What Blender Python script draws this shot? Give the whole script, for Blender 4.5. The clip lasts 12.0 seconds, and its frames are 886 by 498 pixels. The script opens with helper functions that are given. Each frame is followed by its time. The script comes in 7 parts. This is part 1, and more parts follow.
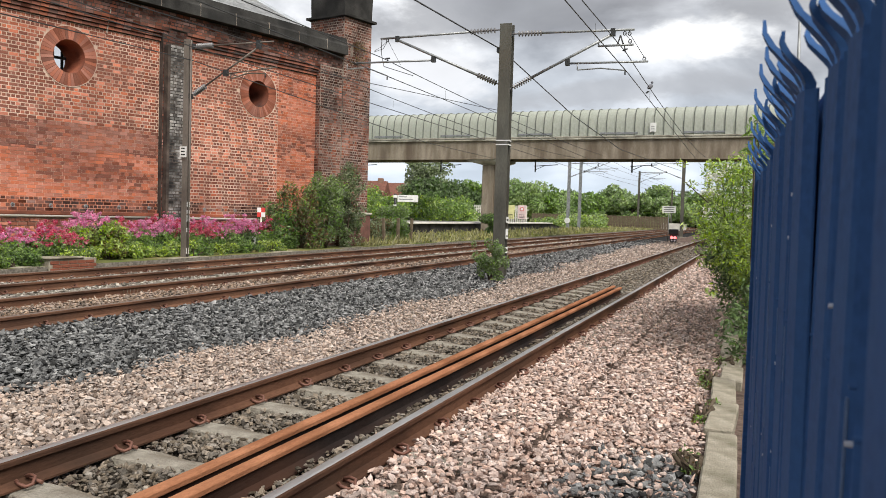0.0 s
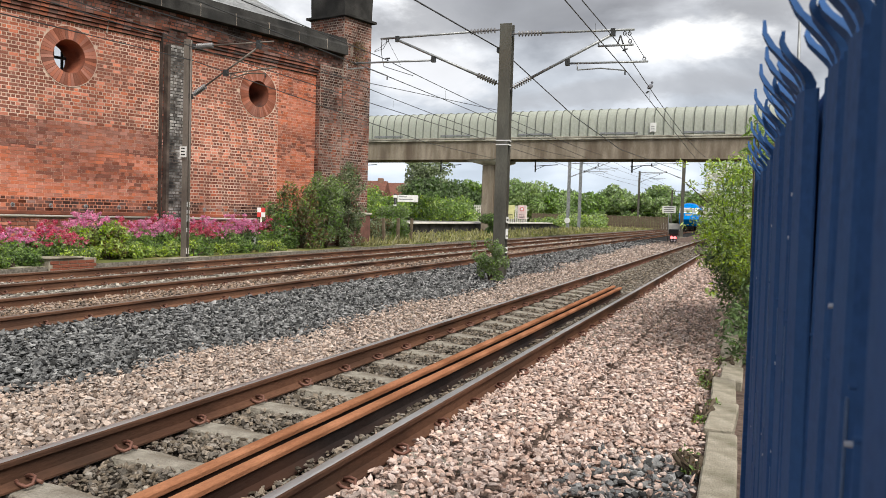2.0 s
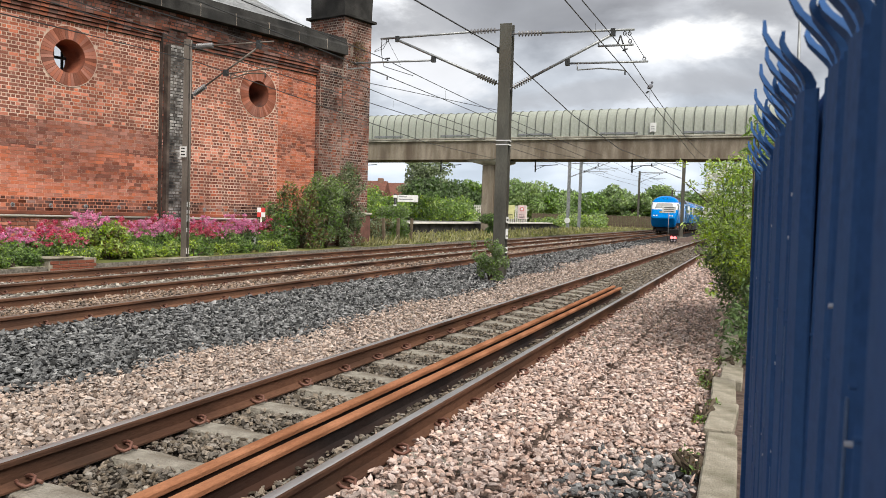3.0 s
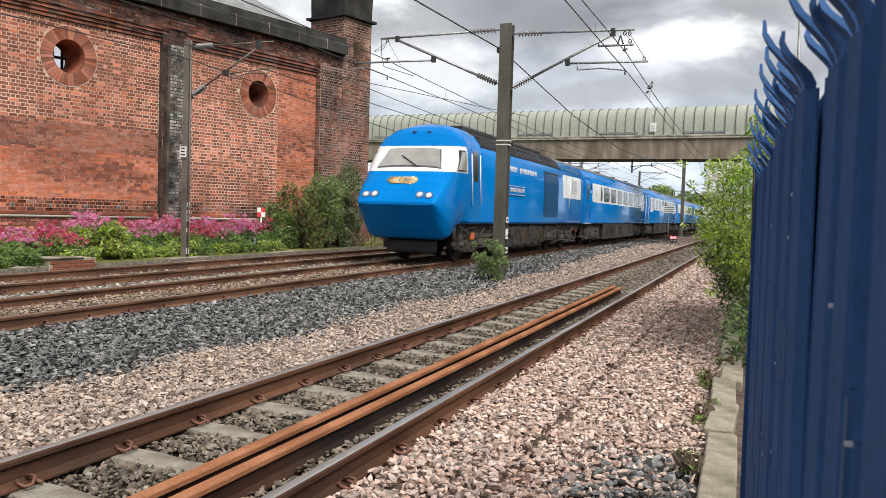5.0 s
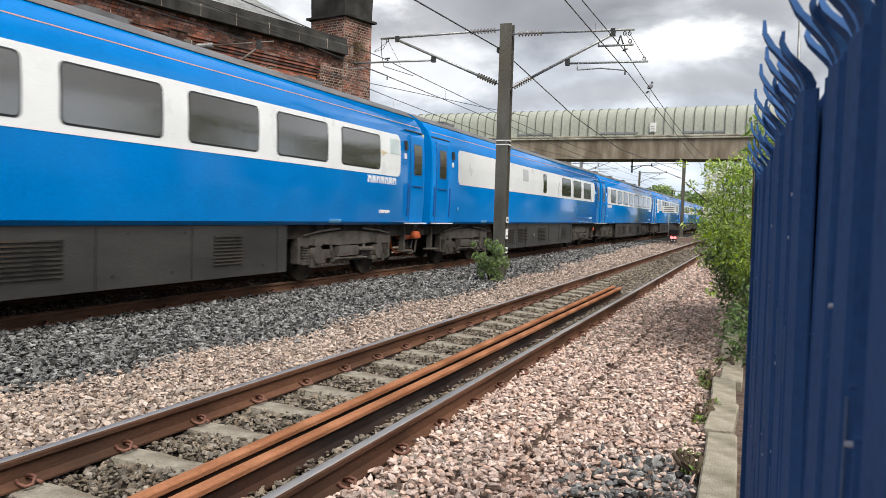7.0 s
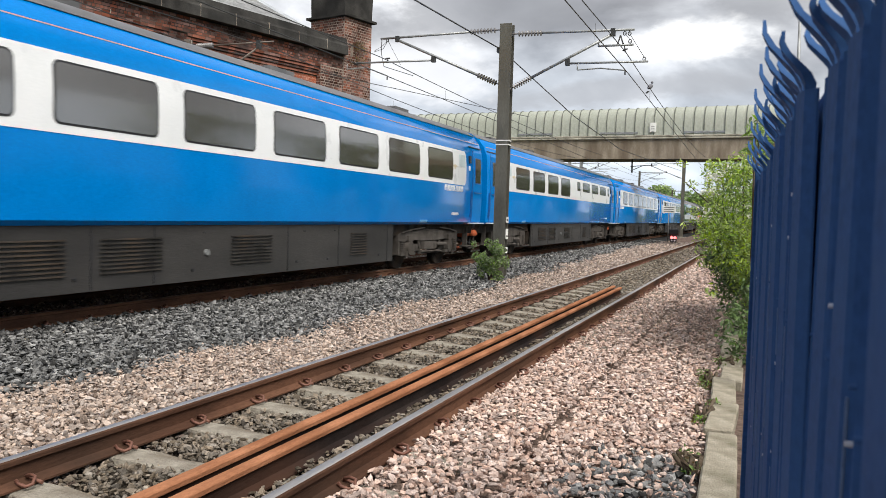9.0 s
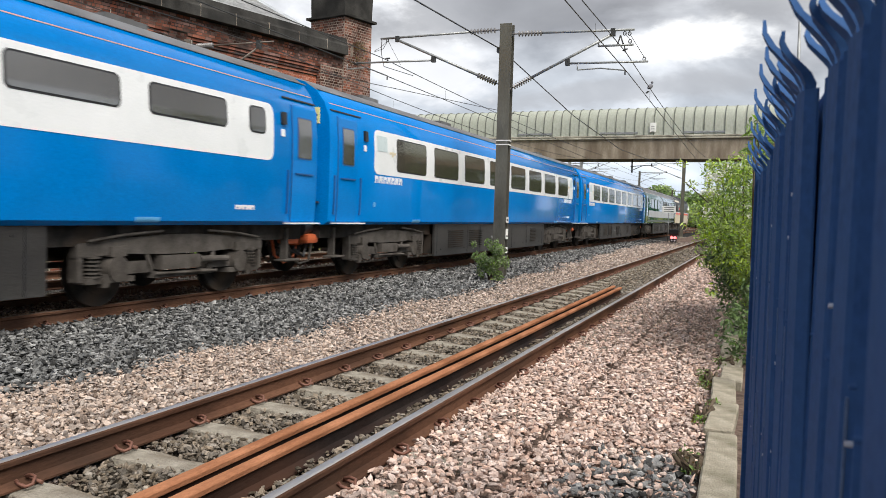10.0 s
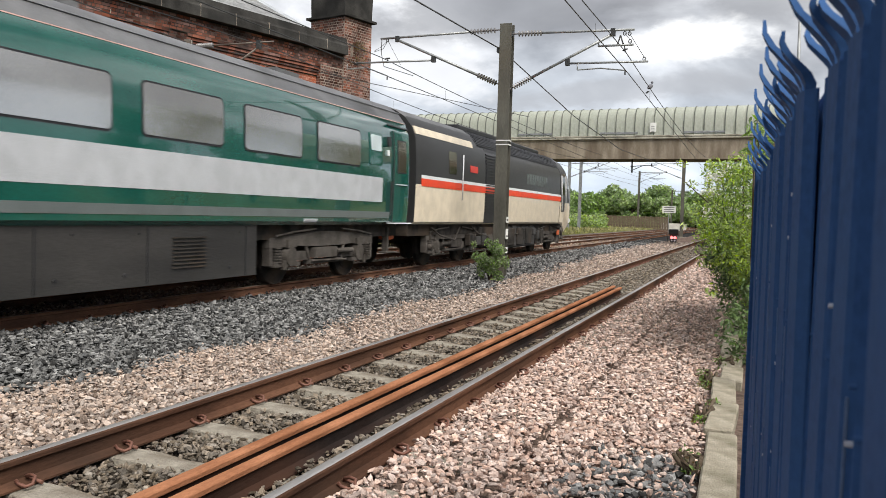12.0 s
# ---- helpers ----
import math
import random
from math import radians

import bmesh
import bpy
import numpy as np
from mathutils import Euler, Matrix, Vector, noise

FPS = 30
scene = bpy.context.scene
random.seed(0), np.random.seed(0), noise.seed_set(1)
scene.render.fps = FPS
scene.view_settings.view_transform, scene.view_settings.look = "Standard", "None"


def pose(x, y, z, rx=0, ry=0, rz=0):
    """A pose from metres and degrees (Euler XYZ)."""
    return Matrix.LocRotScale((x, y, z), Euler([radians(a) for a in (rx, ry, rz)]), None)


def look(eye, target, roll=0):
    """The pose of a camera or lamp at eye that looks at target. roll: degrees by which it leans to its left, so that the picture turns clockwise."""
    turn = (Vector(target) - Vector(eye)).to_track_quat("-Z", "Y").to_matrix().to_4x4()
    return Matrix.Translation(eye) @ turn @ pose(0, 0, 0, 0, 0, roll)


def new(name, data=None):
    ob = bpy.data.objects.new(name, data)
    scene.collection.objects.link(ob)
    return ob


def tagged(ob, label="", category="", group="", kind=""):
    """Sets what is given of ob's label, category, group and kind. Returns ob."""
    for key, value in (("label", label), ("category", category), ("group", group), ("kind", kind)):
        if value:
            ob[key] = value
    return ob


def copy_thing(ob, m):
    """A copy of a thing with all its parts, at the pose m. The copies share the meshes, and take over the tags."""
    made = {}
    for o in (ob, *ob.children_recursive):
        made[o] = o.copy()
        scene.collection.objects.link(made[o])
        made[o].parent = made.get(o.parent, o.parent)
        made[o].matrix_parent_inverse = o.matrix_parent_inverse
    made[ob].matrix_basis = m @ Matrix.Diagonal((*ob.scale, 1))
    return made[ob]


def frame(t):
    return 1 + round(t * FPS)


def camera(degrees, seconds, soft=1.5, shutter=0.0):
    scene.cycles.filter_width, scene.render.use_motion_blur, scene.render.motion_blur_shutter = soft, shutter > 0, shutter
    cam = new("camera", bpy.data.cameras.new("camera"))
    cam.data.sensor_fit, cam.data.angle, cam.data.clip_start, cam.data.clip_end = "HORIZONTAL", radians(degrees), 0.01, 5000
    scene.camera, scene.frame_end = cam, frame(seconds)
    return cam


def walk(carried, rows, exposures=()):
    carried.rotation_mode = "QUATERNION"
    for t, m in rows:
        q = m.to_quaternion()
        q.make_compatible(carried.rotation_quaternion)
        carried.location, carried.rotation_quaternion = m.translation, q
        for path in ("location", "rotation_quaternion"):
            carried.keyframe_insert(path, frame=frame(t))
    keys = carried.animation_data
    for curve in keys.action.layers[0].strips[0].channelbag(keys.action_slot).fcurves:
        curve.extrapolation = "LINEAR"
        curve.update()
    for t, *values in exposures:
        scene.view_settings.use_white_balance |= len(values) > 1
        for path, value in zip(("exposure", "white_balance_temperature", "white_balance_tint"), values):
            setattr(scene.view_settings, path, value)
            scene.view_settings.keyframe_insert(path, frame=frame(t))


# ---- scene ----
# camera: hand-held still beside the fence, 1.33 m above the rails
cam = camera(57.33, 12.0, 0.75, 0.06)
cam.data.dof.use_dof, cam.data.dof.focus_distance, cam.data.dof.aperture_fstop = True, 14.0, 11.0
EYE = Vector((0.0, 0.0, 1.333))
YAW, TILT, LEAN = 0.3668, 0.0438, 1.775
AIM = EYE + Vector((-math.sin(YAW) * math.cos(TILT), math.cos(YAW) * math.cos(TILT), -math.sin(TILT)))
walk(cam, [(0.0, look(EYE, AIM, LEAN)), (12.0, look(EYE, AIM, LEAN))], [(0.0, 0.54), (4.8, 0.54), (5.6, 0.60), (12.0, 0.60)])

# ---------------------------------------------------------------- light
SUN_EL, SUN_AZ = radians(50), radians(131)
world = bpy.data.worlds.new("cloudy_sky")
scene.world = world
world.use_nodes = True


def build_sky():
    nt = world.node_tree
    nt.nodes.clear()
    N, L = nt.nodes.new, nt.links.new
    out = N("ShaderNodeOutputWorld")
    bg = N("ShaderNodeBackground")
    sky = N("ShaderNodeTexSky")
    sky.sky_type, sky.sun_disc = "NISHITA", False
    sky.sun_elevation, sky.sun_rotation = SUN_EL, SUN_AZ
    dim = N("ShaderNodeVectorMath")
    dim.operation = "SCALE"
    dim.inputs["Scale"].default_value = 0.10
    L(sky.outputs[0], dim.inputs[0])
    co = N("ShaderNodeTexCoord")
    sep = N("ShaderNodeSeparateXYZ")
    L(co.outputs["Generated"], sep.inputs[0])
    up = N("ShaderNodeMath")
    up.operation = "MAXIMUM"
    up.inputs[1].default_value = 0.0
    L(sep.outputs[2], up.inputs[0])
    den = N("ShaderNodeMath")
    den.operation = "ADD"
    den.inputs[1].default_value = 0.30
    L(up.outputs[0], den.inputs[0])
    comb = N("ShaderNodeCombineXYZ")
    for i in (0, 1):
        d = N("ShaderNodeMath")
        d.operation = "DIVIDE"
        L(sep.outputs[i], d.inputs[0])
        L(den.outputs[0], d.inputs[1])
        L(d.outputs[0], comb.inputs[i])
    big = N("ShaderNodeTexNoise")
    big.inputs["Scale"].default_value, big.inputs["Detail"].default_value = 2.0, 7
    big.inputs["Roughness"].default_value, big.inputs["Distortion"].default_value = 0.52, 0.35
    mp = N("ShaderNodeMapping")
    mp.inputs["Location"].default_value = (20.87, 3.57, 13.1)
    L(comb.outputs[0], mp.inputs[0])
    L(mp.outputs[0], big.inputs["Vector"])
    tone = N("ShaderNodeValToRGB")
    e = tone.color_ramp.elements
    e[0].position, e[0].color = 0.37, (0.21, 0.216, 0.235, 1)
    e[1].position, e[1].color = 0.66, (0.84, 0.85, 0.87, 1)
    for at, c in ((0.44, (0.31, 0.32, 0.345, 1)), (0.507, (0.42, 0.435, 0.465, 1)), (0.57, (0.58, 0.595, 0.625, 1))):
        e.new(at).color = c
    L(big.outputs[0], tone.inputs[0])
    cover = N("ShaderNodeTexNoise")
    cover.inputs["Scale"].default_value, cover.inputs["Detail"].default_value = 0.55, 5
    L(comb.outputs[0], cover.inputs["Vector"])
    cr = N("ShaderNodeValToRGB")
    cr.color_ramp.elements[0].position, cr.color_ramp.elements[0].color = 0.25, (0.75, 0.75, 0.75, 1)
    cr.color_ramp.elements[1].position = 0.5
    L(cover.outputs[0], cr.inputs[0])
    mix = N("ShaderNodeMixRGB")
    L(cr.outputs[0], mix.inputs[0])
    L(dim.outputs[0], mix.inputs[1])
    L(tone.outputs[0], mix.inputs[2])
    low = N("ShaderNodeMapRange")
    low.inputs["From Min"].default_value, low.inputs["From Max"].default_value = 0.02, 0.20
    low.inputs["To Min"].default_value, low.inputs["To Max"].default_value = 0.75, 0.0
    L(up.outputs[0], low.inputs[0])
    hz = N("ShaderNodeMixRGB")
    hz.inputs[2].default_value = (0.56, 0.65, 0.76, 1)
    L(low.outputs[0], hz.inputs[0])
    L(mix.outputs[0], hz.inputs[1])
    last = hz.outputs[0]
    # cloud masses up the line: heavy grey banks and sunlit breaks between them
    rag = N("ShaderNodeTexNoise")
    rag.inputs["Scale"].default_value, rag.inputs["Detail"].default_value, rag.inputs["Roughness"].default_value = 5.5, 6, 0.6
    L(comb.outputs[0], rag.inputs["Vector"])
    for cx, cy, sx, sy, most, col in ((-0.52, 1.70, 0.42, 0.17, 0.75, (0.25, 0.258, 0.28)), (0.05, 1.77, 0.17, 0.12, 0.7, (0.27, 0.278, 0.30)), (-0.33, 2.16, 0.42, 0.10, 0.65, (0.33, 0.342, 0.37)), (-0.80, 1.97, 0.20, 0.20, 0.75, (0.70, 0.71, 0.735)), (-0.155, 1.925, 0.19, 0.10, 0.9, (0.84, 0.85, 0.86))):
        mp2 = N("ShaderNodeMapping")
        mp2.vector_type = "TEXTURE"
        mp2.inputs["Location"].default_value, mp2.inputs["Scale"].default_value = (cx, cy, 0), (sx, sy, 1)
        L(comb.outputs[0], mp2.inputs[0])
        ln = N("ShaderNodeVectorMath")
        ln.operation = "LENGTH"
        L(mp2.outputs[0], ln.inputs[0])
        rg = N("ShaderNodeMath")
        rg.operation, rg.inputs[1].default_value = "MULTIPLY_ADD", 2.2
        L(rag.outputs[0], rg.inputs[0])
        L(ln.outputs["Value"], rg.inputs[2])
        fade = N("ShaderNodeMapRange")
        fade.interpolation_type = "SMOOTHSTEP"
        fade.inputs["From Min"].default_value, fade.inputs["From Max"].default_value = 1.55, 2.25
        fade.inputs["To Min"].default_value, fade.inputs["To Max"].default_value = most, 0.0
        L(rg.outputs[0], fade.inputs[0])
        cm = N("ShaderNodeMixRGB")
        cm.inputs[2].default_value = (*col, 1)
        L(fade.outputs[0], cm.inputs[0])
        L(last, cm.inputs[1])
        last = cm.outputs[0]
    L(last, bg.inputs[0])
    bg.inputs[1].default_value = 1.0
    L(bg.outputs[0], out.inputs[0])


build_sky()
sun_data = bpy.data.lights.new("sun", "SUN")
sun_data.energy, sun_data.angle, sun_data.color = 3.3, radians(40), (1.0, 0.95, 0.87)
sun = new("sun", sun_data)
sun.matrix_world = look((40 * math.sin(SUN_AZ) * math.cos(SUN_EL), 40 * math.cos(SUN_AZ) * math.cos(SUN_EL), 40 * math.sin(SUN_EL)), (0, 0, 0))


# ---------------------------------------------------------------- materials
def material(name, c1, c2, scale=6.0, rough=0.8, metal=0.0, bump=0.3, fine=60.0, mix_lo=0.35, mix_hi=0.65, stain=None, stain_scale=0.7, island=0.0, objvar=0.0, stretch=(1, 1, 1), coat=0.0, rough_var=0.1, sat=(1.15, 0.65), burnt=0.0):
    """Two tones by noise, a finer grain over them, relief, optional stains and per-piece variation."""
    mt = bpy.data.materials.new(name)
    mt.use_nodes = True
    nt = mt.node_tree
    N, L = nt.nodes.new, nt.links.new
    b = nt.nodes["Principled BSDF"]
    co = N("ShaderNodeTexCoord")
    mp = N("ShaderNodeMapping")
    mp.inputs["Scale"].default_value = stretch
    L(co.outputs["Object"], mp.inputs[0])
    n1 = N("ShaderNodeTexNoise")
    n1.inputs["Scale"].default_value, n1.inputs["Detail"].default_value = scale, 6
    n2 = N("ShaderNodeTexNoise")
    n2.inputs["Scale"].default_value, n2.inputs["Detail"].default_value = fine, 4
    L(mp.outputs[0], n1.inputs["Vector"])
    L(mp.outputs[0], n2.inputs["Vector"])
    r = N("ShaderNodeMapRange")
    r.inputs["From Min"].default_value, r.inputs["From Max"].default_value = mix_lo, mix_hi
    L(n1.outputs[0], r.inputs[0])
    mx = N("ShaderNodeMixRGB")
    mx.inputs[1].default_value, mx.inputs[2].default_value = (*c1, 1), (*c2, 1)
    L(r.outputs[0], mx.inputs[0])
    last = mx.outputs[0]
    g = N("ShaderNodeMixRGB")
    g.blend_type = "OVERLAY"
    g.inputs[0].default_value = 0.35
    L(last, g.inputs[1])
    L(n2.outputs[0], g.inputs[2])
    last = g.outputs[0]
    if stain:
        n3 = N("ShaderNodeTexNoise")
        n3.inputs["Scale"].default_value, n3.inputs["Detail"].default_value = stain_scale, 7
        L(mp.outputs[0], n3.inputs["Vector"])
        sr = N("ShaderNodeMapRange")
        sr.inputs["From Min"].default_value, sr.inputs["From Max"].default_value = 0.48, 0.66
        sr.inputs["To Max"].default_value = 0.85
        L(n3.outputs[0], sr.inputs[0])
        sm = N("ShaderNodeMixRGB")
        L(sr.outputs[0], sm.inputs[0])
        L(last, sm.inputs[1])
        sm.inputs[2].default_value = (*stain, 1)
        last = sm.outputs[0]
    if island or objvar:
        if island:
            src = N("ShaderNodeNewGeometry").outputs["Random Per Island"]
        else:
            src = N("ShaderNodeObjectInfo").outputs["Random"]
        amount = island or objvar
        vr = N("ShaderNodeMapRange")
        vr.inputs["To Min"].default_value, vr.inputs["To Max"].default_value = 1 - amount, 1 + amount
        L(src, vr.inputs[0])
        hs = N("ShaderNodeHueSaturation")
        L(vr.outputs[0], hs.inputs["Value"])
        sv = N("ShaderNodeMapRange")
        sv.inputs["To Min"].default_value, sv.inputs["To Max"].default_value = sat
        wn = N("ShaderNodeTexWhiteNoise")
        wn.noise_dimensions = "1D"
        L(src, wn.inputs["W"])
        L(wn.outputs["Value"], sv.inputs[0])
        L(sv.outputs[0], hs.inputs["Saturation"])
        L(last, hs.inputs["Color"])
        last = hs.outputs[0]
        if burnt:
            # a share of over-fired dark pieces, gathered in drifts
            drift = N("ShaderNodeTexNoise")
            drift.inputs["Scale"].default_value, drift.inputs["Detail"].default_value = 0.55, 3
            L(mp.outputs[0], drift.inputs["Vector"])
            am = N("ShaderNodeMath")
            am.operation, am.inputs[1].default_value = "MULTIPLY_ADD", 1.9
            L(drift.outputs[0], am.inputs[0])
            w2 = N("ShaderNodeTexWhiteNoise")
            w2.noise_dimensions = "1D"
            sh = N("ShaderNodeMath")
            sh.operation, sh.inputs[1].default_value = "ADD", 3.7
            L(src, sh.inputs[0])
            L(sh.outputs[0], w2.inputs["W"])
            L(w2.outputs["Value"], am.inputs[2])
            bt = N("ShaderNodeMapRange")
            bt.inputs["From Min"].default_value, bt.inputs["From Max"].default_value = 1.95 - burnt, 2.15 - burnt
            bt.inputs["To Max"].default_value = 0.75
            L(am.outputs[0], bt.inputs[0])
            bm_ = N("ShaderNodeMixRGB")
            L(bt.outputs[0], bm_.inputs[0])
            L(last, bm_.inputs[1])
            bm_.inputs[2].default_value = (0.135, 0.056, 0.043, 1)
            last = bm_.outputs[0]
    L(last, b.inputs["Base Color"])
    rr = N("ShaderNodeMapRange")
    rr.inputs["To Min"].default_value, rr.inputs["To Max"].default_value = max(0.02, rough - rough_var), min(1, rough + rough_var)
    L(n1.outputs[0], rr.inputs[0])
    L(rr.outputs[0], b.inputs["Roughness"])
    b.inputs["Metallic"].default_value = metal
    b.inputs["Coat Weight"].default_value = coat
    if rough > 0.7:
        b.inputs["Specular IOR Level"].default_value = 0.02
    if bump:
        bp = N("ShaderNodeBump")
        bp.inputs["Strength"].default_value, bp.inputs["Distance"].default_value = bump, 0.02
        L(n2.outputs[0], bp.inputs["Height"])
        L(bp.outputs[0], b.inputs["Normal"])
    return mt


def plain(name, c, rough=0.4, metal=0.0, emit=0.0, coat=0.0):
    return_mat = material(name, [v * 0.9 for v in c], [min(1, v * 1.08) for v in c], 3, rough, metal, 0.05, 120, coat=coat, rough_var=0.05)
    if emit:
        b = return_mat.node_tree.nodes["Principled BSDF"]
        b.inputs["Emission Color"].default_value = (*c, 1)
        b.inputs["Emission Strength"].default_value = emit
    return return_mat


M = {}
M["ballast_dark"] = material("dark_ballast_stone", (0.078, 0.080, 0.082), (0.21, 0.208, 0.204), 9, 0.8, 0, 0.4, 90, island=0.8)
M["ballast_pink"] = material("pink_ballast_stone", (0.405, 0.288, 0.242), (0.575, 0.437, 0.372), 9, 0.85, 0, 0.4, 90, island=0.44)
M["ballast_beige"] = material("beige_ballast_stone", (0.28, 0.215, 0.178), (0.43, 0.345, 0.29), 9, 0.85, 0, 0.4, 90, island=0.5)
M["ballast_old"] = material("worn_ballast_stone", (0.105, 0.086, 0.066), (0.225, 0.188, 0.150), 9, 0.85, 0, 0.4, 90, island=0.5)
M["ballast_mid"] = material("grey_beige_ballast_stone", (0.235, 0.212, 0.18), (0.42, 0.38, 0.325), 9, 0.85, 0, 0.4, 90, island=0.55)
M["ballast_rust"] = material("rust_stained_ballast_stone", (0.20, 0.14, 0.105), (0.38, 0.285, 0.215), 9, 0.85, 0, 0.4, 90, island=0.5)
# beds are darker than their stones: the shade in the gaps is painted in
M["bed_dark"] = material("dark_ballast_bed_gap_shade", (0.014, 0.014, 0.014), (0.04, 0.04, 0.04), 18, 0.9, 0, 1.0, 30)
M["bed_pink"] = material("pink_ballast_bed_gap_shade", (0.08, 0.058, 0.048), (0.17, 0.126, 0.105), 18, 0.9, 0, 1.0, 30)
M["bed_old"] = material("worn_ballast_bed_gap_shade", (0.02, 0.017, 0.014), (0.06, 0.05, 0.04), 18, 0.9, 0, 1.0, 30)
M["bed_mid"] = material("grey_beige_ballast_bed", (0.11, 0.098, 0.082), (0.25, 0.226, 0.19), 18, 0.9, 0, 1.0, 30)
M["earth"] = material("grassy_earth", (0.10, 0.13, 0.035), (0.20, 0.17, 0.08), 1.4, 0.95, 0, 0.8, 14, stain=(0.07, 0.11, 0.03), stain_scale=0.2)
M["rail_rust"] = material("rusty_rail_steel", (0.095, 0.050, 0.034), (0.175, 0.092, 0.058), 5, 0.8, 0.0, 0.25, 80, stain=(0.05, 0.033, 0.026), stain_scale=2.0, stretch=(1, 0.25, 1))
M["rail_orange"] = material("bright_rust", (0.24, 0.10, 0.052), (0.36, 0.165, 0.09), 7, 0.85, 0, 0.3, 90, stain=(0.18, 0.08, 0.04), stain_scale=3, stretch=(1, 0.3, 1))
M["rail_dark"] = material("dark_rail_steel", (0.070, 0.036, 0.024), (0.130, 0.066, 0.042), 5, 0.8, 0.0, 0.25, 80, stain=(0.040, 0.027, 0.021), stain_scale=2.0, stretch=(1, 0.25, 1))
# shade below the rail head painted as near-black steel, with rusty stains over it
M["spare_web"] = material("head_shaded_web_steel", (0.015, 0.012, 0.012), (0.032, 0.024, 0.022), 6, 0.8, 0.0, 0.3, 70, stain=(0.06, 0.03, 0.02), stain_scale=1.6, stretch=(1, 0.3, 1))
M["rail_top"] = material("worn_running_steel", (0.30, 0.275, 0.26), (0.50, 0.47, 0.45), 4, 0.33, 0.75, 0.05, 60, stretch=(1, 0.1, 1))
M["rail_top_dull"] = material("dull_running_steel", (0.16, 0.11, 0.085), (0.30, 0.24, 0.20), 4, 0.5, 0.6, 0.08, 60, stretch=(1, 0.1, 1))
M["sleeper"] = material("weathered_concrete", (0.21, 0.188, 0.155), (0.32, 0.295, 0.25), 8, 0.9, 0, 0.7, 60, stain=(0.13, 0.105, 0.082), stain_scale=2.5)
M["clip"] = material("rusty_clip_steel", (0.10, 0.042, 0.03), (0.18, 0.08, 0.055), 20, 0.6, 0.2, 0.2, 90)
M["kerb"] = material("kerb_concrete", (0.25, 0.225, 0.175), (0.40, 0.36, 0.29), 6, 0.9, 0, 0.7, 70, stain=(0.13, 0.12, 0.08), stain_scale=2.4)
M["blue_paint"] = material("train_blue_paint", (0.0, 0.160, 0.50), (0.0, 0.178, 0.55), 1.2, 0.10, 0, 0.01, 40, rough_var=0.04)
M["blue_paint"].node_tree.nodes["Principled BSDF"].inputs["Specular IOR Level"].default_value = 0.10
M["white_paint"] = material("train_white_paint", (0.71, 0.73, 0.745), (0.77, 0.785, 0.80), 1.5, 0.3, 0, 0.01, 40, coat=0.2)
M["roof_grey"] = material("grimy_roof_grey", (0.09, 0.091, 0.096), (0.145, 0.146, 0.152), 1.8, 0.42, 0, 0.05, 30, stain=(0.05, 0.05, 0.05), stain_scale=1)
M["black_grille"] = material("black_grille", (0.012, 0.013, 0.016), (0.03, 0.03, 0.034), 5, 0.5, 0.2, 0.1, 40)
M["underframe"] = material("sooty_underframe", (0.022, 0.021, 0.020), (0.055, 0.050, 0.046), 3.5, 0.8, 0, 0.3, 40, stain=(0.075, 0.056, 0.043), stain_scale=1.4)
M["bogie_grey"] = material("dusty_bogie_casting", (0.062, 0.056, 0.051), (0.115, 0.104, 0.094), 3.0, 0.75, 0.0, 0.3, 40, stain=(0.04, 0.034, 0.029), stain_scale=2)
M["skirt"] = material("grimy_skirt_panel", (0.024, 0.023, 0.022), (0.044, 0.041, 0.039), 2.0, 0.6, 0.0, 0.15, 40, stain=(0.017, 0.016, 0.016), stain_scale=1.3, stretch=(1, 0.35, 1))
M["train_glass"] = plain("tinted_train_glass", (0.042, 0.037, 0.026), 0.02, 0.0, coat=0.5)
# lighter copy of the train glass: part of the sky's reflection is in its colour
M["pale_glass"] = plain("sky_pale_train_glass", (0.10, 0.094, 0.076), 0.02, 0.0, coat=0.5)
M["pale_glass"].node_tree.nodes["Principled BSDF"].inputs["IOR"].default_value = 4.4
M["train_glass"].node_tree.nodes["Principled BSDF"].inputs["IOR"].default_value = 2.7
# pale grey base paints the sky mirrored in the cab windows
M["windscreen"] = plain("sky_pale_windscreen_glass", (0.34, 0.33, 0.30), 0.06, 0.0, coat=0.5)
M["windscreen"].node_tree.nodes["Principled BSDF"].inputs["IOR"].default_value = 3.0
M["rail_blue"] = plain("dark_blue_handrail", (0.01, 0.08, 0.26), 0.4)
M["jack_blue"] = plain("pale_blue_plate", (0.10, 0.36, 0.66), 0.4)
M["orange_line"] = plain("orange_cantrail_paint", (0.50, 0.30, 0.27), 0.5)
M["red_paint"] = plain("red_stripe_paint", (0.72, 0.06, 0.02), 0.35)
M["cream_paint"] = plain("cream_paint", (0.62, 0.54, 0.42), 0.4)
M["charcoal_paint"] = plain("charcoal_paint", (0.028, 0.028, 0.029), 0.4)
M["green_paint"] = material("train_green_paint", (0.006, 0.070, 0.056), (0.009, 0.087, 0.069), 1.2, 0.13, 0, 0.01, 40, coat=0.8)
M["silver_paint"] = plain("silver_grey_paint", (0.44, 0.455, 0.48), 0.35)
M["stripe_grey"] = plain("dull_grey_stripe_paint", (0.12, 0.14, 0.14), 0.4)
M["crest_pale"] = plain("pale_gold_crest", (0.60, 0.52, 0.36), 0.5)
M["lamp_glass"] = plain("headlamp_glass", (0.75, 0.76, 0.78), 0.15)
M["frosted_glass"] = plain("frosted_window_glass", (0.48, 0.56, 0.58), 0.35)
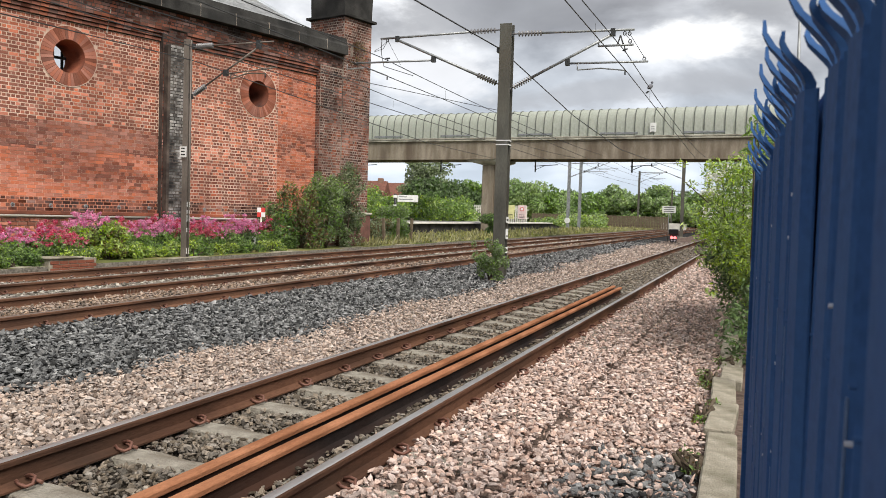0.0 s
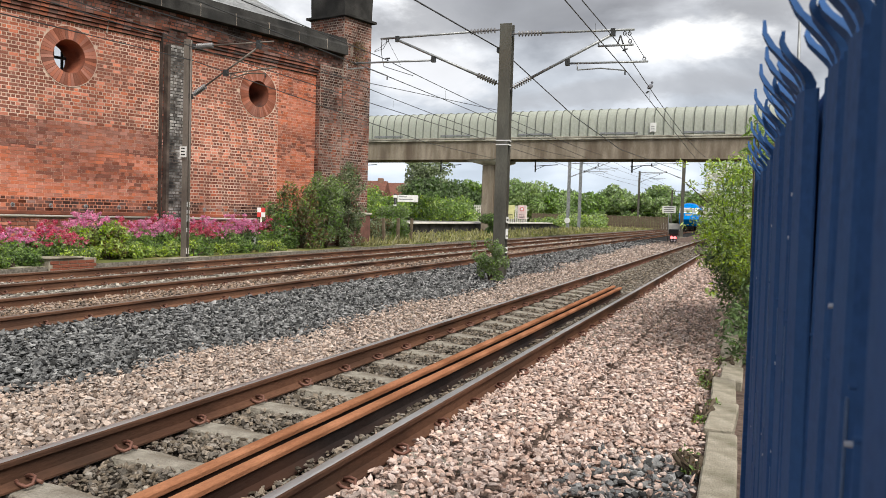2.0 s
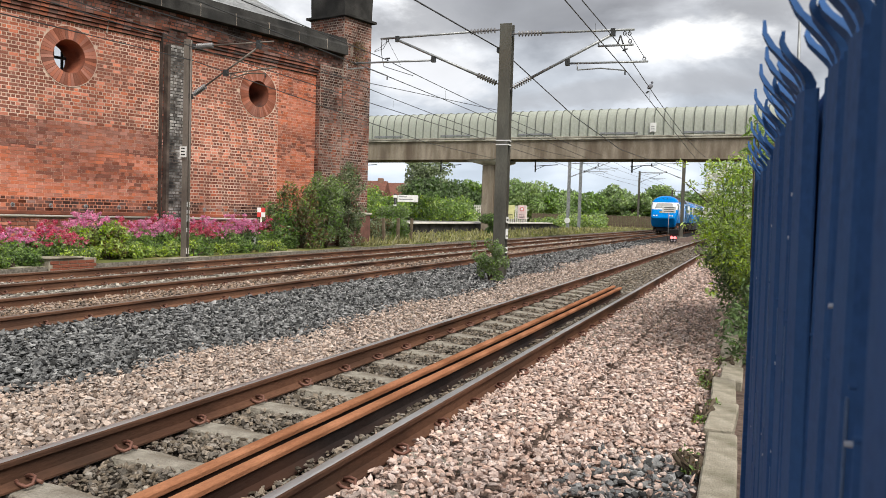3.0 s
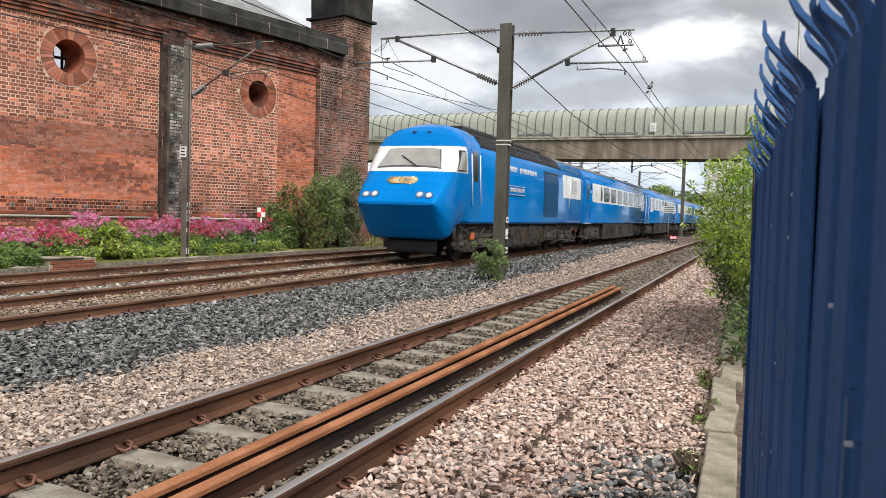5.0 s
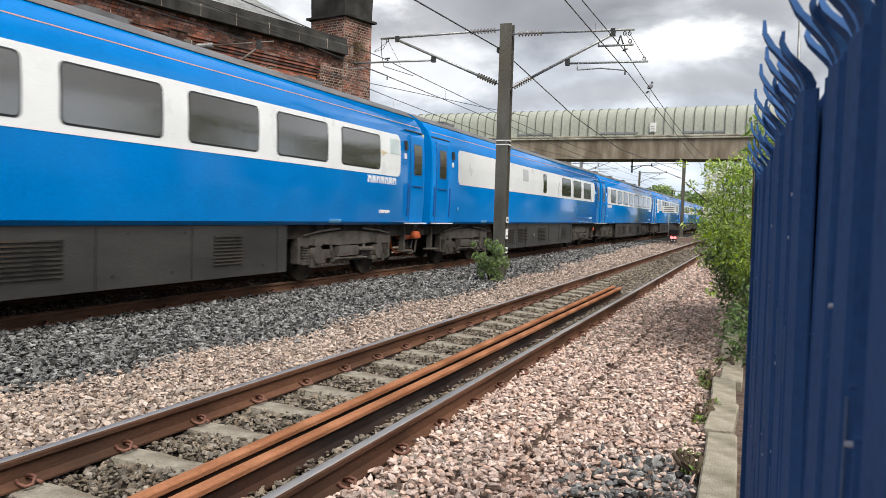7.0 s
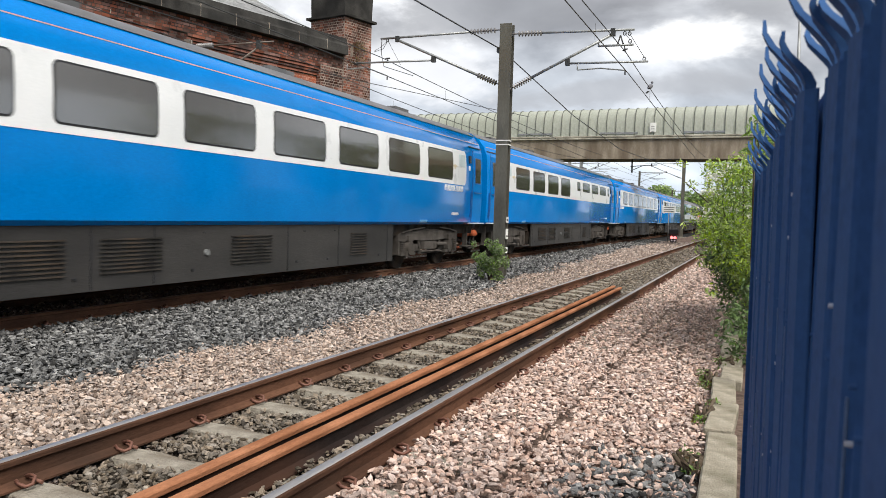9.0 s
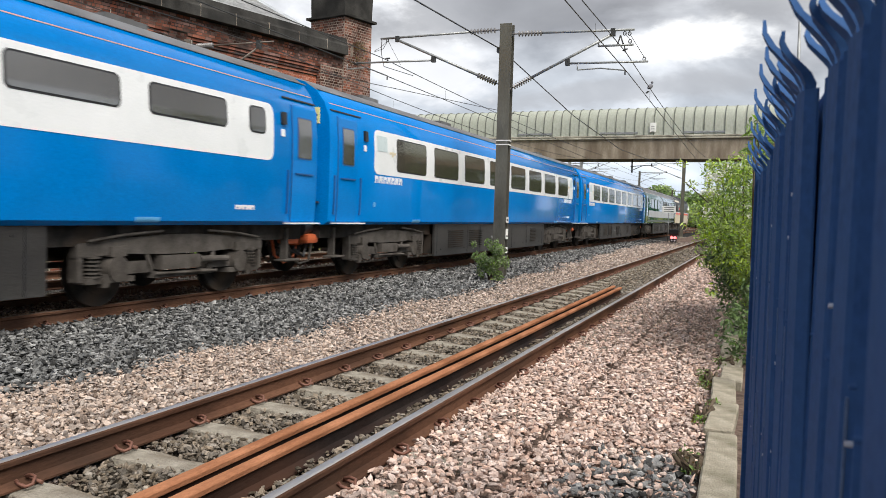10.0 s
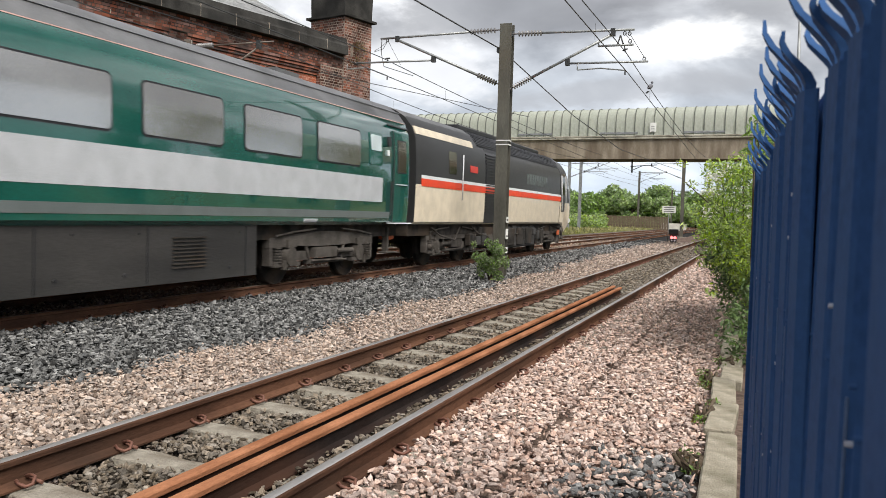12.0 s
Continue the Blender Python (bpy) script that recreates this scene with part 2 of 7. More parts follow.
M["yellow"] = plain("yellow_notice", (0.75, 0.70, 0.30), 0.5)
M["gold"] = plain("gold_crest", (0.55, 0.40, 0.16), 0.4, 0.3)
M["buffer_orange"] = plain("orange_pipe_paint", (0.55, 0.12, 0.04), 0.6)
M["galv"] = material("galvanised_steel", (0.22, 0.23, 0.235), (0.36, 0.37, 0.375), 6, 0.5, 0.5, 0.08, 60)
M["mast"] = material("weathered_mast_steel", (0.075, 0.072, 0.06), (0.13, 0.125, 0.105), 3, 0.6, 0.35, 0.1, 50, stain=(0.09, 0.075, 0.055), stain_scale=1.5, stretch=(1, 1, 0.3))
M["mast_rust"] = material("brown_mast_steel", (0.12, 0.10, 0.085), (0.22, 0.19, 0.165), 3, 0.65, 0.3, 0.1, 50, stretch=(1, 1, 0.3))
M["wire"] = plain("wire_steel", (0.05, 0.05, 0.05), 0.5, 0.5)
M["insulator"] = plain("insulator_ceramic", (0.16, 0.15, 0.15), 0.25)
M["fence_blue"] = material("blue_fence_paint", (0.028, 0.076, 0.20), (0.036, 0.094, 0.238), 3, 0.65, 0, 0.05, 80, stain=(0.045, 0.108, 0.25), stain_scale=4)
M["fence_worn"] = plain("chalky_worn_fence_paint", (0.11, 0.175, 0.30), 0.7)
M["fence_blue"].node_tree.nodes["Principled BSDF"].inputs["Specular IOR Level"].default_value = 0.1
M["fence_chip"] = plain("bare_zinc_chip", (0.42, 0.45, 0.52), 0.5, 0.3)
M["bridge_conc"] = material("streaked_bridge_concrete", (0.20, 0.165, 0.125), (0.32, 0.275, 0.22), 2.5, 0.9, 0, 0.3, 30, stain=(0.13, 0.10, 0.075), stain_scale=0.9, stretch=(1, 1, 0.25))
M["bridge_cap"] = material("bridge_edge_concrete", (0.30, 0.28, 0.23), (0.42, 0.40, 0.34), 2.5, 0.9, 0, 0.3, 30, stain=(0.14, 0.13, 0.11), stain_scale=1.2)
M["canopy"] = material("aged_canopy_sheet", (0.50, 0.53, 0.46), (0.58, 0.60, 0.53), 1.0, 0.5, 0, 0.05, 20, stain=(0.40, 0.45, 0.36), stain_scale=0.6, stretch=(1, 1, 0.3))
M["canopy_rib"] = plain("canopy_rib_steel", (0.13, 0.14, 0.12), 0.6)
M["brick_joint"] = material("pale_mortar", (0.58, 0.42, 0.33), (0.71, 0.56, 0.46), 3, 0.95, 0, 0.4, 60, stain=(0.36, 0.23, 0.175), stain_scale=0.5)
M["brick_red"] = material("red_brick", (0.40, 0.126, 0.074), (0.55, 0.197, 0.122), 0.9, 0.9, 0, 0.3, 60, stain=(0.26, 0.088, 0.058), stain_scale=0.3, island=0.36, sat=(1.06, 0.86), burnt=0.66)
M["brick_patch"] = material("smooth_orange_brick", (0.39, 0.13, 0.077), (0.54, 0.197, 0.122), 0.8, 0.9, 0, 0.25, 60, stain=(0.24, 0.087, 0.058), stain_scale=0.5, island=0.22, sat=(1.08, 0.88), burnt=0.20, stretch=(0.6, 1, 2.5))
M["brick_brown"] = material("brown_weathered_brick", (0.26, 0.105, 0.074), (0.38, 0.155, 0.105), 0.8, 0.9, 0, 0.25, 60, stain=(0.15, 0.07, 0.055), stain_scale=0.4, island=0.2, sat=(1.08, 0.85), burnt=0.36, stretch=(0.6, 1, 2.5))
M["brick_piece"] = material("single_red_brick", (0.40, 0.126, 0.074), (0.55, 0.197, 0.122), 0.9, 0.9, 0, 0.3, 60, stain=(0.26, 0.088, 0.058), stain_scale=0.3, objvar=0.36, sat=(1.06, 0.86), burnt=0.66)
M["brick_ring"] = material("brown_arch_brick", (0.27, 0.10, 0.064), (0.43, 0.165, 0.108), 2.0, 0.9, 0, 0.3, 60, stain=(0.13, 0.062, 0.046), stain_scale=1.0, objvar=0.4, sat=(1.05, 0.85))
M["brick_dark"] = material("sooty_brick", (0.095, 0.045, 0.036), (0.29, 0.115, 0.078), 1.1, 0.9, 0, 0.3, 60, stain=(0.024, 0.021, 0.021), stain_scale=0.7, island=0.55)
M["brick_black"] = material("soot_black_brick", (0.06, 0.055, 0.052), (0.34, 0.32, 0.30), 3.5, 0.85, 0, 0.3, 60, stain=(0.035, 0.032, 0.032), stain_scale=1.4, island=0.55)
M["mortar_dark"] = material("sooty_mortar", (0.26, 0.21, 0.175), (0.42, 0.36, 0.31), 3, 0.95, 0, 0.4, 60, stain=(0.07, 0.06, 0.055), stain_scale=0.8)
M["soot_joint"] = material("soot_filled_mortar", (0.05, 0.042, 0.038), (0.13, 0.105, 0.09), 3, 0.95, 0, 0.4, 60, stain=(0.03, 0.027, 0.026), stain_scale=0.9)
M["stone_black"] = material("soot_blackened_stone", (0.026, 0.025, 0.024), (0.06, 0.058, 0.055), 1.5, 0.85, 0, 0.3, 30, stain=(0.025, 0.025, 0.025), stain_scale=0.8)
M["slate"] = material("roof_slate", (0.17, 0.175, 0.18), (0.28, 0.285, 0.29), 4, 0.7, 0, 0.2, 40, island=0.25)
M["lead"] = material("lead_flashing", (0.38, 0.41, 0.44), (0.50, 0.53, 0.56), 2, 0.5, 0.2, 0.05, 30)
M["pale_pipe"] = plain("pale_conduit", (0.45, 0.42, 0.37), 0.6)
M["black_pipe"] = plain("black_downpipe", (0.02, 0.02, 0.021), 0.5)
# near-black colour stands for the darkness of the unlit room
M["interior_dark"] = plain("unlit_interior_black", (0.02, 0.02, 0.02), 0.9)
M["leaf"] = material("green_leaf", (0.12, 0.22, 0.038), (0.23, 0.36, 0.068), 1.5, 0.55, 0, 0.1, 40, island=0.5)
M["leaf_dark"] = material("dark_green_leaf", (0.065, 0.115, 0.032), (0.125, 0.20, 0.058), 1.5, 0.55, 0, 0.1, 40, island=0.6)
M["leaf_lime"] = material("lime_green_leaf", (0.20, 0.31, 0.03), (0.44, 0.56, 0.08), 1.5, 0.5, 0, 0.1, 40, island=0.6)
M["leaf_grey"] = material("grey_green_leaf", (0.16, 0.21, 0.10), (0.27, 0.32, 0.17), 1.5, 0.6, 0, 0.1, 40, island=0.4)
M["leaf_brown"] = material("dry_brown_leaf", (0.12, 0.075, 0.03), (0.21, 0.15, 0.06), 2, 0.7, 0, 0.1, 40, island=0.4)
M["leaf_far"] = material("distant_leaf", (0.19, 0.30, 0.10), (0.36, 0.47, 0.17), 0.4, 0.7, 0, 0.1, 10, island=0.5)
M["flower_pink"] = material("pink_valerian_flower", (0.66, 0.17, 0.38), (0.80, 0.34, 0.54), 2, 0.7, 0, 0, 40, island=0.3)
M["flower_red"] = material("crimson_valerian_flower", (0.55, 0.05, 0.12), (0.68, 0.12, 0.20), 2, 0.7, 0, 0, 40, island=0.3)
M["flower_white"] = material("white_blossom", (0.70, 0.70, 0.62), (0.8, 0.8, 0.74), 2, 0.7, 0, 0, 40)
M["bark"] = material("bark", (0.06, 0.045, 0.032), (0.12, 0.095, 0.07), 8, 0.9, 0, 0.6, 50)
M["grass"] = material("rough_grass", (0.20, 0.22, 0.06), (0.42, 0.38, 0.19), 1.0, 0.8, 0, 0, 30, island=0.5)
M["platform_face"] = material("sooty_platform_face", (0.035, 0.033, 0.032), (0.09, 0.085, 0.08), 1.5, 0.9, 0, 0.4, 20)
M["coping"] = material("platform_coping", (0.5, 0.48, 0.44), (0.62, 0.6, 0.55), 2, 0.85, 0, 0.2, 30)
M["paving"] = material("platform_paving", (0.24, 0.23, 0.21), (0.34, 0.33, 0.30), 1.5, 0.9, 0, 0.2, 20)
M["white_sign"] = plain("white_sign_enamel", (0.72, 0.72, 0.70), 0.4)
M["black_sign"] = plain("black_sign_enamel", (0.015, 0.015, 0.015), 0.4)
M["sign_red"] = plain("red_sign_enamel", (0.60, 0.05, 0.04), 0.4)
M["sign_yellow"] = plain("pale_yellow_sign", (0.62, 0.60, 0.30), 0.4)
M["sign_pink"] = plain("pale_pink_sign", (0.66, 0.52, 0.52), 0.4)
M["sign_green"] = plain("green_sign", (0.02, 0.25, 0.16), 0.4)
M["signal_glow"] = plain("lit_red_signal_lens", (1.0, 0.12, 0.12), 0.3, 0, 3.0)
M["fence_white"] = plain("white_picket_paint", (0.66, 0.64, 0.58), 0.6)
M["roof_tile"] = material("red_roof_tile", (0.13, 0.062, 0.05), (0.20, 0.095, 0.07), 3, 0.85, 0, 0.3, 20)
M["house_wall"] = material("house_brick", (0.20, 0.12, 0.09), (0.28, 0.17, 0.13), 2, 0.9, 0, 0.3, 20)
M["wood_fence"] = material("weathered_fence_board", (0.11, 0.085, 0.06), (0.18, 0.145, 0.105), 3, 0.9, 0, 0.3, 20)
M["pigeon"] = plain("pigeon_feather", (0.12, 0.12, 0.14), 0.7)


def let_light_through(mt, share):
    nt = mt.node_tree
    b = nt.nodes["Principled BSDF"]
    out = nt.nodes["Material Output"]
    tr = nt.nodes.new("ShaderNodeBsdfTranslucent")
    mx = nt.nodes.new("ShaderNodeMixShader")
    mx.inputs[0].default_value = share
    nt.links.new(b.inputs["Base Color"].links[0].from_socket, tr.inputs["Color"])
    nt.links.new(b.outputs[0], mx.inputs[1])
    nt.links.new(tr.outputs[0], mx.inputs[2])
    nt.links.new(mx.outputs[0], out.inputs["Surface"])


for key in ("leaf", "leaf_dark", "leaf_lime", "leaf_grey", "leaf_brown", "leaf_far", "grass", "flower_pink", "flower_red", "flower_white"):
    let_light_through(M[key], 0.4)
let_light_through(M["canopy"], 0.35)


# ---------------------------------------------------------------- mesh helpers
def box(bm, x0, x1, y0, y1, z0, z1, mi=0):
    v = [bm.verts.new(c) for c in ((x0, y0, z0), (x1, y0, z0), (x1, y1, z0), (x0, y1, z0), (x0, y0, z1), (x1, y0, z1), (x1, y1, z1), (x0, y1, z1))]
    for f in ((0, 3, 2, 1), (4, 5, 6, 7), (0, 1, 5, 4), (1, 2, 6, 5), (2, 3, 7, 6), (3, 0, 4, 7)):
        bm.faces.new([v[i] for i in f]).material_index = mi
    return v


def bbox(x0, x1, y0, y1, z0, z1, bevel=0.0, seg=1):
    bm = bmesh.new()
    box(bm, x0, x1, y0, y1, z0, z1)
    if bevel:
        bmesh.ops.bevel(bm, geom=bm.edges[:], offset=bevel, segments=seg, affect="EDGES", profile=0.6)
    return bm


def tube(bm, a, b, r0, r1=None, seg=8, mi=0, caps=True):
    a, b = Vector(a), Vector(b)
    r1 = r0 if r1 is None else r1
    d = (b - a).normalized()
    s = d.orthogonal().normalized()
    t = d.cross(s)
    ra, rb = [], []
    for i in range(seg):
        w = 2 * math.pi * i / seg
        o = s * math.cos(w) + t * math.sin(w)
        ra.append(bm.verts.new(a + o * r0))
        rb.append(bm.verts.new(b + o * r1))
    for i in range(seg):
        j = (i + 1) % seg
        f = bm.faces.new((ra[i], ra[j], rb[j], rb[i]))
        f.smooth, f.material_index = True, mi
    if caps:
        bm.faces.new(ra[::-1]).material_index = mi
        bm.faces.new(rb).material_index = mi


def path_tube(bm, pts, r, seg=6):
    """One continuous round bar through the points."""
    pts = [Vector(p) for p in pts]
    side, rings = None, []
    for i, p in enumerate(pts):
        d = (pts[min(i + 1, len(pts) - 1)] - pts[max(i - 1, 0)]).normalized()
        side = d.orthogonal().normalized() if side is None else (side - d * side.dot(d)).normalized()
        t = d.cross(side)
        rings.append([bm.verts.new(p + (side * math.cos(2 * math.pi * k / seg) + t * math.sin(2 * math.pi * k / seg)) * r) for k in range(seg)])
    for a, b in zip(rings, rings[1:]):
        for k in range(seg):
            bm.faces.new((a[k], a[(k + 1) % seg], b[(k + 1) % seg], b[k])).smooth = True
    bm.faces.new(rings[0][::-1])
    bm.faces.new(rings[-1])


def extrude_y(profile, y0, y1, cuts=1, bm=None, mats=None):
    """A closed (x, z) outline drawn out along y."""
    bm = bm or bmesh.new()
    rings = []
    for k in range(cuts + 1):
        y = y0 + (y1 - y0) * k / cuts
        rings.append([bm.verts.new((x, y, z)) for x, z in profile])
    n = len(profile)
    for a, b in zip(rings, rings[1:]):
        for i in range(n):
            j = (i + 1) % n
            f = bm.faces.new((a[i], b[i], b[j], a[j]))
            if mats:
                f.material_index = mats[i]
    bm.faces.new(rings[0])
    bm.faces.new(rings[-1][::-1])
    return bm


def part(name, bm, mt, parent=None, label="", at=None, smooth=False):
    me = bpy.data.meshes.new(name)
    bmesh.ops.recalc_face_normals(bm, faces=bm.faces[:])
    for e in bm.edges:
        if e.calc_face_angle(0.0) > 0.62:
            e.smooth = False
    bm.to_mesh(me)
    bm.free()
    for m in mt if isinstance(mt, (list, tuple)) else [mt]:
        me.materials.append(m)
    if smooth:
        for p in me.polygons:
            p.use_smooth = True
    ob = new(name, me)
    if parent is not None:
        ob.parent = parent
    if at is not None:
        ob.matrix_basis = at
    if label:
        ob["label"] = label
    return ob


def thing(name, at, label, category, group="", kind=""):
    ob = new(name)
    ob.empty_display_size = 0.2
    ob.matrix_basis = at
    return tagged(ob, label, category, group, kind)


def share(name, mesh, parent, at):
    ob = new(name, mesh)
    ob.parent = parent
    ob.matrix_basis = at
    return ob


def from_arrays(name, verts, faces, mt):
    me = bpy.data.meshes.new(name)
    nv, nf, k = len(verts), len(faces), faces.shape[1]
    me.vertices.add(nv)
    me.vertices.foreach_set("co", np.ascontiguousarray(verts, np.float32).ravel())
    me.loops.add(nf * k)
    me.loops.foreach_set("vertex_index", np.ascontiguousarray(faces, np.int32).ravel())
    me.polygons.add(nf)
    me.polygons.foreach_set("loop_start", np.arange(nf, dtype=np.int32) * k)
    me.polygons.foreach_set("loop_total", np.full(nf, k, np.int32))
    me.polygons.foreach_set("use_smooth", np.zeros(nf, bool))
    me.update(calc_edges=True)
    me.materials.append(mt)
    return new(name, me)


def random_turns(n, rng):
    q = rng.normal(size=(n, 4))
    q /= np.linalg.norm(q, axis=1)[:, None]
    w, x, y, z = q.T
    return np.stack([np.stack([1 - 2 * (y * y + z * z), 2 * (x * y - z * w), 2 * (x * z + y * w)], -1), np.stack([2 * (x * y + z * w), 1 - 2 * (x * x + z * z), 2 * (y * z - x * w)], -1), np.stack([2 * (x * z - y * w), 2 * (y * z + x * w), 1 - 2 * (x * x + y * y)], -1)], 1)


GOLD = (1 + 5 ** 0.5) / 2
ICO_V = np.array([(-1, GOLD, 0), (1, GOLD, 0), (-1, -GOLD, 0), (1, -GOLD, 0), (0, -1, GOLD), (0, 1, GOLD), (0, -1, -GOLD), (0, 1, -GOLD), (GOLD, 0, -1), (GOLD, 0, 1), (-GOLD, 0, -1), (-GOLD, 0, 1)]) / 1.9
ICO_F = np.array([(0, 11, 5), (0, 5, 1), (0, 1, 7), (0, 7, 10), (0, 10, 11), (1, 5, 9), (5, 11, 4), (11, 10, 2), (10, 7, 6), (7, 1, 8), (3, 9, 4), (3, 4, 2), (3, 2, 6), (3, 6, 8), (3, 8, 9), (4, 9, 5), (2, 4, 11), (6, 2, 10), (8, 6, 7), (9, 8, 1)])


OCT_V = np.array([(1, 0, 0), (0, 1, 0), (-1, 0, 0), (0, -1, 0), (0, 0, 1), (0, 0, -1)]) * 1.12
OCT_F = np.array([(0, 1, 4), (1, 2, 4), (2, 3, 4), (3, 0, 4), (1, 0, 5), (2, 1, 5), (3, 2, 5), (0, 3, 5)])


def lumps(centres, size, rng, base, faces):
    n, m = len(centres), len(base)
    s = size[:, None] * rng.uniform(0.6, 1.25, (n, 3)) * np.array([1.3, 0.95, 0.62])
    v = base[None] * 0.5 * (1 + rng.uniform(-0.42, 0.30, (n, m, 1))) + rng.uniform(-0.09, 0.09, (n, m, 3))
    v = v * s[:, None, :]
    # mostly lying flat, some tipped over
    a = rng.uniform(0, 2 * np.pi, n)
    c, d = np.cos(a), np.sin(a)
    z = np.zeros(n)
    spin = np.stack([np.stack([c, -d, z], -1), np.stack([d, c, z], -1), np.stack([z, z, z + 1], -1)], 1)
    tilt = random_turns(n, rng)
    free = rng.uniform(0, 1, n) < 0.45
    v = np.einsum("nij,nkj->nki", np.where(free[:, None, None], tilt, spin), v) + centres[:, None, :]
    return v.reshape(-1, 3), (faces[None] + m * np.arange(n)[:, None, None]).reshape(-1, 3)


def stones(name, centres, size, mt, seed, label, category):
    """Irregular crushed stones, one chipped lump each; simpler lumps further up the line."""
    rng = np.random.default_rng(seed)
    near = (np.hypot(centres[:, 0], centres[:, 1]) < 6.8) & (centres[:, 1] > 2.0)
    v1, f1 = lumps(centres[near], size[near], rng, ICO_V, ICO_F)
    v2, f2 = lumps(centres[~near], size[~near], rng, OCT_V, OCT_F)
    return tagged(from_arrays(name, np.concatenate([v1, v2]), np.concatenate([f1, f2 + len(v1)]), mt), label, category, "", "stuff")


def leaves(name, blobs, n, size, mt, seed, parent=None, label="", narrow=0.45, droop=0.0, shell=0.55):
    """Many small folded leaves scattered through overlapping blobs (x, y, z, rx, ry, rz)."""
    rng = np.random.default_rng(seed)
    bl = np.array(blobs, float)
    w = bl[:, 3] * bl[:, 4] * bl[:, 5]
    pick = rng.choice(len(bl), n, p=w / w.sum())
    d = rng.normal(size=(n, 3))
    d /= np.linalg.norm(d, axis=1)[:, None]
    rad = shell + (1 - shell) * rng.uniform(0, 1, n) ** 0.7
    rad *= rng.uniform(0.8, 1.18, n)
    c = bl[pick, :3] + d * rad[:, None] * bl[pick, 3:6]
    s = size * rng.uniform(0.6, 1.4, n)
    t = np.array([(0, -0.5, 0), (narrow * 0.5, 0, 0.08), (0, 0.5, 0), (-narrow * 0.5, 0, 0.08)])
    v = t[None] * s[:, None, None]
    v = np.einsum("nij,nkj->nki", random_turns(n, rng), v) + c[:, None, :]
    f = (np.array([[0, 1, 2, 3]])[None] + 4 * np.arange(n)[:, None, None]).reshape(-1, 4)
    ob = from_arrays(name, v.reshape(-1, 3), f, mt)
    if parent is not None:
        ob.parent = parent
    if label:
        ob["label"] = label
    return ob


def clumps(rng, box_lo, box_hi, n, r0, r1, flat=0.8):
    lo, hi = np.array(box_lo, float), np.array(box_hi, float)
    out = []
    for _ in range(n):
        c = lo + (hi - lo) * rng.uniform(0, 1, 3)
        r = rng.uniform(r0, r1)
        out.append((*c, r, r, r * flat))
    return out


# ---------------------------------------------------------------- ground
NEAR_C, MAIN_C, FAR_C = -2.80, -8.70, -11.80


def edge_wobble(y):
    return 0.16 * math.sin(y * 0.9) + 0.10 * math.sin(y * 2.3 + 1.0)


def pink_edge(y):
    return -5.35 - max(0.0, min(1.0, (y - 16) / 26)) * 1.0 + edge_wobble(y)


def bed_height(x):
    if x > -0.28:
        return -0.22
    if 0.82 < abs(x - NEAR_C) < 1.5:
        return -0.185
    if x > -13.25:
        return -0.245 + 0.05 * max(0.0, 1 - abs(x - MAIN_C) / 2.2) + 0.03 * max(0.0, min(1.0, (MAIN_C + 0.8 - x) / 0.6))
    return 0.02


def make_ground():
    xs = sorted({*np.arange(-15.0, 0.8, 0.25).round(3).tolist(), -13.26, -13.24, -0.3, -0.26, -1500, -700, -300, -150, -90, -60, -45, -35, -28, -24, -20, -17.5, 2, 4, 8, 20, 60, 200, 700, 1500})
    ys = sorted({*np.arange(0, 60, 1.0).tolist(), -300, -60, -20, -8, -4, 70, 80, 95, 110, 130, 160, 200, 260, 350, 500, 800, 1300, 2500})
    bm = bmesh.new()
    rows = [[bm.verts.new((x, y, bed_height(x) + (0.012 * noise.noise((x * 1.7, y * 1.7, 0)) if -14 < x < 0 else 0))) for x in xs] for y in ys]
    for j in range(len(ys) - 1):
        for i in range(len(xs) - 1):
            f = bm.faces.new((rows[j][i], rows[j][i + 1], rows[j + 1][i + 1], rows[j + 1][i]))
            x, y = (xs[i] + xs[i + 1]) / 2, (ys[j] + ys[j + 1]) / 2
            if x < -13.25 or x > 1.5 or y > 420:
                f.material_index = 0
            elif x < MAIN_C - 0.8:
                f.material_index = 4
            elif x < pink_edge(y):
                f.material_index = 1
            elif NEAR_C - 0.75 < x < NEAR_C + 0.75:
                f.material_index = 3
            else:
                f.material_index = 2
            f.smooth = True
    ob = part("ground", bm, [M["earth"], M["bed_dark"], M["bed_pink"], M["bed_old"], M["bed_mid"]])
    tagged(ob, "gravel track bed running into rough grassy ground", "ground", "", "structure")


make_ground()


def scatter(rng, x0, x1, y0, y1, per_m2, falloff):
    """Places on a strip, thinning with distance beyond falloff metres."""
    n = int((x1 - x0) * (y1 - y0) * per_m2)
    y = rng.uniform(y0, y1, n)
    keep = rng.uniform(0, 1, n) < np.clip(falloff / np.maximum(y, 0.1), 0.06, 1) ** 1.6
    y = y[keep]
    x = rng.uniform(x0, x1, len(y))
    return x, y


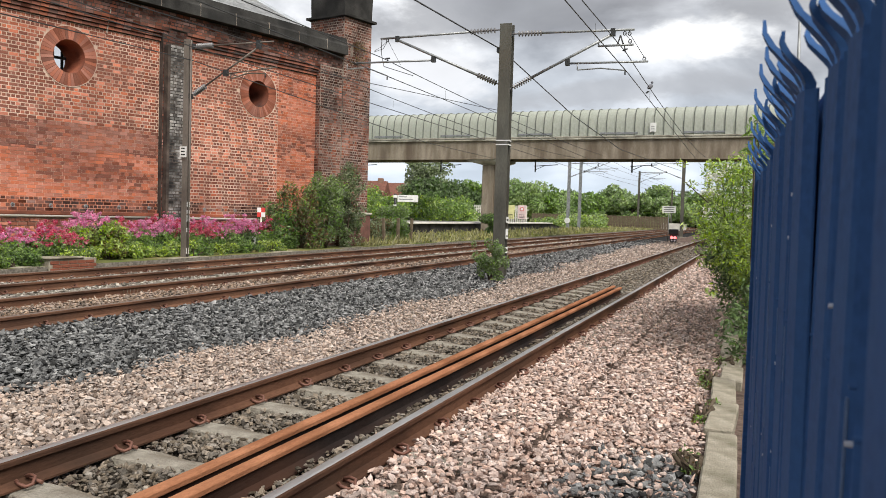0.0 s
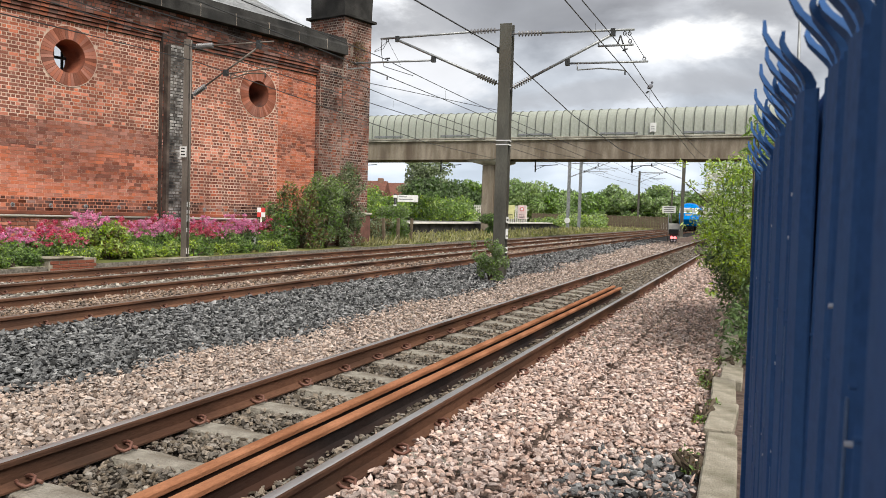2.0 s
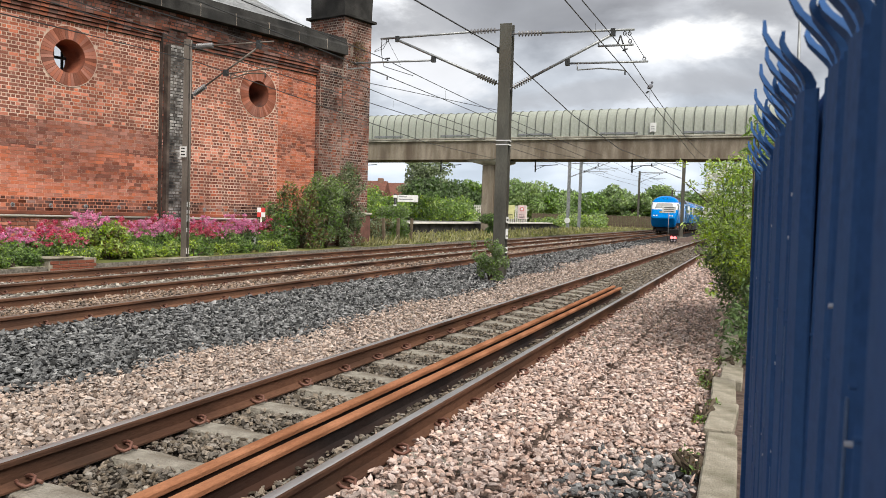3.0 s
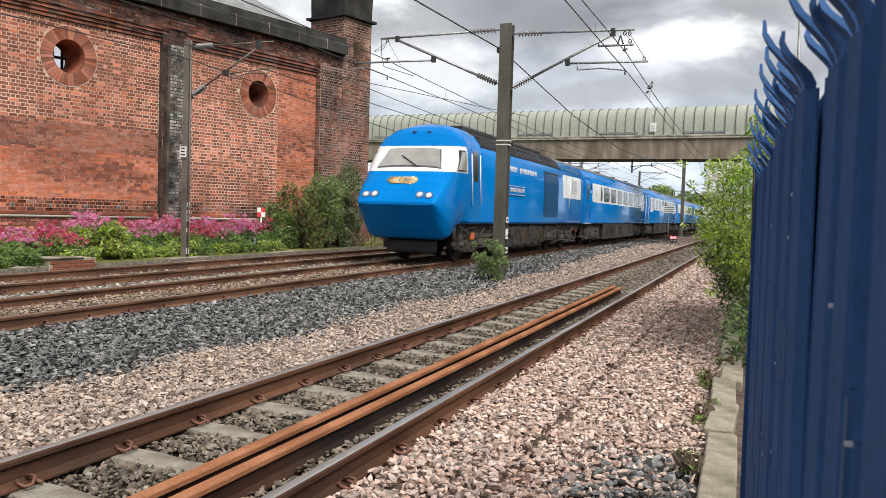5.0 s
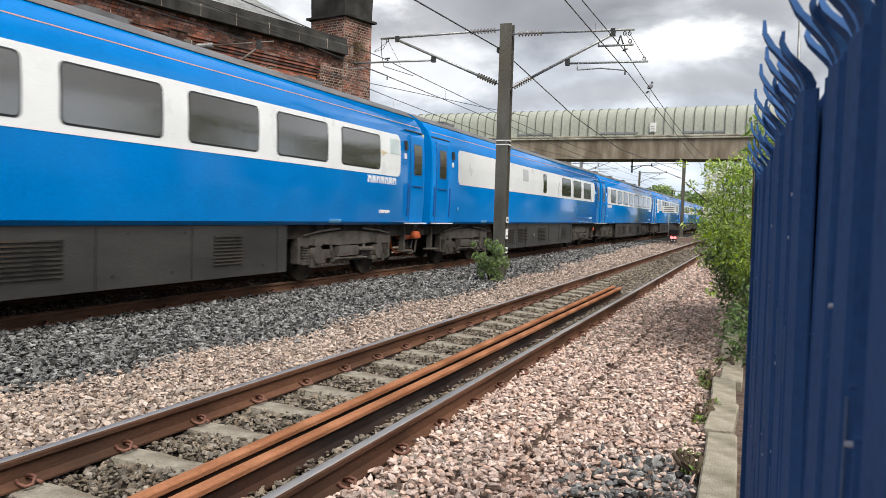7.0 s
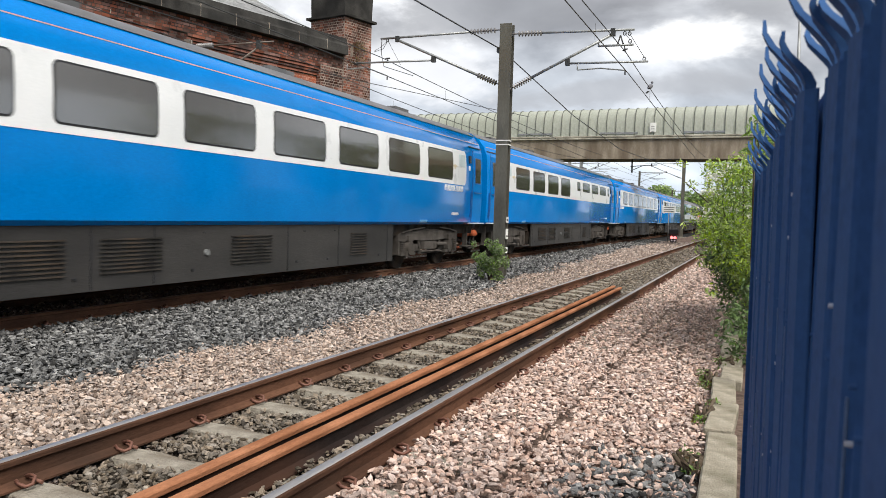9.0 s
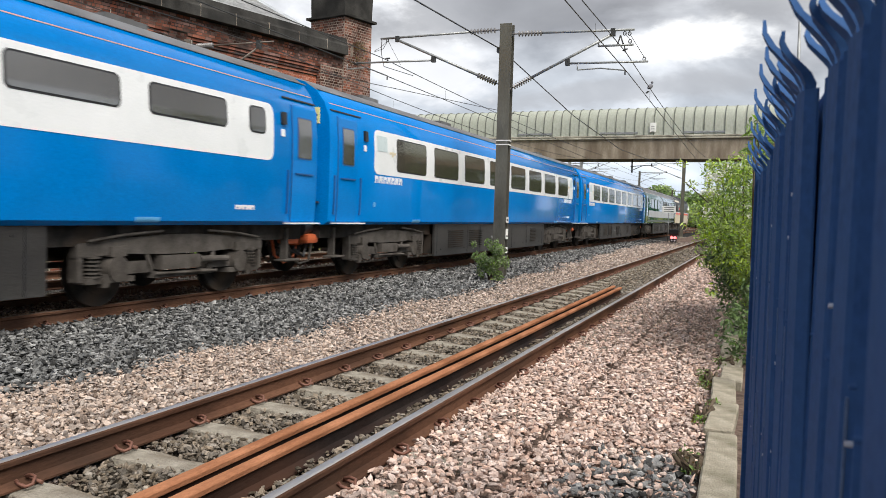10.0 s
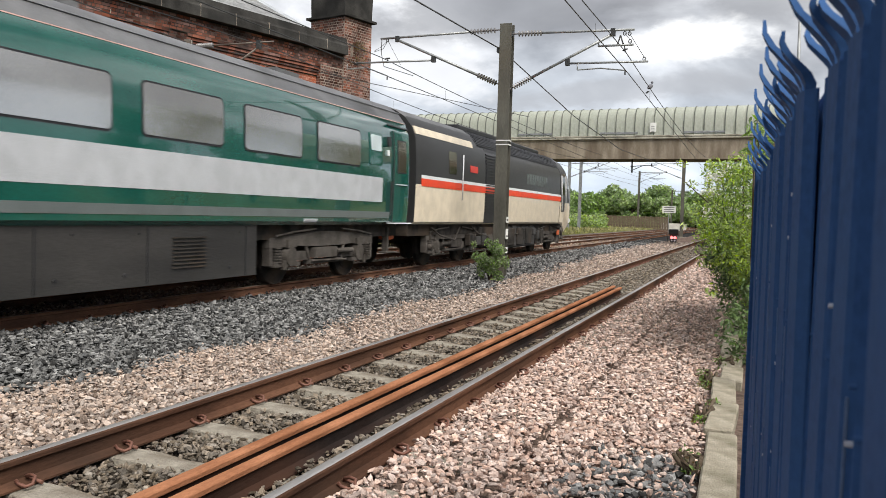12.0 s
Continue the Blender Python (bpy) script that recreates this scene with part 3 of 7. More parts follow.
def make_ballast():
    rng = np.random.default_rng(5)
    wob = np.vectorize(pink_edge)
    hb = np.vectorize(bed_height)
    # pale pink stone, both sides of the siding
    x, y = scatter(rng, -6.6, -0.26, 2.2, 60, 1500, 8.0)
    rail_gap = (np.abs(x - NEAR_C) > 0.72)
    own = (x > wob(y) + rng.normal(0, 0.13, len(x)))
    k = own & rail_gap
    dark_patch = (x > -1.25) & (y < 5.9) & (rng.uniform(0, 1, len(x)) < np.clip(1.2 - np.abs(y - 4.5) / 0.9, 0, 0.5) * np.clip((x + 1.05) / 0.4, 0, 1))
    thin = rng.uniform(0, 1, len(x)) < np.where(y > 16, 0.5, np.where(y > 9, 0.72, 1.0))
    k2 = k & ~dark_patch & thin
    size = lambda yy: 0.0355 * rng.uniform(0.6, 1.5, len(yy)) * (1 + np.clip((yy - 9) / 30, 0, 1.2))
    P = np.stack([x, y, hb(x) + 0.004 + rng.uniform(0, 0.06, len(x))], -1)
    west = k2 & (x < NEAR_C)
    east = k2 & (x >= NEAR_C) & (rng.uniform(0, 1, len(x)) < 0.85)
    stones("pink_ballast", P[east], size(y[east]), M["ballast_pink"], 11, "loose pale pink crushed-stone ballast along the siding", "ballast")
    stones("beige_ballast", P[west], size(y[west]), M["ballast_beige"], 16, "loose beige crushed-stone ballast between siding and main line", "ballast")
    # the same stone goes on behind the camera
    r2 = np.random.default_rng(6)
    xb, yb = r2.uniform(-5.3, -0.26, 9000), r2.uniform(-4.0, 2.2, 9000)
    kb = np.abs(xb - NEAR_C) > 0.72
    stones("pink_ballast", np.stack([xb, yb, hb(xb) + 0.004 + r2.uniform(0, 0.06, 9000)], -1)[kb], 0.05 * r2.uniform(0.6, 1.5, kb.sum()), M["ballast_pink"], 17, "loose pale pink crushed-stone ballast along the siding", "ballast")
    xs, ys = r2.uniform(NEAR_C - 0.68, NEAR_C + 0.68, 3000), r2.uniform(-4.0, 2.2, 3000)
    stones("siding_ballast", np.stack([xs, ys, r2.uniform(-0.24, -0.19, 3000)], -1), 0.05 * r2.uniform(0.6, 1.5, 3000), M["ballast_old"], 18, "worn grey-brown ballast between the siding sleepers", "ballast")
    k3 = k & dark_patch
    # dark stone shoulder and main lines
    x2, y2 = scatter(rng, -13.2, -4.6, 3.6, 62, 880, 10.0)
    own = (x2 < wob(y2) + rng.normal(0, 0.16, len(x2)))
    foot = (np.abs(np.abs(x2 - MAIN_C) - 0.752) > 0.075) & (np.abs(np.abs(x2 - FAR_C) - 0.752) > 0.075)
    k = own & foot
    P2 = np.stack([x2, y2, hb(x2) + 0.004 + rng.uniform(0, 0.075, len(x2))], -1)
    pick = rng.uniform(0, 1, len(x2))
    four = k & (pick < 0.6) & (np.abs(x2 - MAIN_C) < 0.70)
    six = k & (pick < 0.48) & (x2 < MAIN_C - 0.80)
    stones("rusty_ballast", P2[four], size(y2[four]), M["ballast_rust"], 14, "rust-stained ballast between the main line rails", "ballast")
    stones("grey_ballast", P2[six], size(y2[six]), M["ballast_mid"], 15, "grey-beige ballast between and beyond the main lines", "ballast")
    shoulder = k & (x2 > MAIN_C - 0.80) & (np.abs(x2 - MAIN_C) >= 0.70) & (pick < np.where(y2 > 20, 0.6, 0.9))
    P2 = np.concatenate([P2[shoulder], P[k3]])
    stones("dark_ballast", P2, size(P2[:, 1]) * 1.3, M["ballast_dark"], 12, "dark grey angular crushed-stone ballast", "ballast")
    # worn stone between the siding rails
    x3, y3 = scatter(rng, NEAR_C - 0.68, NEAR_C + 0.68, 2.2, 50, 950, 8.0)
    inside = np.abs(((y3 - 3.15) / 0.70) % 1 - 0.5) < 0.36
    z3 = np.where(inside, -0.212, -0.262) + rng.uniform(0, 0.042, len(x3))
    far = y3 > 18
    z3[far] = -0.20 + rng.uniform(0, 0.04, far.sum())
    x4, y4 = rng.uniform(NEAR_C + 0.44, NEAR_C + 0.68, 3200), rng.uniform(2.2, 16, 3200)
    x3, y3, z3 = np.concatenate([x3, x4]), np.concatenate([y3, y4]), np.concatenate([z3, rng.uniform(-0.18, -0.12, 3200)])
    stones("siding_ballast", np.stack([x3, y3, z3], -1), size(y3), M["ballast_old"], 13, "worn grey-brown ballast between the siding sleepers", "ballast")


make_ballast()

# ---------------------------------------------------------------- tracks
HEAD = [(0.010, -0.05), (0.034, -0.038), (0.036, -0.013), (0.030, -0.004), (0.018, 0), (-0.018, 0), (-0.030, -0.004), (-0.036, -0.013), (-0.034, -0.038), (-0.010, -0.05)]
HEAD_M = [0, 0, 0, 1, 1, 1, 0, 0, 0, 0]
WEB = [(-0.07, -0.159), (0.07, -0.159), (0.07, -0.148), (0.012, -0.125), (0.0095, -0.0502), (-0.0095, -0.0502), (-0.012, -0.125), (-0.07, -0.148)]


def rail(x, y0, y1, top, label, z=0.0):
    ob = thing("rail", pose(x, 0, z), label, "rail", "running rails")
    side = M["rail_dark"] if top is M["rail_top"] else M["rail_rust"]
    part("rail_head", extrude_y(HEAD, y0, y1, 1, None, HEAD_M), [side, top], ob, "worn running surface")
    part("rail_web", extrude_y(WEB, y0, y1), side, ob)
    return ob


RAILS = []
for c, top, what in ((NEAR_C, M["rail_top"], "siding rail with a worn grey running surface and rusty sides"), (MAIN_C, M["rail_top_dull"], "brown rusty main line rail in dark ballast"), (FAR_C, M["rail_top_dull"], "brown rusty far line rail beside the flower bed")):
    for sgn in (-1, 1):
        RAILS.append(rail(c + sgn * 0.7525, -8, 430 if c != NEAR_C else 140, top, what))
MAIN_FAR_RAIL = RAILS[2]


def chalk_marks():
    """Pale hand-written strokes on the web of the far main rail."""
    for k, (y, lean) in enumerate(((10.30, 0), (10.37, 1), (10.45, 0), (10.53, 0), (10.61, 1))):
        bm = bmesh.new()
        tube(bm, (0.0135, y, -0.115), (0.0135, y + 0.02 * lean, -0.06), 0.004, 0.004, 5)
        part("chalk_stroke", bm, M["kerb"], MAIN_FAR_RAIL, "pale unreadable chalk stroke")


def clip_mesh():
    """A curled spring clip that grips a rail foot (rail lies to -x)."""
    bm = bmesh.new()
    pts = [(-0.035, -0.045, 0.035), (-0.01, -0.05, 0.02), (0.035, -0.045, 0.012), (0.055, -0.02, 0.022), (0.045, 0.005, 0.05), (0.01, 0.012, 0.055), (-0.03, 0.018, 0.042), (-0.04, 0.04, 0.028), (-0.01, 0.055, 0.012), (0.045, 0.05, 0.008)]
    path_tube(bm, pts, 0.0105, 6)
    me = bpy.data.meshes.new("clip")
    bmesh.ops.recalc_face_normals(bm, faces=bm.faces[:])
    bm.to_mesh(me)
    bm.free()
    me.materials.append(M["clip"])
    return me


def sleeper_mesh():
    bm = bmesh.new()
    prof = [(-0.13, -0.10), (0.13, -0.10), (0.105, 0.0), (-0.105, 0.0)]
    rings = []
    for x, dz in ((-1.25, 0.0), (-0.95, 0.0), (-0.5, 0.0), (-0.3, -0.022), (0.3, -0.022), (0.5, 0.0), (0.95, 0.0), (1.25, 0.0)):
        rings.append([bm.verts.new((x, py, pz + (dz if pz == 0 else 0))) for py, pz in prof])
    for a, b in zip(rings, rings[1:]):
        for i in range(4):
            bm.faces.new((a[i], a[(i + 1) % 4], b[(i + 1) % 4], b[i]))
    bm.faces.new(rings[0])
    bm.faces.new(rings[-1])
    bmesh.ops.bevel(bm, geom=[e for e in bm.edges if all(abs(v.co.z) < 0.03 for v in e.verts)], offset=0.008, segments=1, affect="EDGES")
    me = bpy.data.meshes.new("sleeper")
    bmesh.ops.recalc_face_normals(bm, faces=bm.faces[:])
    bm.to_mesh(me)
    bm.free()
    me.materials.append(M["sleeper"])
    return me


chalk_marks()
CLIP, SLEEPER = clip_mesh(), sleeper_mesh()


def sleepers(c, y0, pitch, count, label, group, sink=0.0):
    for k in range(count):
        sl = tagged(new("sleeper", SLEEPER), label, "sleeper", group)
        sl.matrix_basis = pose(c, y0 + k * pitch, -0.164 - sink)
        for r in (-0.7525, 0.7525):
            for side in (-1, 1):
                share("clip", CLIP, sl, pose(r + side * 0.07, 0, 0.012 + sink, 0, 0, 0 if side > 0 else 180))


sleepers(NEAR_C, -3.87, 0.70, 48, "weathered concrete sleeper with rusty spring clips under the siding", "siding sleepers")
sleepers(MAIN_C, 5.2, 0.70, 46, "concrete sleeper nearly buried in dark ballast", "main line sleepers", 0.03)
sleepers(FAR_C, 8.0, 0.70, 46, "concrete sleeper nearly buried in far line ballast", "far line sleepers", 0.03)


def spare_rail(x, y1):
    """A rust-covered rail left standing between the siding rails."""
    ob = thing("spare_rail", pose(x, 0, -0.006), "orange rusty spare rail standing between the siding rails", "rail", "spare rails")
    part("rail_head", extrude_y(HEAD, -2.0, y1), M["rail_orange"], ob, "bright orange rusty rail head")
    # web and foot get the near-black colour that holds the head's shade
    part("rail_web", extrude_y(WEB, -2.0, y1), M["spare_web"], ob, "web and foot coloured dark for the shade under the head")


spare_rail(-2.60, 16.4)
spare_rail(-2.43, 16.1)


# ---------------------------------------------------------------- kerb edging and blue palisade fence
def kerbs():
    rng = random.Random(4)
    y = 2.4
    for k in range(15):
        ln = rng.choice((0.75, 0.9, 0.9, 1.0))
        bm = bbox(-0.10, 0.10, 0.01, ln - 0.012, -0.2, 0.0, 0.012)
        ob = part("kerb_stone", bm, M["kerb"], None, "", pose(-0.135 + rng.uniform(-0.03, 0.03) - 0.006 * k, y, -0.13 + rng.uniform(-0.02, 0.02), rng.uniform(-1, 1), rng.uniform(-3, 3), rng.uniform(-2.5, 2.5)))
        tagged(ob, "weathered concrete edging kerb beside the pink ballast", "kerb", "edging kerbs")
        y += ln


kerbs()


def pale_mesh(h):
    """A W-section steel pale with a splayed triple point that curls outwards (to -x)."""
    bm = bmesh.new()
    sec = [(0.008, -0.090), (-0.006, -0.076), (-0.014, -0.030), (0.002, -0.016), (0.002, 0.016), (-0.014, 0.030), (-0.006, 0.076), (0.008, 0.090)]
    th = 0.003
    loop = [(x, y) for x, y in sec] + [(x + th, y) for x, y in reversed(sec)]
    rings = [[bm.verts.new((x, y, z)) for x, y in loop] for z in (0.0, h - 0.09)]
    n = len(loop)
    for i in range(n):
        bm.faces.new((rings[0][i], rings[0][(i + 1) % n], rings[1][(i + 1) % n], rings[1][i]))
    bm.faces.new(rings[0])
    bm.faces.new(rings[1])

    def prong(y0, fan, reach, top):
        pts = []
        for k in range(7):
            u = k / 6
            out = -reach * (0.35 * u + 0.65 * u * u * (3 - 2 * u)) + 0.006 * math.sin(2 * math.pi * u)
            w = 0.022 * (1 - u ** 2.0) + 0.0008
            pts.append((out, y0 + fan * u ** 1.4, h - 0.095 + top * u, w))
        prev = None
        for x, y, z, w in pts:
            t = 0.0020 + w * 0.2
            ring = [bm.verts.new(c) for c in ((x - t, y - w, z), (x + t, y - w, z), (x + t, y + w, z), (x - t, y + w, z))]
            if prev:
                for i in range(4):
                    bm.faces.new((prev[i], prev[(i + 1) % 4], ring[(i + 1) % 4], ring[i]))
            else:
                bm.faces.new(ring)
            prev = ring
        bm.faces.new(prev)

    prong(-0.050, -0.035, 0.034, 0.08)
    prong(0.0, 0.0, 0.058, 0.115)
    prong(0.050, 0.035, 0.034, 0.08)
    me = bpy.data.meshes.new("pale")
    bmesh.ops.recalc_face_normals(bm, faces=bm.faces[:])
    bm.to_mesh(me)
    bm.free()
    me.materials.append(M["fence_blue"])
    return me


def palisade_fence():
    fence = thing("palisade_fence", pose(0, 0, -0.22), "blue painted steel palisade fence with splayed pointed pales", "fence", kind="")
    pale = pale_mesh(1.82)
    fx = lambda y: 0.024 + 0.019 * (3.8 - y)
    rng = random.Random(2)
    y = 0.22
    while y < 3.75:
        p = share("pale", pale, fence, pose(fx(y), y, rng.uniform(-0.008, 0.008), 0, rng.uniform(-0.5, 0.5), rng.uniform(-1, 1) - 1))
        # bolt head and small bare spots on each pale
        for k2 in range(3):
            z, yy = (1.42, 0.0) if k2 == 0 else (rng.uniform(0.5, 1.6), rng.choice((-0.018, 0.018)))
            bm = bmesh.new()
            tube(bm, (-0.0165 if k2 == 0 else -0.0155, yy, z), (0.0, yy, z), 0.0025, 0.003 if k2 == 0 else 0.0035, 8)
            part("bolt" if k2 == 0 else "paint_chip", bm, M["fence_blue"] if k2 == 0 else M["fence_chip"], p, "" if k2 == 0 else "bare zinc chip")
        for k2 in range(2):
            if rng.random() < 0.75:
                z, ln, yy = rng.uniform(0.55, 1.35), rng.uniform(0.08, 0.32), rng.choice((-0.031, 0.031))
                part("worn_ridge", bbox(-0.0152, -0.0130, yy - 0.0025, yy + 0.0025, z, z + ln), M["fence_worn"], p, "chalky worn paint along the ridge")
        y += 0.168
    ang = math.degrees(math.atan(-0.019))
    for z in (0.25, 1.42):
        bm = bmesh.new()
        box(bm, 0.006, 0.046, -0.3, 3.8, z - 0.022, z - 0.016)
        box(bm, 0.006, 0.012, -0.3, 3.8, z - 0.016, z + 0.022)
        part("fence_rail", bm, M["fence_blue"], fence, "", pose(fx(0), 0, 0, 0, 0, -ang))
    part("backing_sheet", bbox(0.013, 0.016, 0.1, 3.78, 0.05, 1.745), M["fence_blue"], fence, "flat blue steel sheet behind the pales", pose(fx(0), 0, 0, 0, 0, -ang))
    part("end_post", bbox(-0.012, 0.08, 3.78, 3.82, 0, 1.80, 0.004), M["fence_blue"], fence, "flat blue steel end post")
    return fence


palisade_fence()
# unseen plain sheet, added to close the place off on the camera's side
back = part("wall_east", bbox(1.9, 2.05, -12, 3.6, -0.25, 2.2, 0.01), M["fence_blue"])
tagged(back, "plain blue wall added out of view beside the camera", "wall", "", "structure")


# ---------------------------------------------------------------- brick building
WALL_AT = Matrix.Translation((-13.90, 27.92, 0.05)) @ Matrix.Rotation(math.atan2(0.9681, 0.2505), 4, "Z")
# local: x along the wall (0 at the corner pier, negative to the south), y away from the track, z up
COURSE, HEADER = 0.094, 0.118


def brick_face(s0, s1, z0, z1, d, seed, holes=(), joint=0.0118):
    """Brick boxes of an English bond face at depth d; returns arrays."""
    rng = np.random.default_rng(seed)
    out = []
    row = 0
    z = z0
    while z < z1 - 0.02:
        top = min(z + COURSE, z1 + 0.03)
        step = HEADER if row % 2 else HEADER * 2
        x = s0 - (0 if row % 2 else HEADER * 0.5)
        while x < s1:
            a, b = max(x, s0), min(x + step, s1)
            if b - a > 0.03:
                cx, cz = (a + b) / 2, z + COURSE / 2
                if all((cx - hx) ** 2 + (cz - hz) ** 2 > (hr + 0.02) ** 2 for hx, hz, hr in holes):
                    out.append((a + joint, b - joint, z + joint, top - joint, 0.006 + rng.uniform(-0.002, 0.003)))
            x += step
        z += COURSE
        row += 1
    return np.array(out), d


def bricks_mesh(name, faces_list, mt, parent, label, skip=None):
    V, F, n = [], [], 0
    for arr, d in faces_list:
        if skip is not None:
            arr = arr[~skip(arr)]
        a, b, z0, z1, p = arr.T
        f, bk = d - p, np.full_like(a, d + 0.01)
        v = np.stack([np.stack(c, -1) for c in ((a, bk, z0), (b, bk, z0), (b, bk, z1), (a, bk, z1), (a, f, z0), (b, f, z0), (b, f, z1), (a, f, z1))], 1)
        m = len(a)
        q = np.array([(4, 5, 6, 7), (0, 1, 5, 4), (1, 2, 6, 5), (2, 3, 7, 6), (3, 0, 4, 7)])
        F.append((q[None] + 8 * np.arange(m)[:, None, None]).reshape(-1, 4) + n)
        V.append(v.reshape(-1, 3))
        n += 8 * m
    ob = from_arrays(name, np.concatenate(V), np.concatenate(F), mt)
    ob.parent = parent
    ob["label"], ob["kind"] = label, "stuff"
    return ob


def slab_with_holes(s0, s1, z0, z1, d0, d1, holes, seg=40):
    """A wall slab, cut into columns, with round openings through it."""
    bm = bmesh.new()
    cuts = [s0]
    for hx, hz, hr in sorted(holes):
        cuts += [hx - hr - 0.3, hx + hr + 0.3]
    cuts.append(s1)
    for i, (a, b) in enumerate(zip(cuts, cuts[1:])):
        if i % 2 == 0:
            box(bm, a, b, d0, d1, z0, z1)
            continue
        hx, hz, hr = sorted(holes)[i // 2]
        h = hr + 0.3
        box(bm, a, b, d0, d1, z0, hz - h)
        box(bm, a, b, d0, d1, hz + h, z1)
        rings = []
        for d in (d0, d1):
            inner, outer = [], []
            for k in range(seg):
                w = 2 * math.pi * (k + 0.5) / seg
                c, s = math.cos(w), math.sin(w)
                inner.append(bm.verts.new((hx + hr * c, d, hz + hr * s)))
                m = max(abs(c), abs(s))
                outer.append(bm.verts.new((hx + h * c / m, d, hz + h * s / m)))
            rings.append((inner, outer))
        for k in range(seg):
            j = (k + 1) % seg
            for inner, outer in rings:
                bm.faces.new((inner[k], inner[j], outer[j], outer[k]))
            bm.faces.new((rings[0][0][k], rings[0][0][j], rings[1][0][j], rings[1][0][k]))
    return bm


HOLES = [(-11.80, 5.12, 0.44), (-5.28, 5.03, 0.43)]
RING = 0.77


def brick_building():
    b = thing("brick_building", WALL_AT, "sooty red brick Victorian railway building with round window openings", "building")
    REC = 0.26
    part("wall", slab_with_holes(-22.0, -2.55, -0.1, 6.02, REC, REC + 0.6, [(hx, hz, hr + 0.04) for hx, hz, hr in HOLES]), M["brick_joint"], b, "recessed red brick wall panels with pale mortar")
    part("upper_wall", bbox(-22.0, -1.5, 0.06, 0.9, 6.42, 6.9), M["soot_joint"], b, "soot-stained upper brickwork")
    # corbel courses
    for k, d in enumerate((0.20, 0.155, 0.11, 0.065)):
        z = 6.02 + k * 0.1
        for s0, s1 in ((-22.0, -9.05 + 0.06 * k), (-8.25, -2.62 + 0.06 * k)):
            cb = part("corbel", bbox(s0, s1, d, REC + 0.3, z + 0.012, z + 0.1), M["soot_joint"], b, "stepped corbel course of sooty brick")
            bricks_mesh("corbel_bricks", [brick_face(max(s0, -18.5), s1, z + 0.012, z + 0.09, d - 0.002, 60 + k, (), 0.006)], M["brick_dark"] if k % 2 else M["brick_brown"], cb, "sooty corbel bricks")
    # pilaster strip beside the pier and the buttress between the bays
    part("pilaster", bbox(-2.62, -1.5, 0.03, 0.9, -0.1, 6.42), M["mortar_dark"], b, "dark brick pilaster")
    part("pilaster", bbox(-9.05, -8.25, 0.10, 0.9, -0.1, 6.42), M["soot_joint"], b, "dark brick pilaster")
    part("buttress", bbox(-9.02, -8.46, -0.16, 0.12, -0.1, 5.95, 0.05), M["soot_joint"], b, "soot-black brick buttress")
    bricks_mesh("buttress_bricks", [brick_face(-8.98, -8.50, 0.0, 5.9, -0.16, 24)], M["brick_black"], b, "soot-black bricks")
    bm = bmesh.new()
    tube(bm, (-8.30, -0.02, 0.0), (-8.30, -0.02, 6.2), 0.075, seg=12)
    for z in (0.6, 1.9, 3.2, 4.5, 5.8):
        tube(bm, (-8.30, -0.02, z), (-8.30, -0.02, z + 0.12), 0.1, seg=12)
    part("downpipe", bm, M["black_pipe"], b, "black cast-iron downpipe")
    # stone coping
    bm = extrude_y([(-0.22, 6.92), (0.5, 6.92), (0.5, 7.52), (-0.12, 7.52), (-0.16, 7.30), (-0.22, 7.22)], 0, 20.5)
    bmesh.ops.transform(bm, matrix=Matrix(((0, 1, 0, -22.0), (1, 0, 0, 0), (0, 0, 1, 0), (0, 0, 0, 1))), verts=bm.verts)
    part("coping", bm, M["stone_black"], b, "soot-blackened stone coping")
    for k in range(16):
        part("coping_joint", bbox(-21.5 + k * 1.35, -21.49 + k * 1.35, -0.225, -0.1, 6.93, 7.3), M["mortar_dark"], b)
    # pier with plinth and black stone capital
    part("pier", bbox(-1.5, 0.0, 0.0, 1.7, -0.1, 8.35), M["mortar_dark"], b, "sooty brick corner pier")
    part("plinth", bbox(-1.62, 0.1, -0.10, 1.75, -0.1, 1.12), M["brick_dark"], b)
    part("plinth_cap", bbox(-1.68, 0.16, -0.16, 1.8, 1.12, 1.22, 0.03), M["bridge_cap"], b, "weathered stone plinth cap")
    bm = bmesh.new()
    levels = [(8.33, 0.02), (8.36, 0.14), (8.44, 0.14), (8.48, 0.0), (9.3, 0.02), (9.6, 0.12), (10.3, 0.4), (10.5, 0.4)]
    prev = None
    for z, g in levels:
        ring = [bm.verts.new(c) for c in ((-1.5 - g, -g, z), (g, -g, z), (g, 1.7 + g, z), (-1.5 - g, 1.7 + g, z))]
        if prev:
            for i in range(4):
                bm.faces.new((prev[i], prev[(i + 1) % 4], ring[(i + 1) % 4], ring[i]))
        else:
            bm.faces.new(ring)
        prev = ring
    bm.faces.new(prev)
    part("capital", bm, M["stone_black"], b, "soot-black carved stone capital")
    # string course and pale pipe
    part("string_course", bbox(-22, -9.05, REC - 0.1, REC + 0.1, 0.93, 1.03, 0.015), M["brick_dark"], b)
    part("string_course", bbox(-8.25, -2.62, REC - 0.1, REC + 0.1, 0.93, 1.03, 0.015), M["brick_dark"], b)
    for s0, s1 in ((-22, -9.05), (-8.15, -2.62)):
        bm = bmesh.new()
        tube(bm, (s0, REC - 0.07, 0.90), (s1, REC - 0.07, 0.90), 0.035, seg=8)
        part("conduit", bm, M["pale_pipe"], b, "pale conduit")
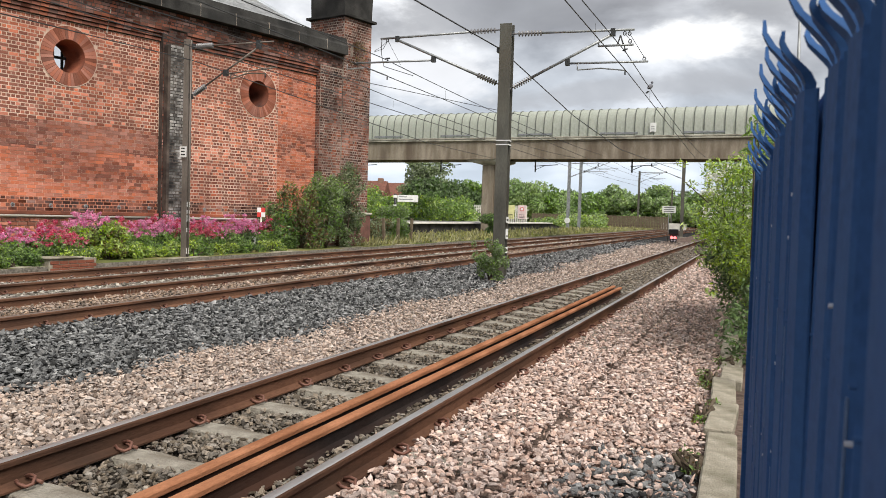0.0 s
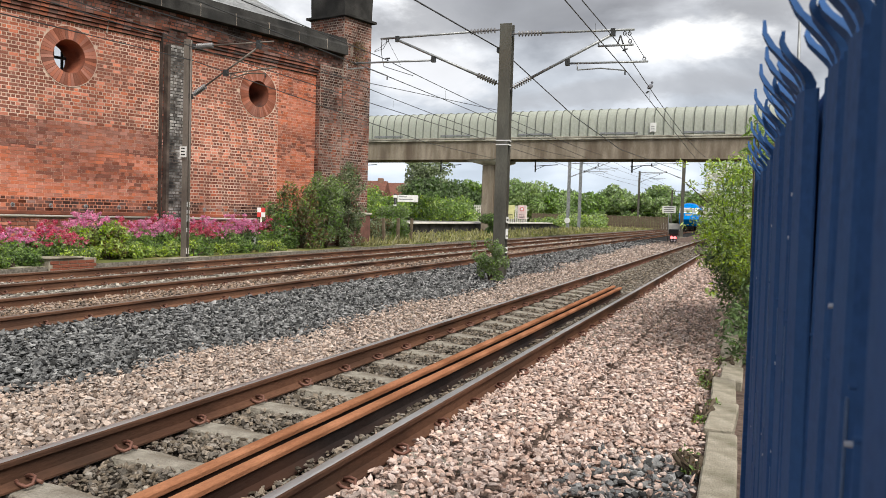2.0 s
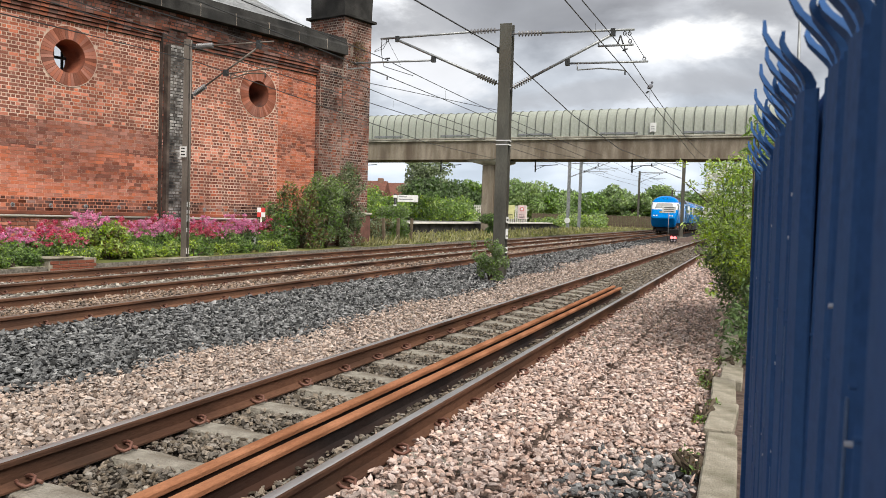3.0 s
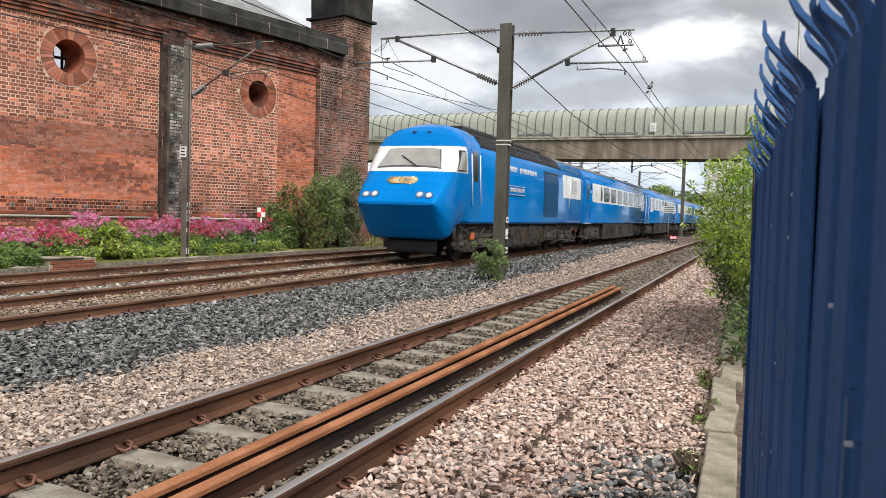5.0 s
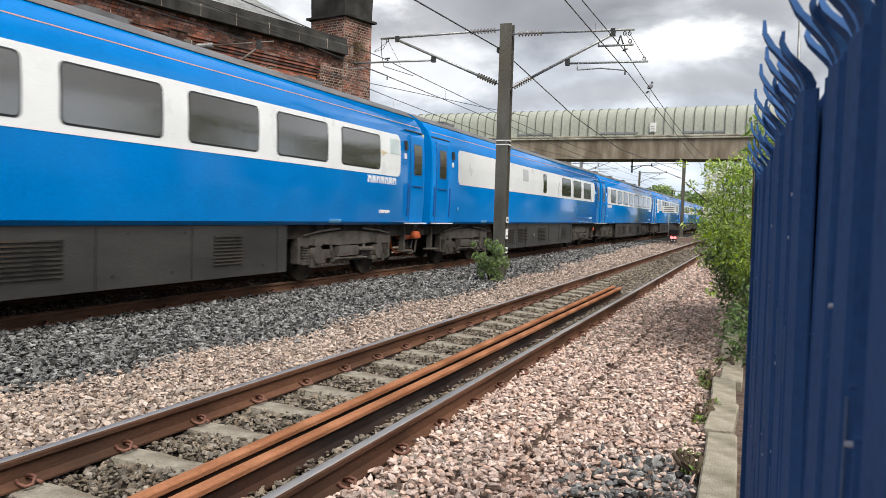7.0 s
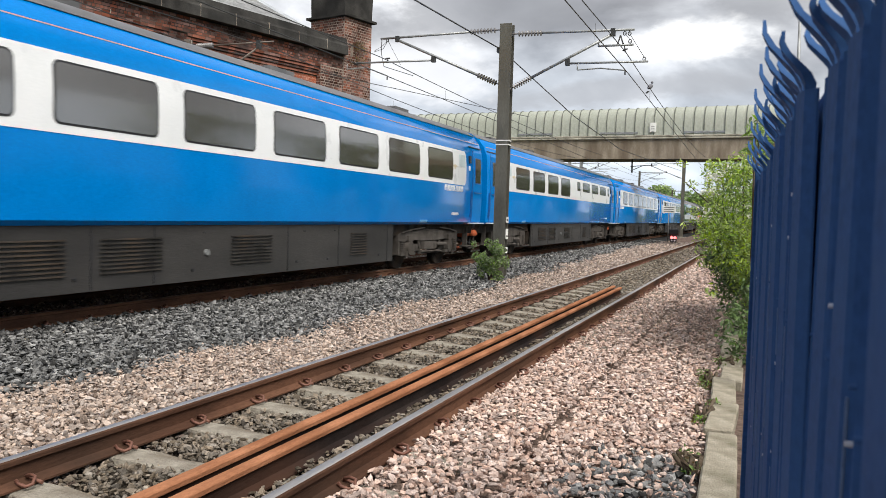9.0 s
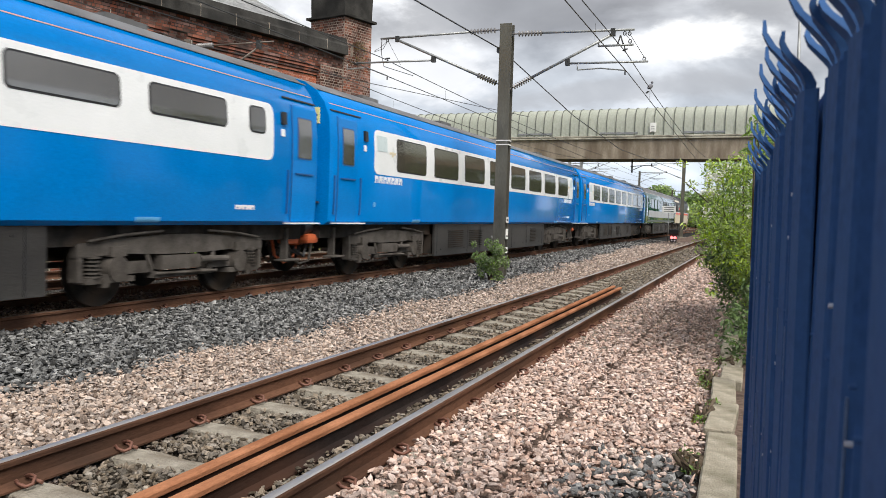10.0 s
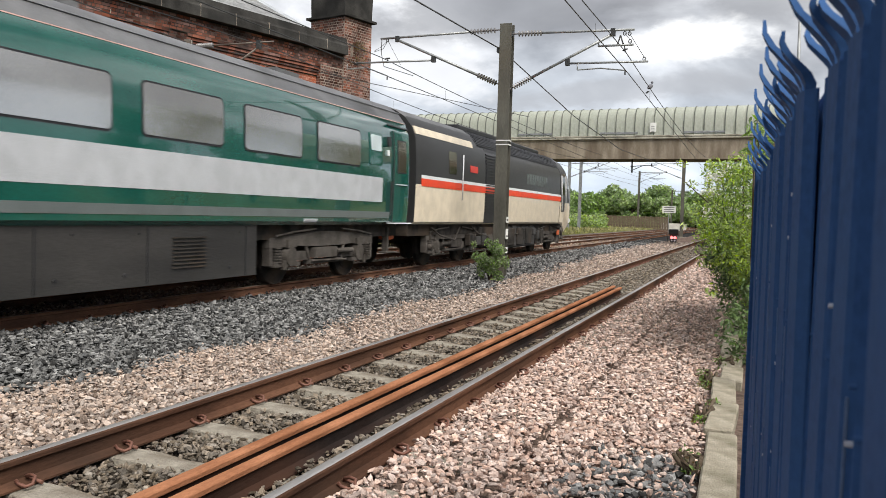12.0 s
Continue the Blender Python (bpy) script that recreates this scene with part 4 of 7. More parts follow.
    for s0 in (-13.27, -12.28, -11.31, -10.32, -9.36, -7.4, -6.2):
        bm = bmesh.new()
        tube(bm, (s0, REC + 0.02, 1.20), (s0, REC - 0.06, 1.20), 0.03, 0.03, 8)
        path_tube(bm, [(s0 + 0.045 * math.cos(k * math.pi / 4), REC - 0.06, 1.17 + 0.05 * math.sin(k * math.pi / 4)) for k in range(9)], 0.012, 5)
        part("wall_anchor", bm, M["galv"], b, "small iron ring bolt")
    bm = bmesh.new()
    path_tube(bm, [(-10.76, 0.03, 6.55), (-10.74, 0.16, 6.2), (-10.75, REC - 0.03, 5.95)], 0.014, 6)
    part("cable", bm, M["pale_pipe"], b, "loose pale cable")
    # slate roof, hip and flashing
    bm = bmesh.new()
    eave, rise = 7.45, 4.2
    q = [(-22, 0.55, eave), (-1.7, 0.55, eave), (-7.5, 6.5, eave + rise), (-22, 6.5, eave + rise)]
    v = [bm.verts.new(c) for c in q]
    bm.faces.new(v)
    v2 = [bm.verts.new((x, y, z - 0.12)) for x, y, z in q]
    bm.faces.new(v2[::-1])
    for i in range(4):
        bm.faces.new((v[i], v2[i], v2[(i + 1) % 4], v[(i + 1) % 4]))
    roof = part("roof", bm, M["slate"], b, "grey slate roof slope")
    n = 22
    for k in range(n):
        u = k / n
        y0, z0 = 0.55 + 5.95 * u, eave + rise * u
        bm = bmesh.new()
        x1 = -1.7 - 5.8 * u
        box(bm, -22, x1, y0 - 0.02, y0 + 0.29, 0.0, 0.015)
        for vv in bm.verts:
            vv.co.z += z0 + (vv.co.y - y0) * rise / 5.95 + (0.012 if vv.co.y < y0 else 0)
        part("slate_course", bm, M["slate"], roof)
    bm = bmesh.new()
    a, c = Vector((-1.7, 0.55, eave + 0.03)), Vector((-7.5, 6.5, eave + rise + 0.03))
    side = Vector((0.22, 0.0, 0))
    vs = [bm.verts.new(p) for p in (a - side, a + side, c + side, c - side)]
    bm.faces.new(vs)
    vs2 = [bm.verts.new(p - Vector((0, 0, 0.05))) for p in (a - side, a + side, c + side, c - side)]
    bm.faces.new(vs2[::-1])
    for i in range(4):
        bm.faces.new((vs[i], vs2[i], vs2[(i + 1) % 4], vs[(i + 1) % 4]))
    part("hip_flashing", bm, M["lead"], b, "pale lead hip flashing")
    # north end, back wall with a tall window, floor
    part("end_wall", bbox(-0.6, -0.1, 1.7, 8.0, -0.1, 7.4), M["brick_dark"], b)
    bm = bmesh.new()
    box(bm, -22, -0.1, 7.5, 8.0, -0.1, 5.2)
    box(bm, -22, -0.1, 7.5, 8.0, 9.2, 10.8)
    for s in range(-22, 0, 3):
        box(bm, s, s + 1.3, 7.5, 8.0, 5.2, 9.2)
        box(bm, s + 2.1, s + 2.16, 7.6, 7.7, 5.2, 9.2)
    # the room's darkness behind the round openings is put into this wall's colour
    part("back_wall", bm, M["interior_dark"], b, "inner wall coloured near-black as an unlit room, with tall windows")
    # round window rings of radial bricks
    for hx, hz, hr in HOLES:
        ring = part("window_ring", ring_mesh(hx, hz, hr, REC), M["brick_dark"], b, "round window surround of radial bricks")
        nb = 44
        wedge = wedge_mesh(hr, RING, nb)
        for k in range(nb):
            share("brick", wedge, ring, Matrix.Translation((hx, REC - 0.022, hz)) @ Matrix.Rotation(2 * math.pi * k / nb, 4, "Y"))
        bm = bmesh.new()
        for k in range(48):
            w0, w1 = 2 * math.pi * k / 48, 2 * math.pi * (k + 1) / 48
            r = RING + 0.02
            tube(bm, (hx + r * math.cos(w0), REC - 0.012, hz + r * math.sin(w0)), (hx + r * math.cos(w1), REC - 0.012, hz + r * math.sin(w1)), 0.010, seg=5, caps=False)
        part("ring_joint", bm, M["brick_joint"], ring, "pale mortar line")
        bm = bmesh.new()
        for s in (-0.16, 0.02):
            box(bm, hx + s, hx + s + 0.07, REC + 0.9, REC + 0.95, hz - hr, hz + hr)
        box(bm, hx - hr, hx + hr, REC + 0.9, REC + 0.95, hz + 0.05, hz + 0.12)
        part("glazing_bar", bm, M["black_pipe"], ring)
    # brickwork
    holes = [(hx, hz, RING) for hx, hz, hr in HOLES]
    near = lambda arr: (arr[:, 0] > -12.6) & (arr[:, 1] < -9.1) & (arr[:, 2] > 3.4) & (arr[:, 3] < 4.45)
    bay1 = brick_face(-18.5, -9.05, 3.38, 6.0, REC, 1, holes)
    bay2 = brick_face(-8.25, -4.4, 1.03, 6.0, REC, 2, holes)
    bricks_mesh("patched_bricks", [brick_face(-18.5, -9.05, 1.03, 2.66, REC, 21, (), 0.004), brick_face(-4.4, -2.62, 1.03, 6.0, REC, 22, holes, 0.005)], M["brick_patch"], b, "smooth orange bricks with flush joints")
    bricks_mesh("foot_bricks", [brick_face(-18.5, -9.05, 1.03, 1.36, REC - 0.004, 25), brick_face(-8.25, -4.4, 1.03, 1.36, REC - 0.004, 26)], M["brick_dark"], b, "sooty bricks above the string course")
    bricks_mesh("brown_bricks", [brick_face(-18.5, -9.05, 2.63, 3.40, REC, 23, (), 0.004)], M["brick_brown"], b, "band of brown weathered bricks")
    bricks_mesh("bay_bricks", [bay1], M["brick_red"], b, "red bricks in English bond", near)
    bricks_mesh("bay_bricks", [bay2], M["brick_red"], b, "red bricks in English bond")
    bricks_mesh("plinth_bricks", [brick_face(-18.5, -9.05, -0.1, 0.9, REC - 0.04, 3), brick_face(-8.25, -2.62, -0.1, 0.9, REC - 0.04, 4)], M["brick_red"], b, "red plinth bricks")
    bricks_mesh("upper_bricks", [brick_face(-18.5, -1.52, 6.43, 6.9, 0.06, 5)], M["brick_dark"], b, "soot-darkened bricks")
    bricks_mesh("pilaster_bricks", [brick_face(-2.62, -1.52, 0.0, 6.4, 0.03, 6), brick_face(-9.05, -8.25, 0.0, 6.4, 0.10, 7)], M["brick_dark"], b, "dark bricks")
    pier = bricks_mesh("pier_bricks", [brick_face(-1.5, 0.0, 1.23, 8.33, 0.0, 8)], M["brick_dark"], b, "sooty pier bricks")
    side = bricks_mesh("pier_bricks", [brick_face(-1.7, 0.0, 1.23, 8.33, 0.0, 9)], M["brick_dark"], b, "sooty pier bricks")
    side.matrix_basis = Matrix.Translation((-1.5, 0, 0)) @ Matrix.Rotation(-math.pi / 2, 4, "Z")
    flank = bricks_mesh("pilaster_bricks", [brick_face(-0.26, 0.0, 0.0, 6.4, 0.0, 10)], M["brick_dark"], b, "dark bricks")
    flank.matrix_basis = Matrix.Translation((-2.62, 0.03, 0)) @ Matrix.Rotation(-math.pi / 2, 4, "Z")
    # single bricks of the nearest panel
    meshes = {}
    arr = bay1[0][near(bay1[0])]
    for a, c, z0, z1, p in arr[:300]:
        key = round(c - a, 3)
        if key not in meshes:
            bm = bmesh.new()
            box(bm, -key / 2, key / 2, 0, 0.03, 0.0, z1 - z0)
            me = bpy.data.meshes.new("brick")
            bmesh.ops.recalc_face_normals(bm, faces=bm.faces[:])
            bm.to_mesh(me)
            bm.free()
            me.materials.append(M["brick_piece"])
            meshes[key] = me
        share("brick", meshes[key], b, Matrix.Translation(((a + c) / 2, REC - p, z0)))
    if len(arr) > 300:
        bricks_mesh("panel_bricks", [(arr[300:], REC)], M["brick_red"], b, "red bricks")


def ring_mesh(hx, hz, hr, d):
    bm = bmesh.new()
    seg = 48
    rows = []
    for r, y in ((hr, d + 1.0), (hr, d - 0.012), (RING + 0.02, d - 0.012), (RING + 0.02, d + 0.05)):
        rows.append([bm.verts.new((hx + r * math.cos(2 * math.pi * k / seg), y, hz + r * math.sin(2 * math.pi * k / seg))) for k in range(seg)])
    for a, b in zip(rows, rows[1:]):
        for k in range(seg):
            bm.faces.new((a[k], a[(k + 1) % seg], b[(k + 1) % seg], b[k]))
    return bm


def wedge_mesh(r0, r1, n):
    bm = bmesh.new()
    h = math.pi / n * 0.88
    pts = [(r0 * math.sin(-h), r0), (r0 * math.sin(h), r0), (r1 * math.sin(h), r1 * math.cos(h)), (r1 * math.sin(-h), r1 * math.cos(h))]
    f = [bm.verts.new((x, 0, z)) for x, z in pts]
    k = [bm.verts.new((x, 0.03, z)) for x, z in pts]
    bm.faces.new(f)
    bm.faces.new(k[::-1])
    for i in range(4):
        bm.faces.new((f[i], k[i], k[(i + 1) % 4], f[(i + 1) % 4]))
    me = bpy.data.meshes.new("brick")
    bmesh.ops.recalc_face_normals(bm, faces=bm.faces[:])
    bm.to_mesh(me)
    bm.free()
    me.materials.append(M["brick_ring"])
    return me


brick_building()


# ---------------------------------------------------------------- covered footbridge
BRIDGE_AT = Matrix.Translation((-17.3, 52.9, 0)) @ Matrix.Rotation(-0.09, 4, "Z")


def footbridge():
    b = thing("footbridge", BRIDGE_AT, "concrete footbridge with a curved translucent canopy over the tracks", "footbridge")
    L0, L1 = -32.0, 26.0
    W = 2.9
    bm = bmesh.new()
    # tapered edge beams and deck
    for y0, y1 in ((0.0, 0.35), (W - 0.35, W)):
        prev = None
        for x, zb in ((L0, 5.05), (-14, 5.08), (-1.6, 5.12), (1.5, 5.14), (12, 5.13), (L1, 5.05)):
            ring = [bm.verts.new(c) for c in ((x, y0, zb), (x, y1, zb), (x, y1, 6.36), (x, y0, 6.36))]
            if prev:
                for i in range(4):
                    bm.faces.new((prev[i], prev[(i + 1) % 4], ring[(i + 1) % 4], ring[i]))
            else:
                bm.faces.new(ring)
            prev = ring
        bm.faces.new(prev)
    part("beam", bm, M["bridge_conc"], b, "rust-streaked concrete edge beams")
    part("deck", bbox(L0, L1, 0.36, W - 0.36, 5.5, 5.9), M["bridge_conc"], b)
    part("ledge", bbox(L0, L1, -0.14, W + 0.14, 6.36, 6.46, 0.02), M["bridge_cap"], b, "pale concrete ledge")
    part("kerb_rail", bbox(L0, L1, -0.06, 0.06, 6.50, 6.60, 0.015), M["bridge_cap"], b)
    for k in range(24):
        part("baluster", bbox(L0 + k * 2.4, L0 + k * 2.4 + 0.07, -0.05, 0.05, 6.46, 6.50), M["canopy_rib"], b)
    # canopy panels between ribs
    prof = []
    for k in range(19):
        u = k / 18
        w = math.pi * u
        prof.append((W / 2 - (W / 2 - 0.02) * math.copysign(abs(math.cos(w)) ** 0.42, math.cos(w)), 6.56 + 1.84 * abs(math.sin(w)) ** 0.62))
    pitch = 0.60
    n = int((L1 - L0) / pitch)
    bm = bmesh.new()
    rows = [[bm.verts.new((x, y, z)) for y, z in prof] for x in (0.02, pitch - 0.02)]
    for i in range(18):
        bm.faces.new((rows[0][i], rows[0][i + 1], rows[1][i + 1], rows[1][i]))
    ext = bmesh.ops.extrude_face_region(bm, geom=bm.faces[:])
    for v in ext["geom"]:
        if isinstance(v, bmesh.types.BMVert):
            v.co = Vector((v.co.x, W / 2 + (v.co.y - W / 2) * 0.975, 6.40 + (v.co.z - 6.40) * 0.982))
    first = part("canopy_panel", bm, M["canopy"], b, "aged greenish translucent sheet", pose(L0, 0, 0))
    bm = bmesh.new()
    path_tube(bm, [(0, y + (-0.03 if y < 1 else 0.03), z + 0.02) for y, z in prof], 0.028, 6)
    rib = part("canopy_rib", bm, M["canopy_rib"], b, "", pose(L0, 0, 0))
    for k in range(1, n):
        share("canopy_panel", first.data, b, pose(L0 + k * pitch, 0, 0))
        share("canopy_rib", rib.data, b, pose(L0 + k * pitch, 0, 0))
    # low vents and notices inside the glazing
    for x in (-9.0, -3.6, 2.2, 7.8, 13.0, 17.5):
        part("vent_strip", bbox(x, x + 2.4, -0.03, 0.0, 6.70, 6.82, 0.005), M["galv"], b, "grey vent strip")
    nt = part("notice", bbox(10.95, 11.35, -0.09, -0.05, 6.78, 7.36, 0.008), M["white_sign"], b, "small white notice on the parapet")
    for z in (6.82, 6.96, 7.12):
        part("notice_bar", bbox(11.05, 11.25, -0.098, -0.092, z, z + 0.04), M["galv"], nt)
    # pier
    part("pier", bbox(-0.60, 0.26, 0.6, 1.6, -0.3, 4.98, 0.04), M["bridge_conc"], b, "pale concrete column")
    bm = bmesh.new()
    v = [bm.verts.new(c) for c in ((-0.6, 0.5, 4.78), (0.6, 0.5, 4.78), (0.6, 2.2, 4.78), (-0.6, 2.2, 4.78), (-1.5, 0.1, 5.0), (1.0, 0.1, 5.0), (1.0, 2.8, 5.0), (-1.5, 2.8, 5.0), (-1.5, 0.1, 5.13), (1.0, 0.1, 5.13), (1.0, 2.8, 5.13), (-1.5, 2.8, 5.13))]
    for f in ((3, 2, 1, 0), (8, 9, 10, 11), (0, 1, 5, 4), (1, 2, 6, 5), (2, 3, 7, 6), (3, 0, 4, 7), (4, 5, 9, 8), (5, 6, 10, 9), (6, 7, 11, 10), (7, 4, 8, 11)):
        bm.faces.new([v[i] for i in f])
    part("pier_cap", bm, M["bridge_cap"], b, "flared pier head")
    # drop brackets that carry the wires under the beam
    for x in (-11.2, -4.2, 3.0, 9.6, 14.6):
        bm = bmesh.new()
        tube(bm, (x, 1.4, 5.2), (x, 1.4, 4.35), 0.05)
        tube(bm, (x - 0.1, 1.4, 4.75), (x + 1.6, 1.4, 4.85), 0.025)
        tube(bm, (x, 1.4, 4.5), (x + 0.7, 1.4, 4.8), 0.02)
        part("wire_bracket", bm, M["wire"], b, "black wire support")


footbridge()


# ---------------------------------------------------------------- train
# local: x across (+x faces the camera), y back along the train (0 = front end), z above rail head
HALF = 1.37
SPEED = 32.4
GAP_AT_T0 = -141.4 + SPEED * 10.5


def body_profile():
    right = [(1.28, 1.06), (1.345, 1.12), (1.365, 1.5), (1.372, 2.0), (1.368, 2.6), (1.335, 3.05), (1.235, 3.32), (1.05, 3.56), (0.80, 3.72), (0.45, 3.82), (0.0, 3.85)]
    return right + [(-x, z) for x, z in reversed(right[:-1])]


def side_x(z):
    pts = [(1.28, 1.06), (1.345, 1.12), (1.365, 1.5), (1.372, 2.0), (1.368, 2.6), (1.335, 3.05), (1.235, 3.32), (1.05, 3.56), (0.80, 3.72), (0.45, 3.82)]
    for (xa, za), (xb, zb) in zip(pts, pts[1:]):
        if za <= z <= zb:
            return xa + (xb - xa) * (z - za) / (zb - za)
    return 1.37 if z < 2 else 0.4


def shell(y0, y1, mats, cut=None):
    """The carriage tube; mats gives a material slot for a face's mean height."""
    prof = body_profile()
    bm = bmesh.new()
    rings = [[bm.verts.new((x, y, z)) for x, z in prof] for y in (y0, y0 + 0.06, y1 - 0.06, y1)]
    for i, r in enumerate(rings):
        if i in (0, 3):
            for v in r:
                v.co.x *= 0.985
                v.co.z = 1.06 + (v.co.z - 1.06) * 0.992
    n = len(prof)
    for a, b in zip(rings, rings[1:]):
        for i in range(n):
            j = (i + 1) % n
            f = bm.faces.new((a[i], b[i], b[j], a[j]))
            f.material_index = mats((prof[i][1] + prof[j][1]) / 2)
            f.smooth = True
    bm.faces.new(rings[0])
    bm.faces.new(rings[-1][::-1])
    return bm


def side_panel(y0, y1, z0, z1, proud, r=0.1, seg=5, side=1, nz=6):
    """A thin rounded rectangle that follows the curve of the body side."""
    r = min(r, (y1 - y0) / 2.01, (z1 - z0) / 2.01)
    rows = []
    zs = [z0 + r * (1 - math.cos(math.pi / 2 * k / seg)) for k in range(seg + 1)] + [z0 + r + (z1 - z0 - 2 * r) * k / nz for k in range(1, nz)] + [z1 - r * (1 - math.cos(math.pi / 2 * k / seg)) for k in range(seg, -1, -1)]
    bm = bmesh.new()
    for z in zs:
        e = 0.0
        if z < z0 + r:
            e = r - math.sqrt(max(0, r * r - (z0 + r - z) ** 2))
        elif z > z1 - r:
            e = r - math.sqrt(max(0, r * r - (z - z1 + r) ** 2))
        x = (side_x(z) + proud) * side
        rows.append((bm.verts.new((x, y0 + e, z)), bm.verts.new((x, y1 - e, z))))
    for a, b in zip(rows, rows[1:]):
        f = bm.faces.new((a[0], a[1], b[1], b[0]) if side > 0 else (a[0], b[0], b[1], a[1]))
        f.smooth = True
    ext = bmesh.ops.extrude_face_region(bm, geom=bm.faces[:])
    for v in ext["geom"]:
        if isinstance(v, bmesh.types.BMVert):
            v.co.x -= (proud + 0.012) * side
    return bm


def letter_bars(parent, text_widths, y0, z0, height, gap, mt, proud=0.008, name="lettering", side=1):
    """Unlettered upright marks, one a character, running towards +y."""
    y = y0
    for k, w in enumerate(text_widths):
        if w <= 0:
            y += -w
            continue
        bm = bmesh.new()
        x = (side_x(z0 + height / 2) + proud) * side
        st = w * 0.34
        top = z0 + height
        # a heavy stem, a lighter stem and a slanting bar between them
        mid = [(y, z0), (y + st, z0), (y + st, z0 + height * 0.55), (y + w - st * 0.6, z0 + (0.05 if k % 2 else 0.5) * height), (y + w - st * 0.6, z0), (y + w, z0), (y + w, top - (0.0 if k % 2 else 0.18) * height), (y + w - st * 0.6, top), (y + st, top - 0.12 * height), (y + st, top), (y, top)]
        f = [bm.verts.new((x, yy, zz)) for yy, zz in mid]
        b = [bm.verts.new((x - 0.012 * side, yy, zz)) for yy, zz in mid]
        n = len(mid)
        bm.faces.new(f)
        bm.faces.new(b[::-1])
        for i in range(n):
            bm.faces.new((f[i], b[i], b[(i + 1) % n], f[(i + 1) % n]))
        part(name, bm, mt, parent)
        y += w + gap


def wheel_mesh():
    bm = bmesh.new()
    for x0, x1, r in ((-0.06, 0.06, 0.457), (0.06, 0.08, 0.475), (-0.075, -0.06, 0.30), (-0.12, -0.075, 0.14)):
        tube(bm, (x0, 0, 0), (x1, 0, 0), r, r, 28)
    me = bpy.data.meshes.new("wheel")
    bmesh.ops.recalc_face_normals(bm, faces=bm.faces[:])
    bm.to_mesh(me)
    bm.free()
    me.materials.append(M["underframe"])
    return me


WHEEL = wheel_mesh()


def bogie_bm(loco=False):
    bm = bmesh.new()
    for s in (-1, 1):
        x0, x1 = sorted((s * 0.99, s * 1.14))
        # arched side beam with a drop leg at each end
        top = [(-1.94, 0.83), (-1.2, 0.885), (-0.35, 0.93), (0.35, 0.93), (1.2, 0.885), (1.94, 0.83)]
        low = [(-1.94, 0.66), (-1.2, 0.69), (-0.45, 0.66), (0.45, 0.66), (1.2, 0.69), (1.94, 0.66)]
        ra = [[bm.verts.new((x, y, z)) for y, z in line] for line in (top, low) for x in (x0, x1)]
        t0, t1, l0, l1 = ra
        for k in range(5):
            for p, q in ((t0, t1), (l0, l1), (t0, l0), (t1, l1)):
                bm.faces.new((p[k], p[k + 1], q[k + 1], q[k]))
        for k in (0, 5):
            bm.faces.new((t0[k], t1[k], l1[k], l0[k]))
        for e in (-1, 1):
            ya, yb = sorted((e * 1.93, e * 1.85))
            box(bm, x0, x1, ya, yb, 0.36, 0.67)
            # coil spring between beam and axle arm
            for k in range(6):
                tube(bm, (s * 1.08, e * 1.66, 0.405 + k * 0.048), (s * 1.08, e * 1.66, 0.427 + k * 0.048), 0.115, 0.115, 12)
            tube(bm, (s * 1.08, e * 1.66, 0.38), (s * 1.08, e * 1.66, 0.69), 0.075, 0.075, 10)
            box(bm, s * 1.06 - 0.11, s * 1.06 + 0.11, min(e * 1.0, e * 1.82), max(e * 1.0, e * 1.82), 0.33, 0.40)
            # axlebox and its arm
            tube(bm, (s * 0.95, e * 1.3, 0.50), (s * 1.19, e * 1.3, 0.50), 0.20, 0.17, 14)
            box(bm, s * 1.04 - 0.07, s * 1.04 + 0.07, min(e * 0.62, e * 1.2), max(e * 0.62, e * 1.2), 0.42, 0.58)
            path_tube(bm, [(s * 1.10, e * 0.72, 0.69), (s * 1.12, e * 0.66, 0.52), (s * 1.10, e * 0.60, 0.42)], 0.035, 6)
        box(bm, s * 1.10 - 0.10, s * 1.10 + 0.10, -0.50, 0.30, 0.45, 0.64)
        tube(bm, (s * 1.17, 0.32, 0.56), (s * 1.17, 0.98, 0.55), 0.05, 0.05, 10)
        box(bm, s * 1.08 - 0.08, s * 1.08 + 0.08, -0.62, 0.62, 0.34, 0.42)
        tube(bm, (s * 1.18, -0.62, 0.40), (s * 1.18, 0.7, 0.38), 0.022, 0.022, 8)
        # dampers, brake pipes and brackets
        for e in (-1, 1):
            box(bm, s * 1.10 - 0.09, s * 1.10 + 0.09, e * 1.3 - 0.13, e * 1.3 + 0.13, 0.66, 0.79)
            path_tube(bm, [(s * 1.17, e * 1.80, 0.86), (s * 1.19, e * 1.25, 0.93), (s * 1.19, e * 0.5, 0.98)], 0.02, 6)
            box(bm, s * 1.14 - 0.05, s * 1.14 + 0.05, e * 1.52 - 0.05, e * 1.52 + 0.05, 0.28, 0.44)
    box(bm, -1.0, 1.0, -0.25, 0.25, 0.5, 0.95)
    return bm


def add_bogie(parent, y, meshes={}):
    if "b" not in meshes:
        first = part("bogie", bogie_bm(), M["bogie_grey"], parent, "grimy cast bogie frame", pose(0, y, 0))
        meshes["b"] = first.data
        bg = first
    else:
        bg = share("bogie", meshes["b"], parent, pose(0, y, 0))
        bg["label"] = "grimy cast bogie frame"
    for dy in (-1.3, 1.3):
        for s in (-1, 1):
            share("wheel", WHEEL, bg, pose(s * 0.78, dy, 0.457, 0, 0, 0 if s < 0 else 180))


def side_bump(s, y, z):
    bm = bmesh.new()
    tube(bm, (s * 1.255, y, z), (s * 1.29, y, z), 0.05, 0.045, 12)
    return bm


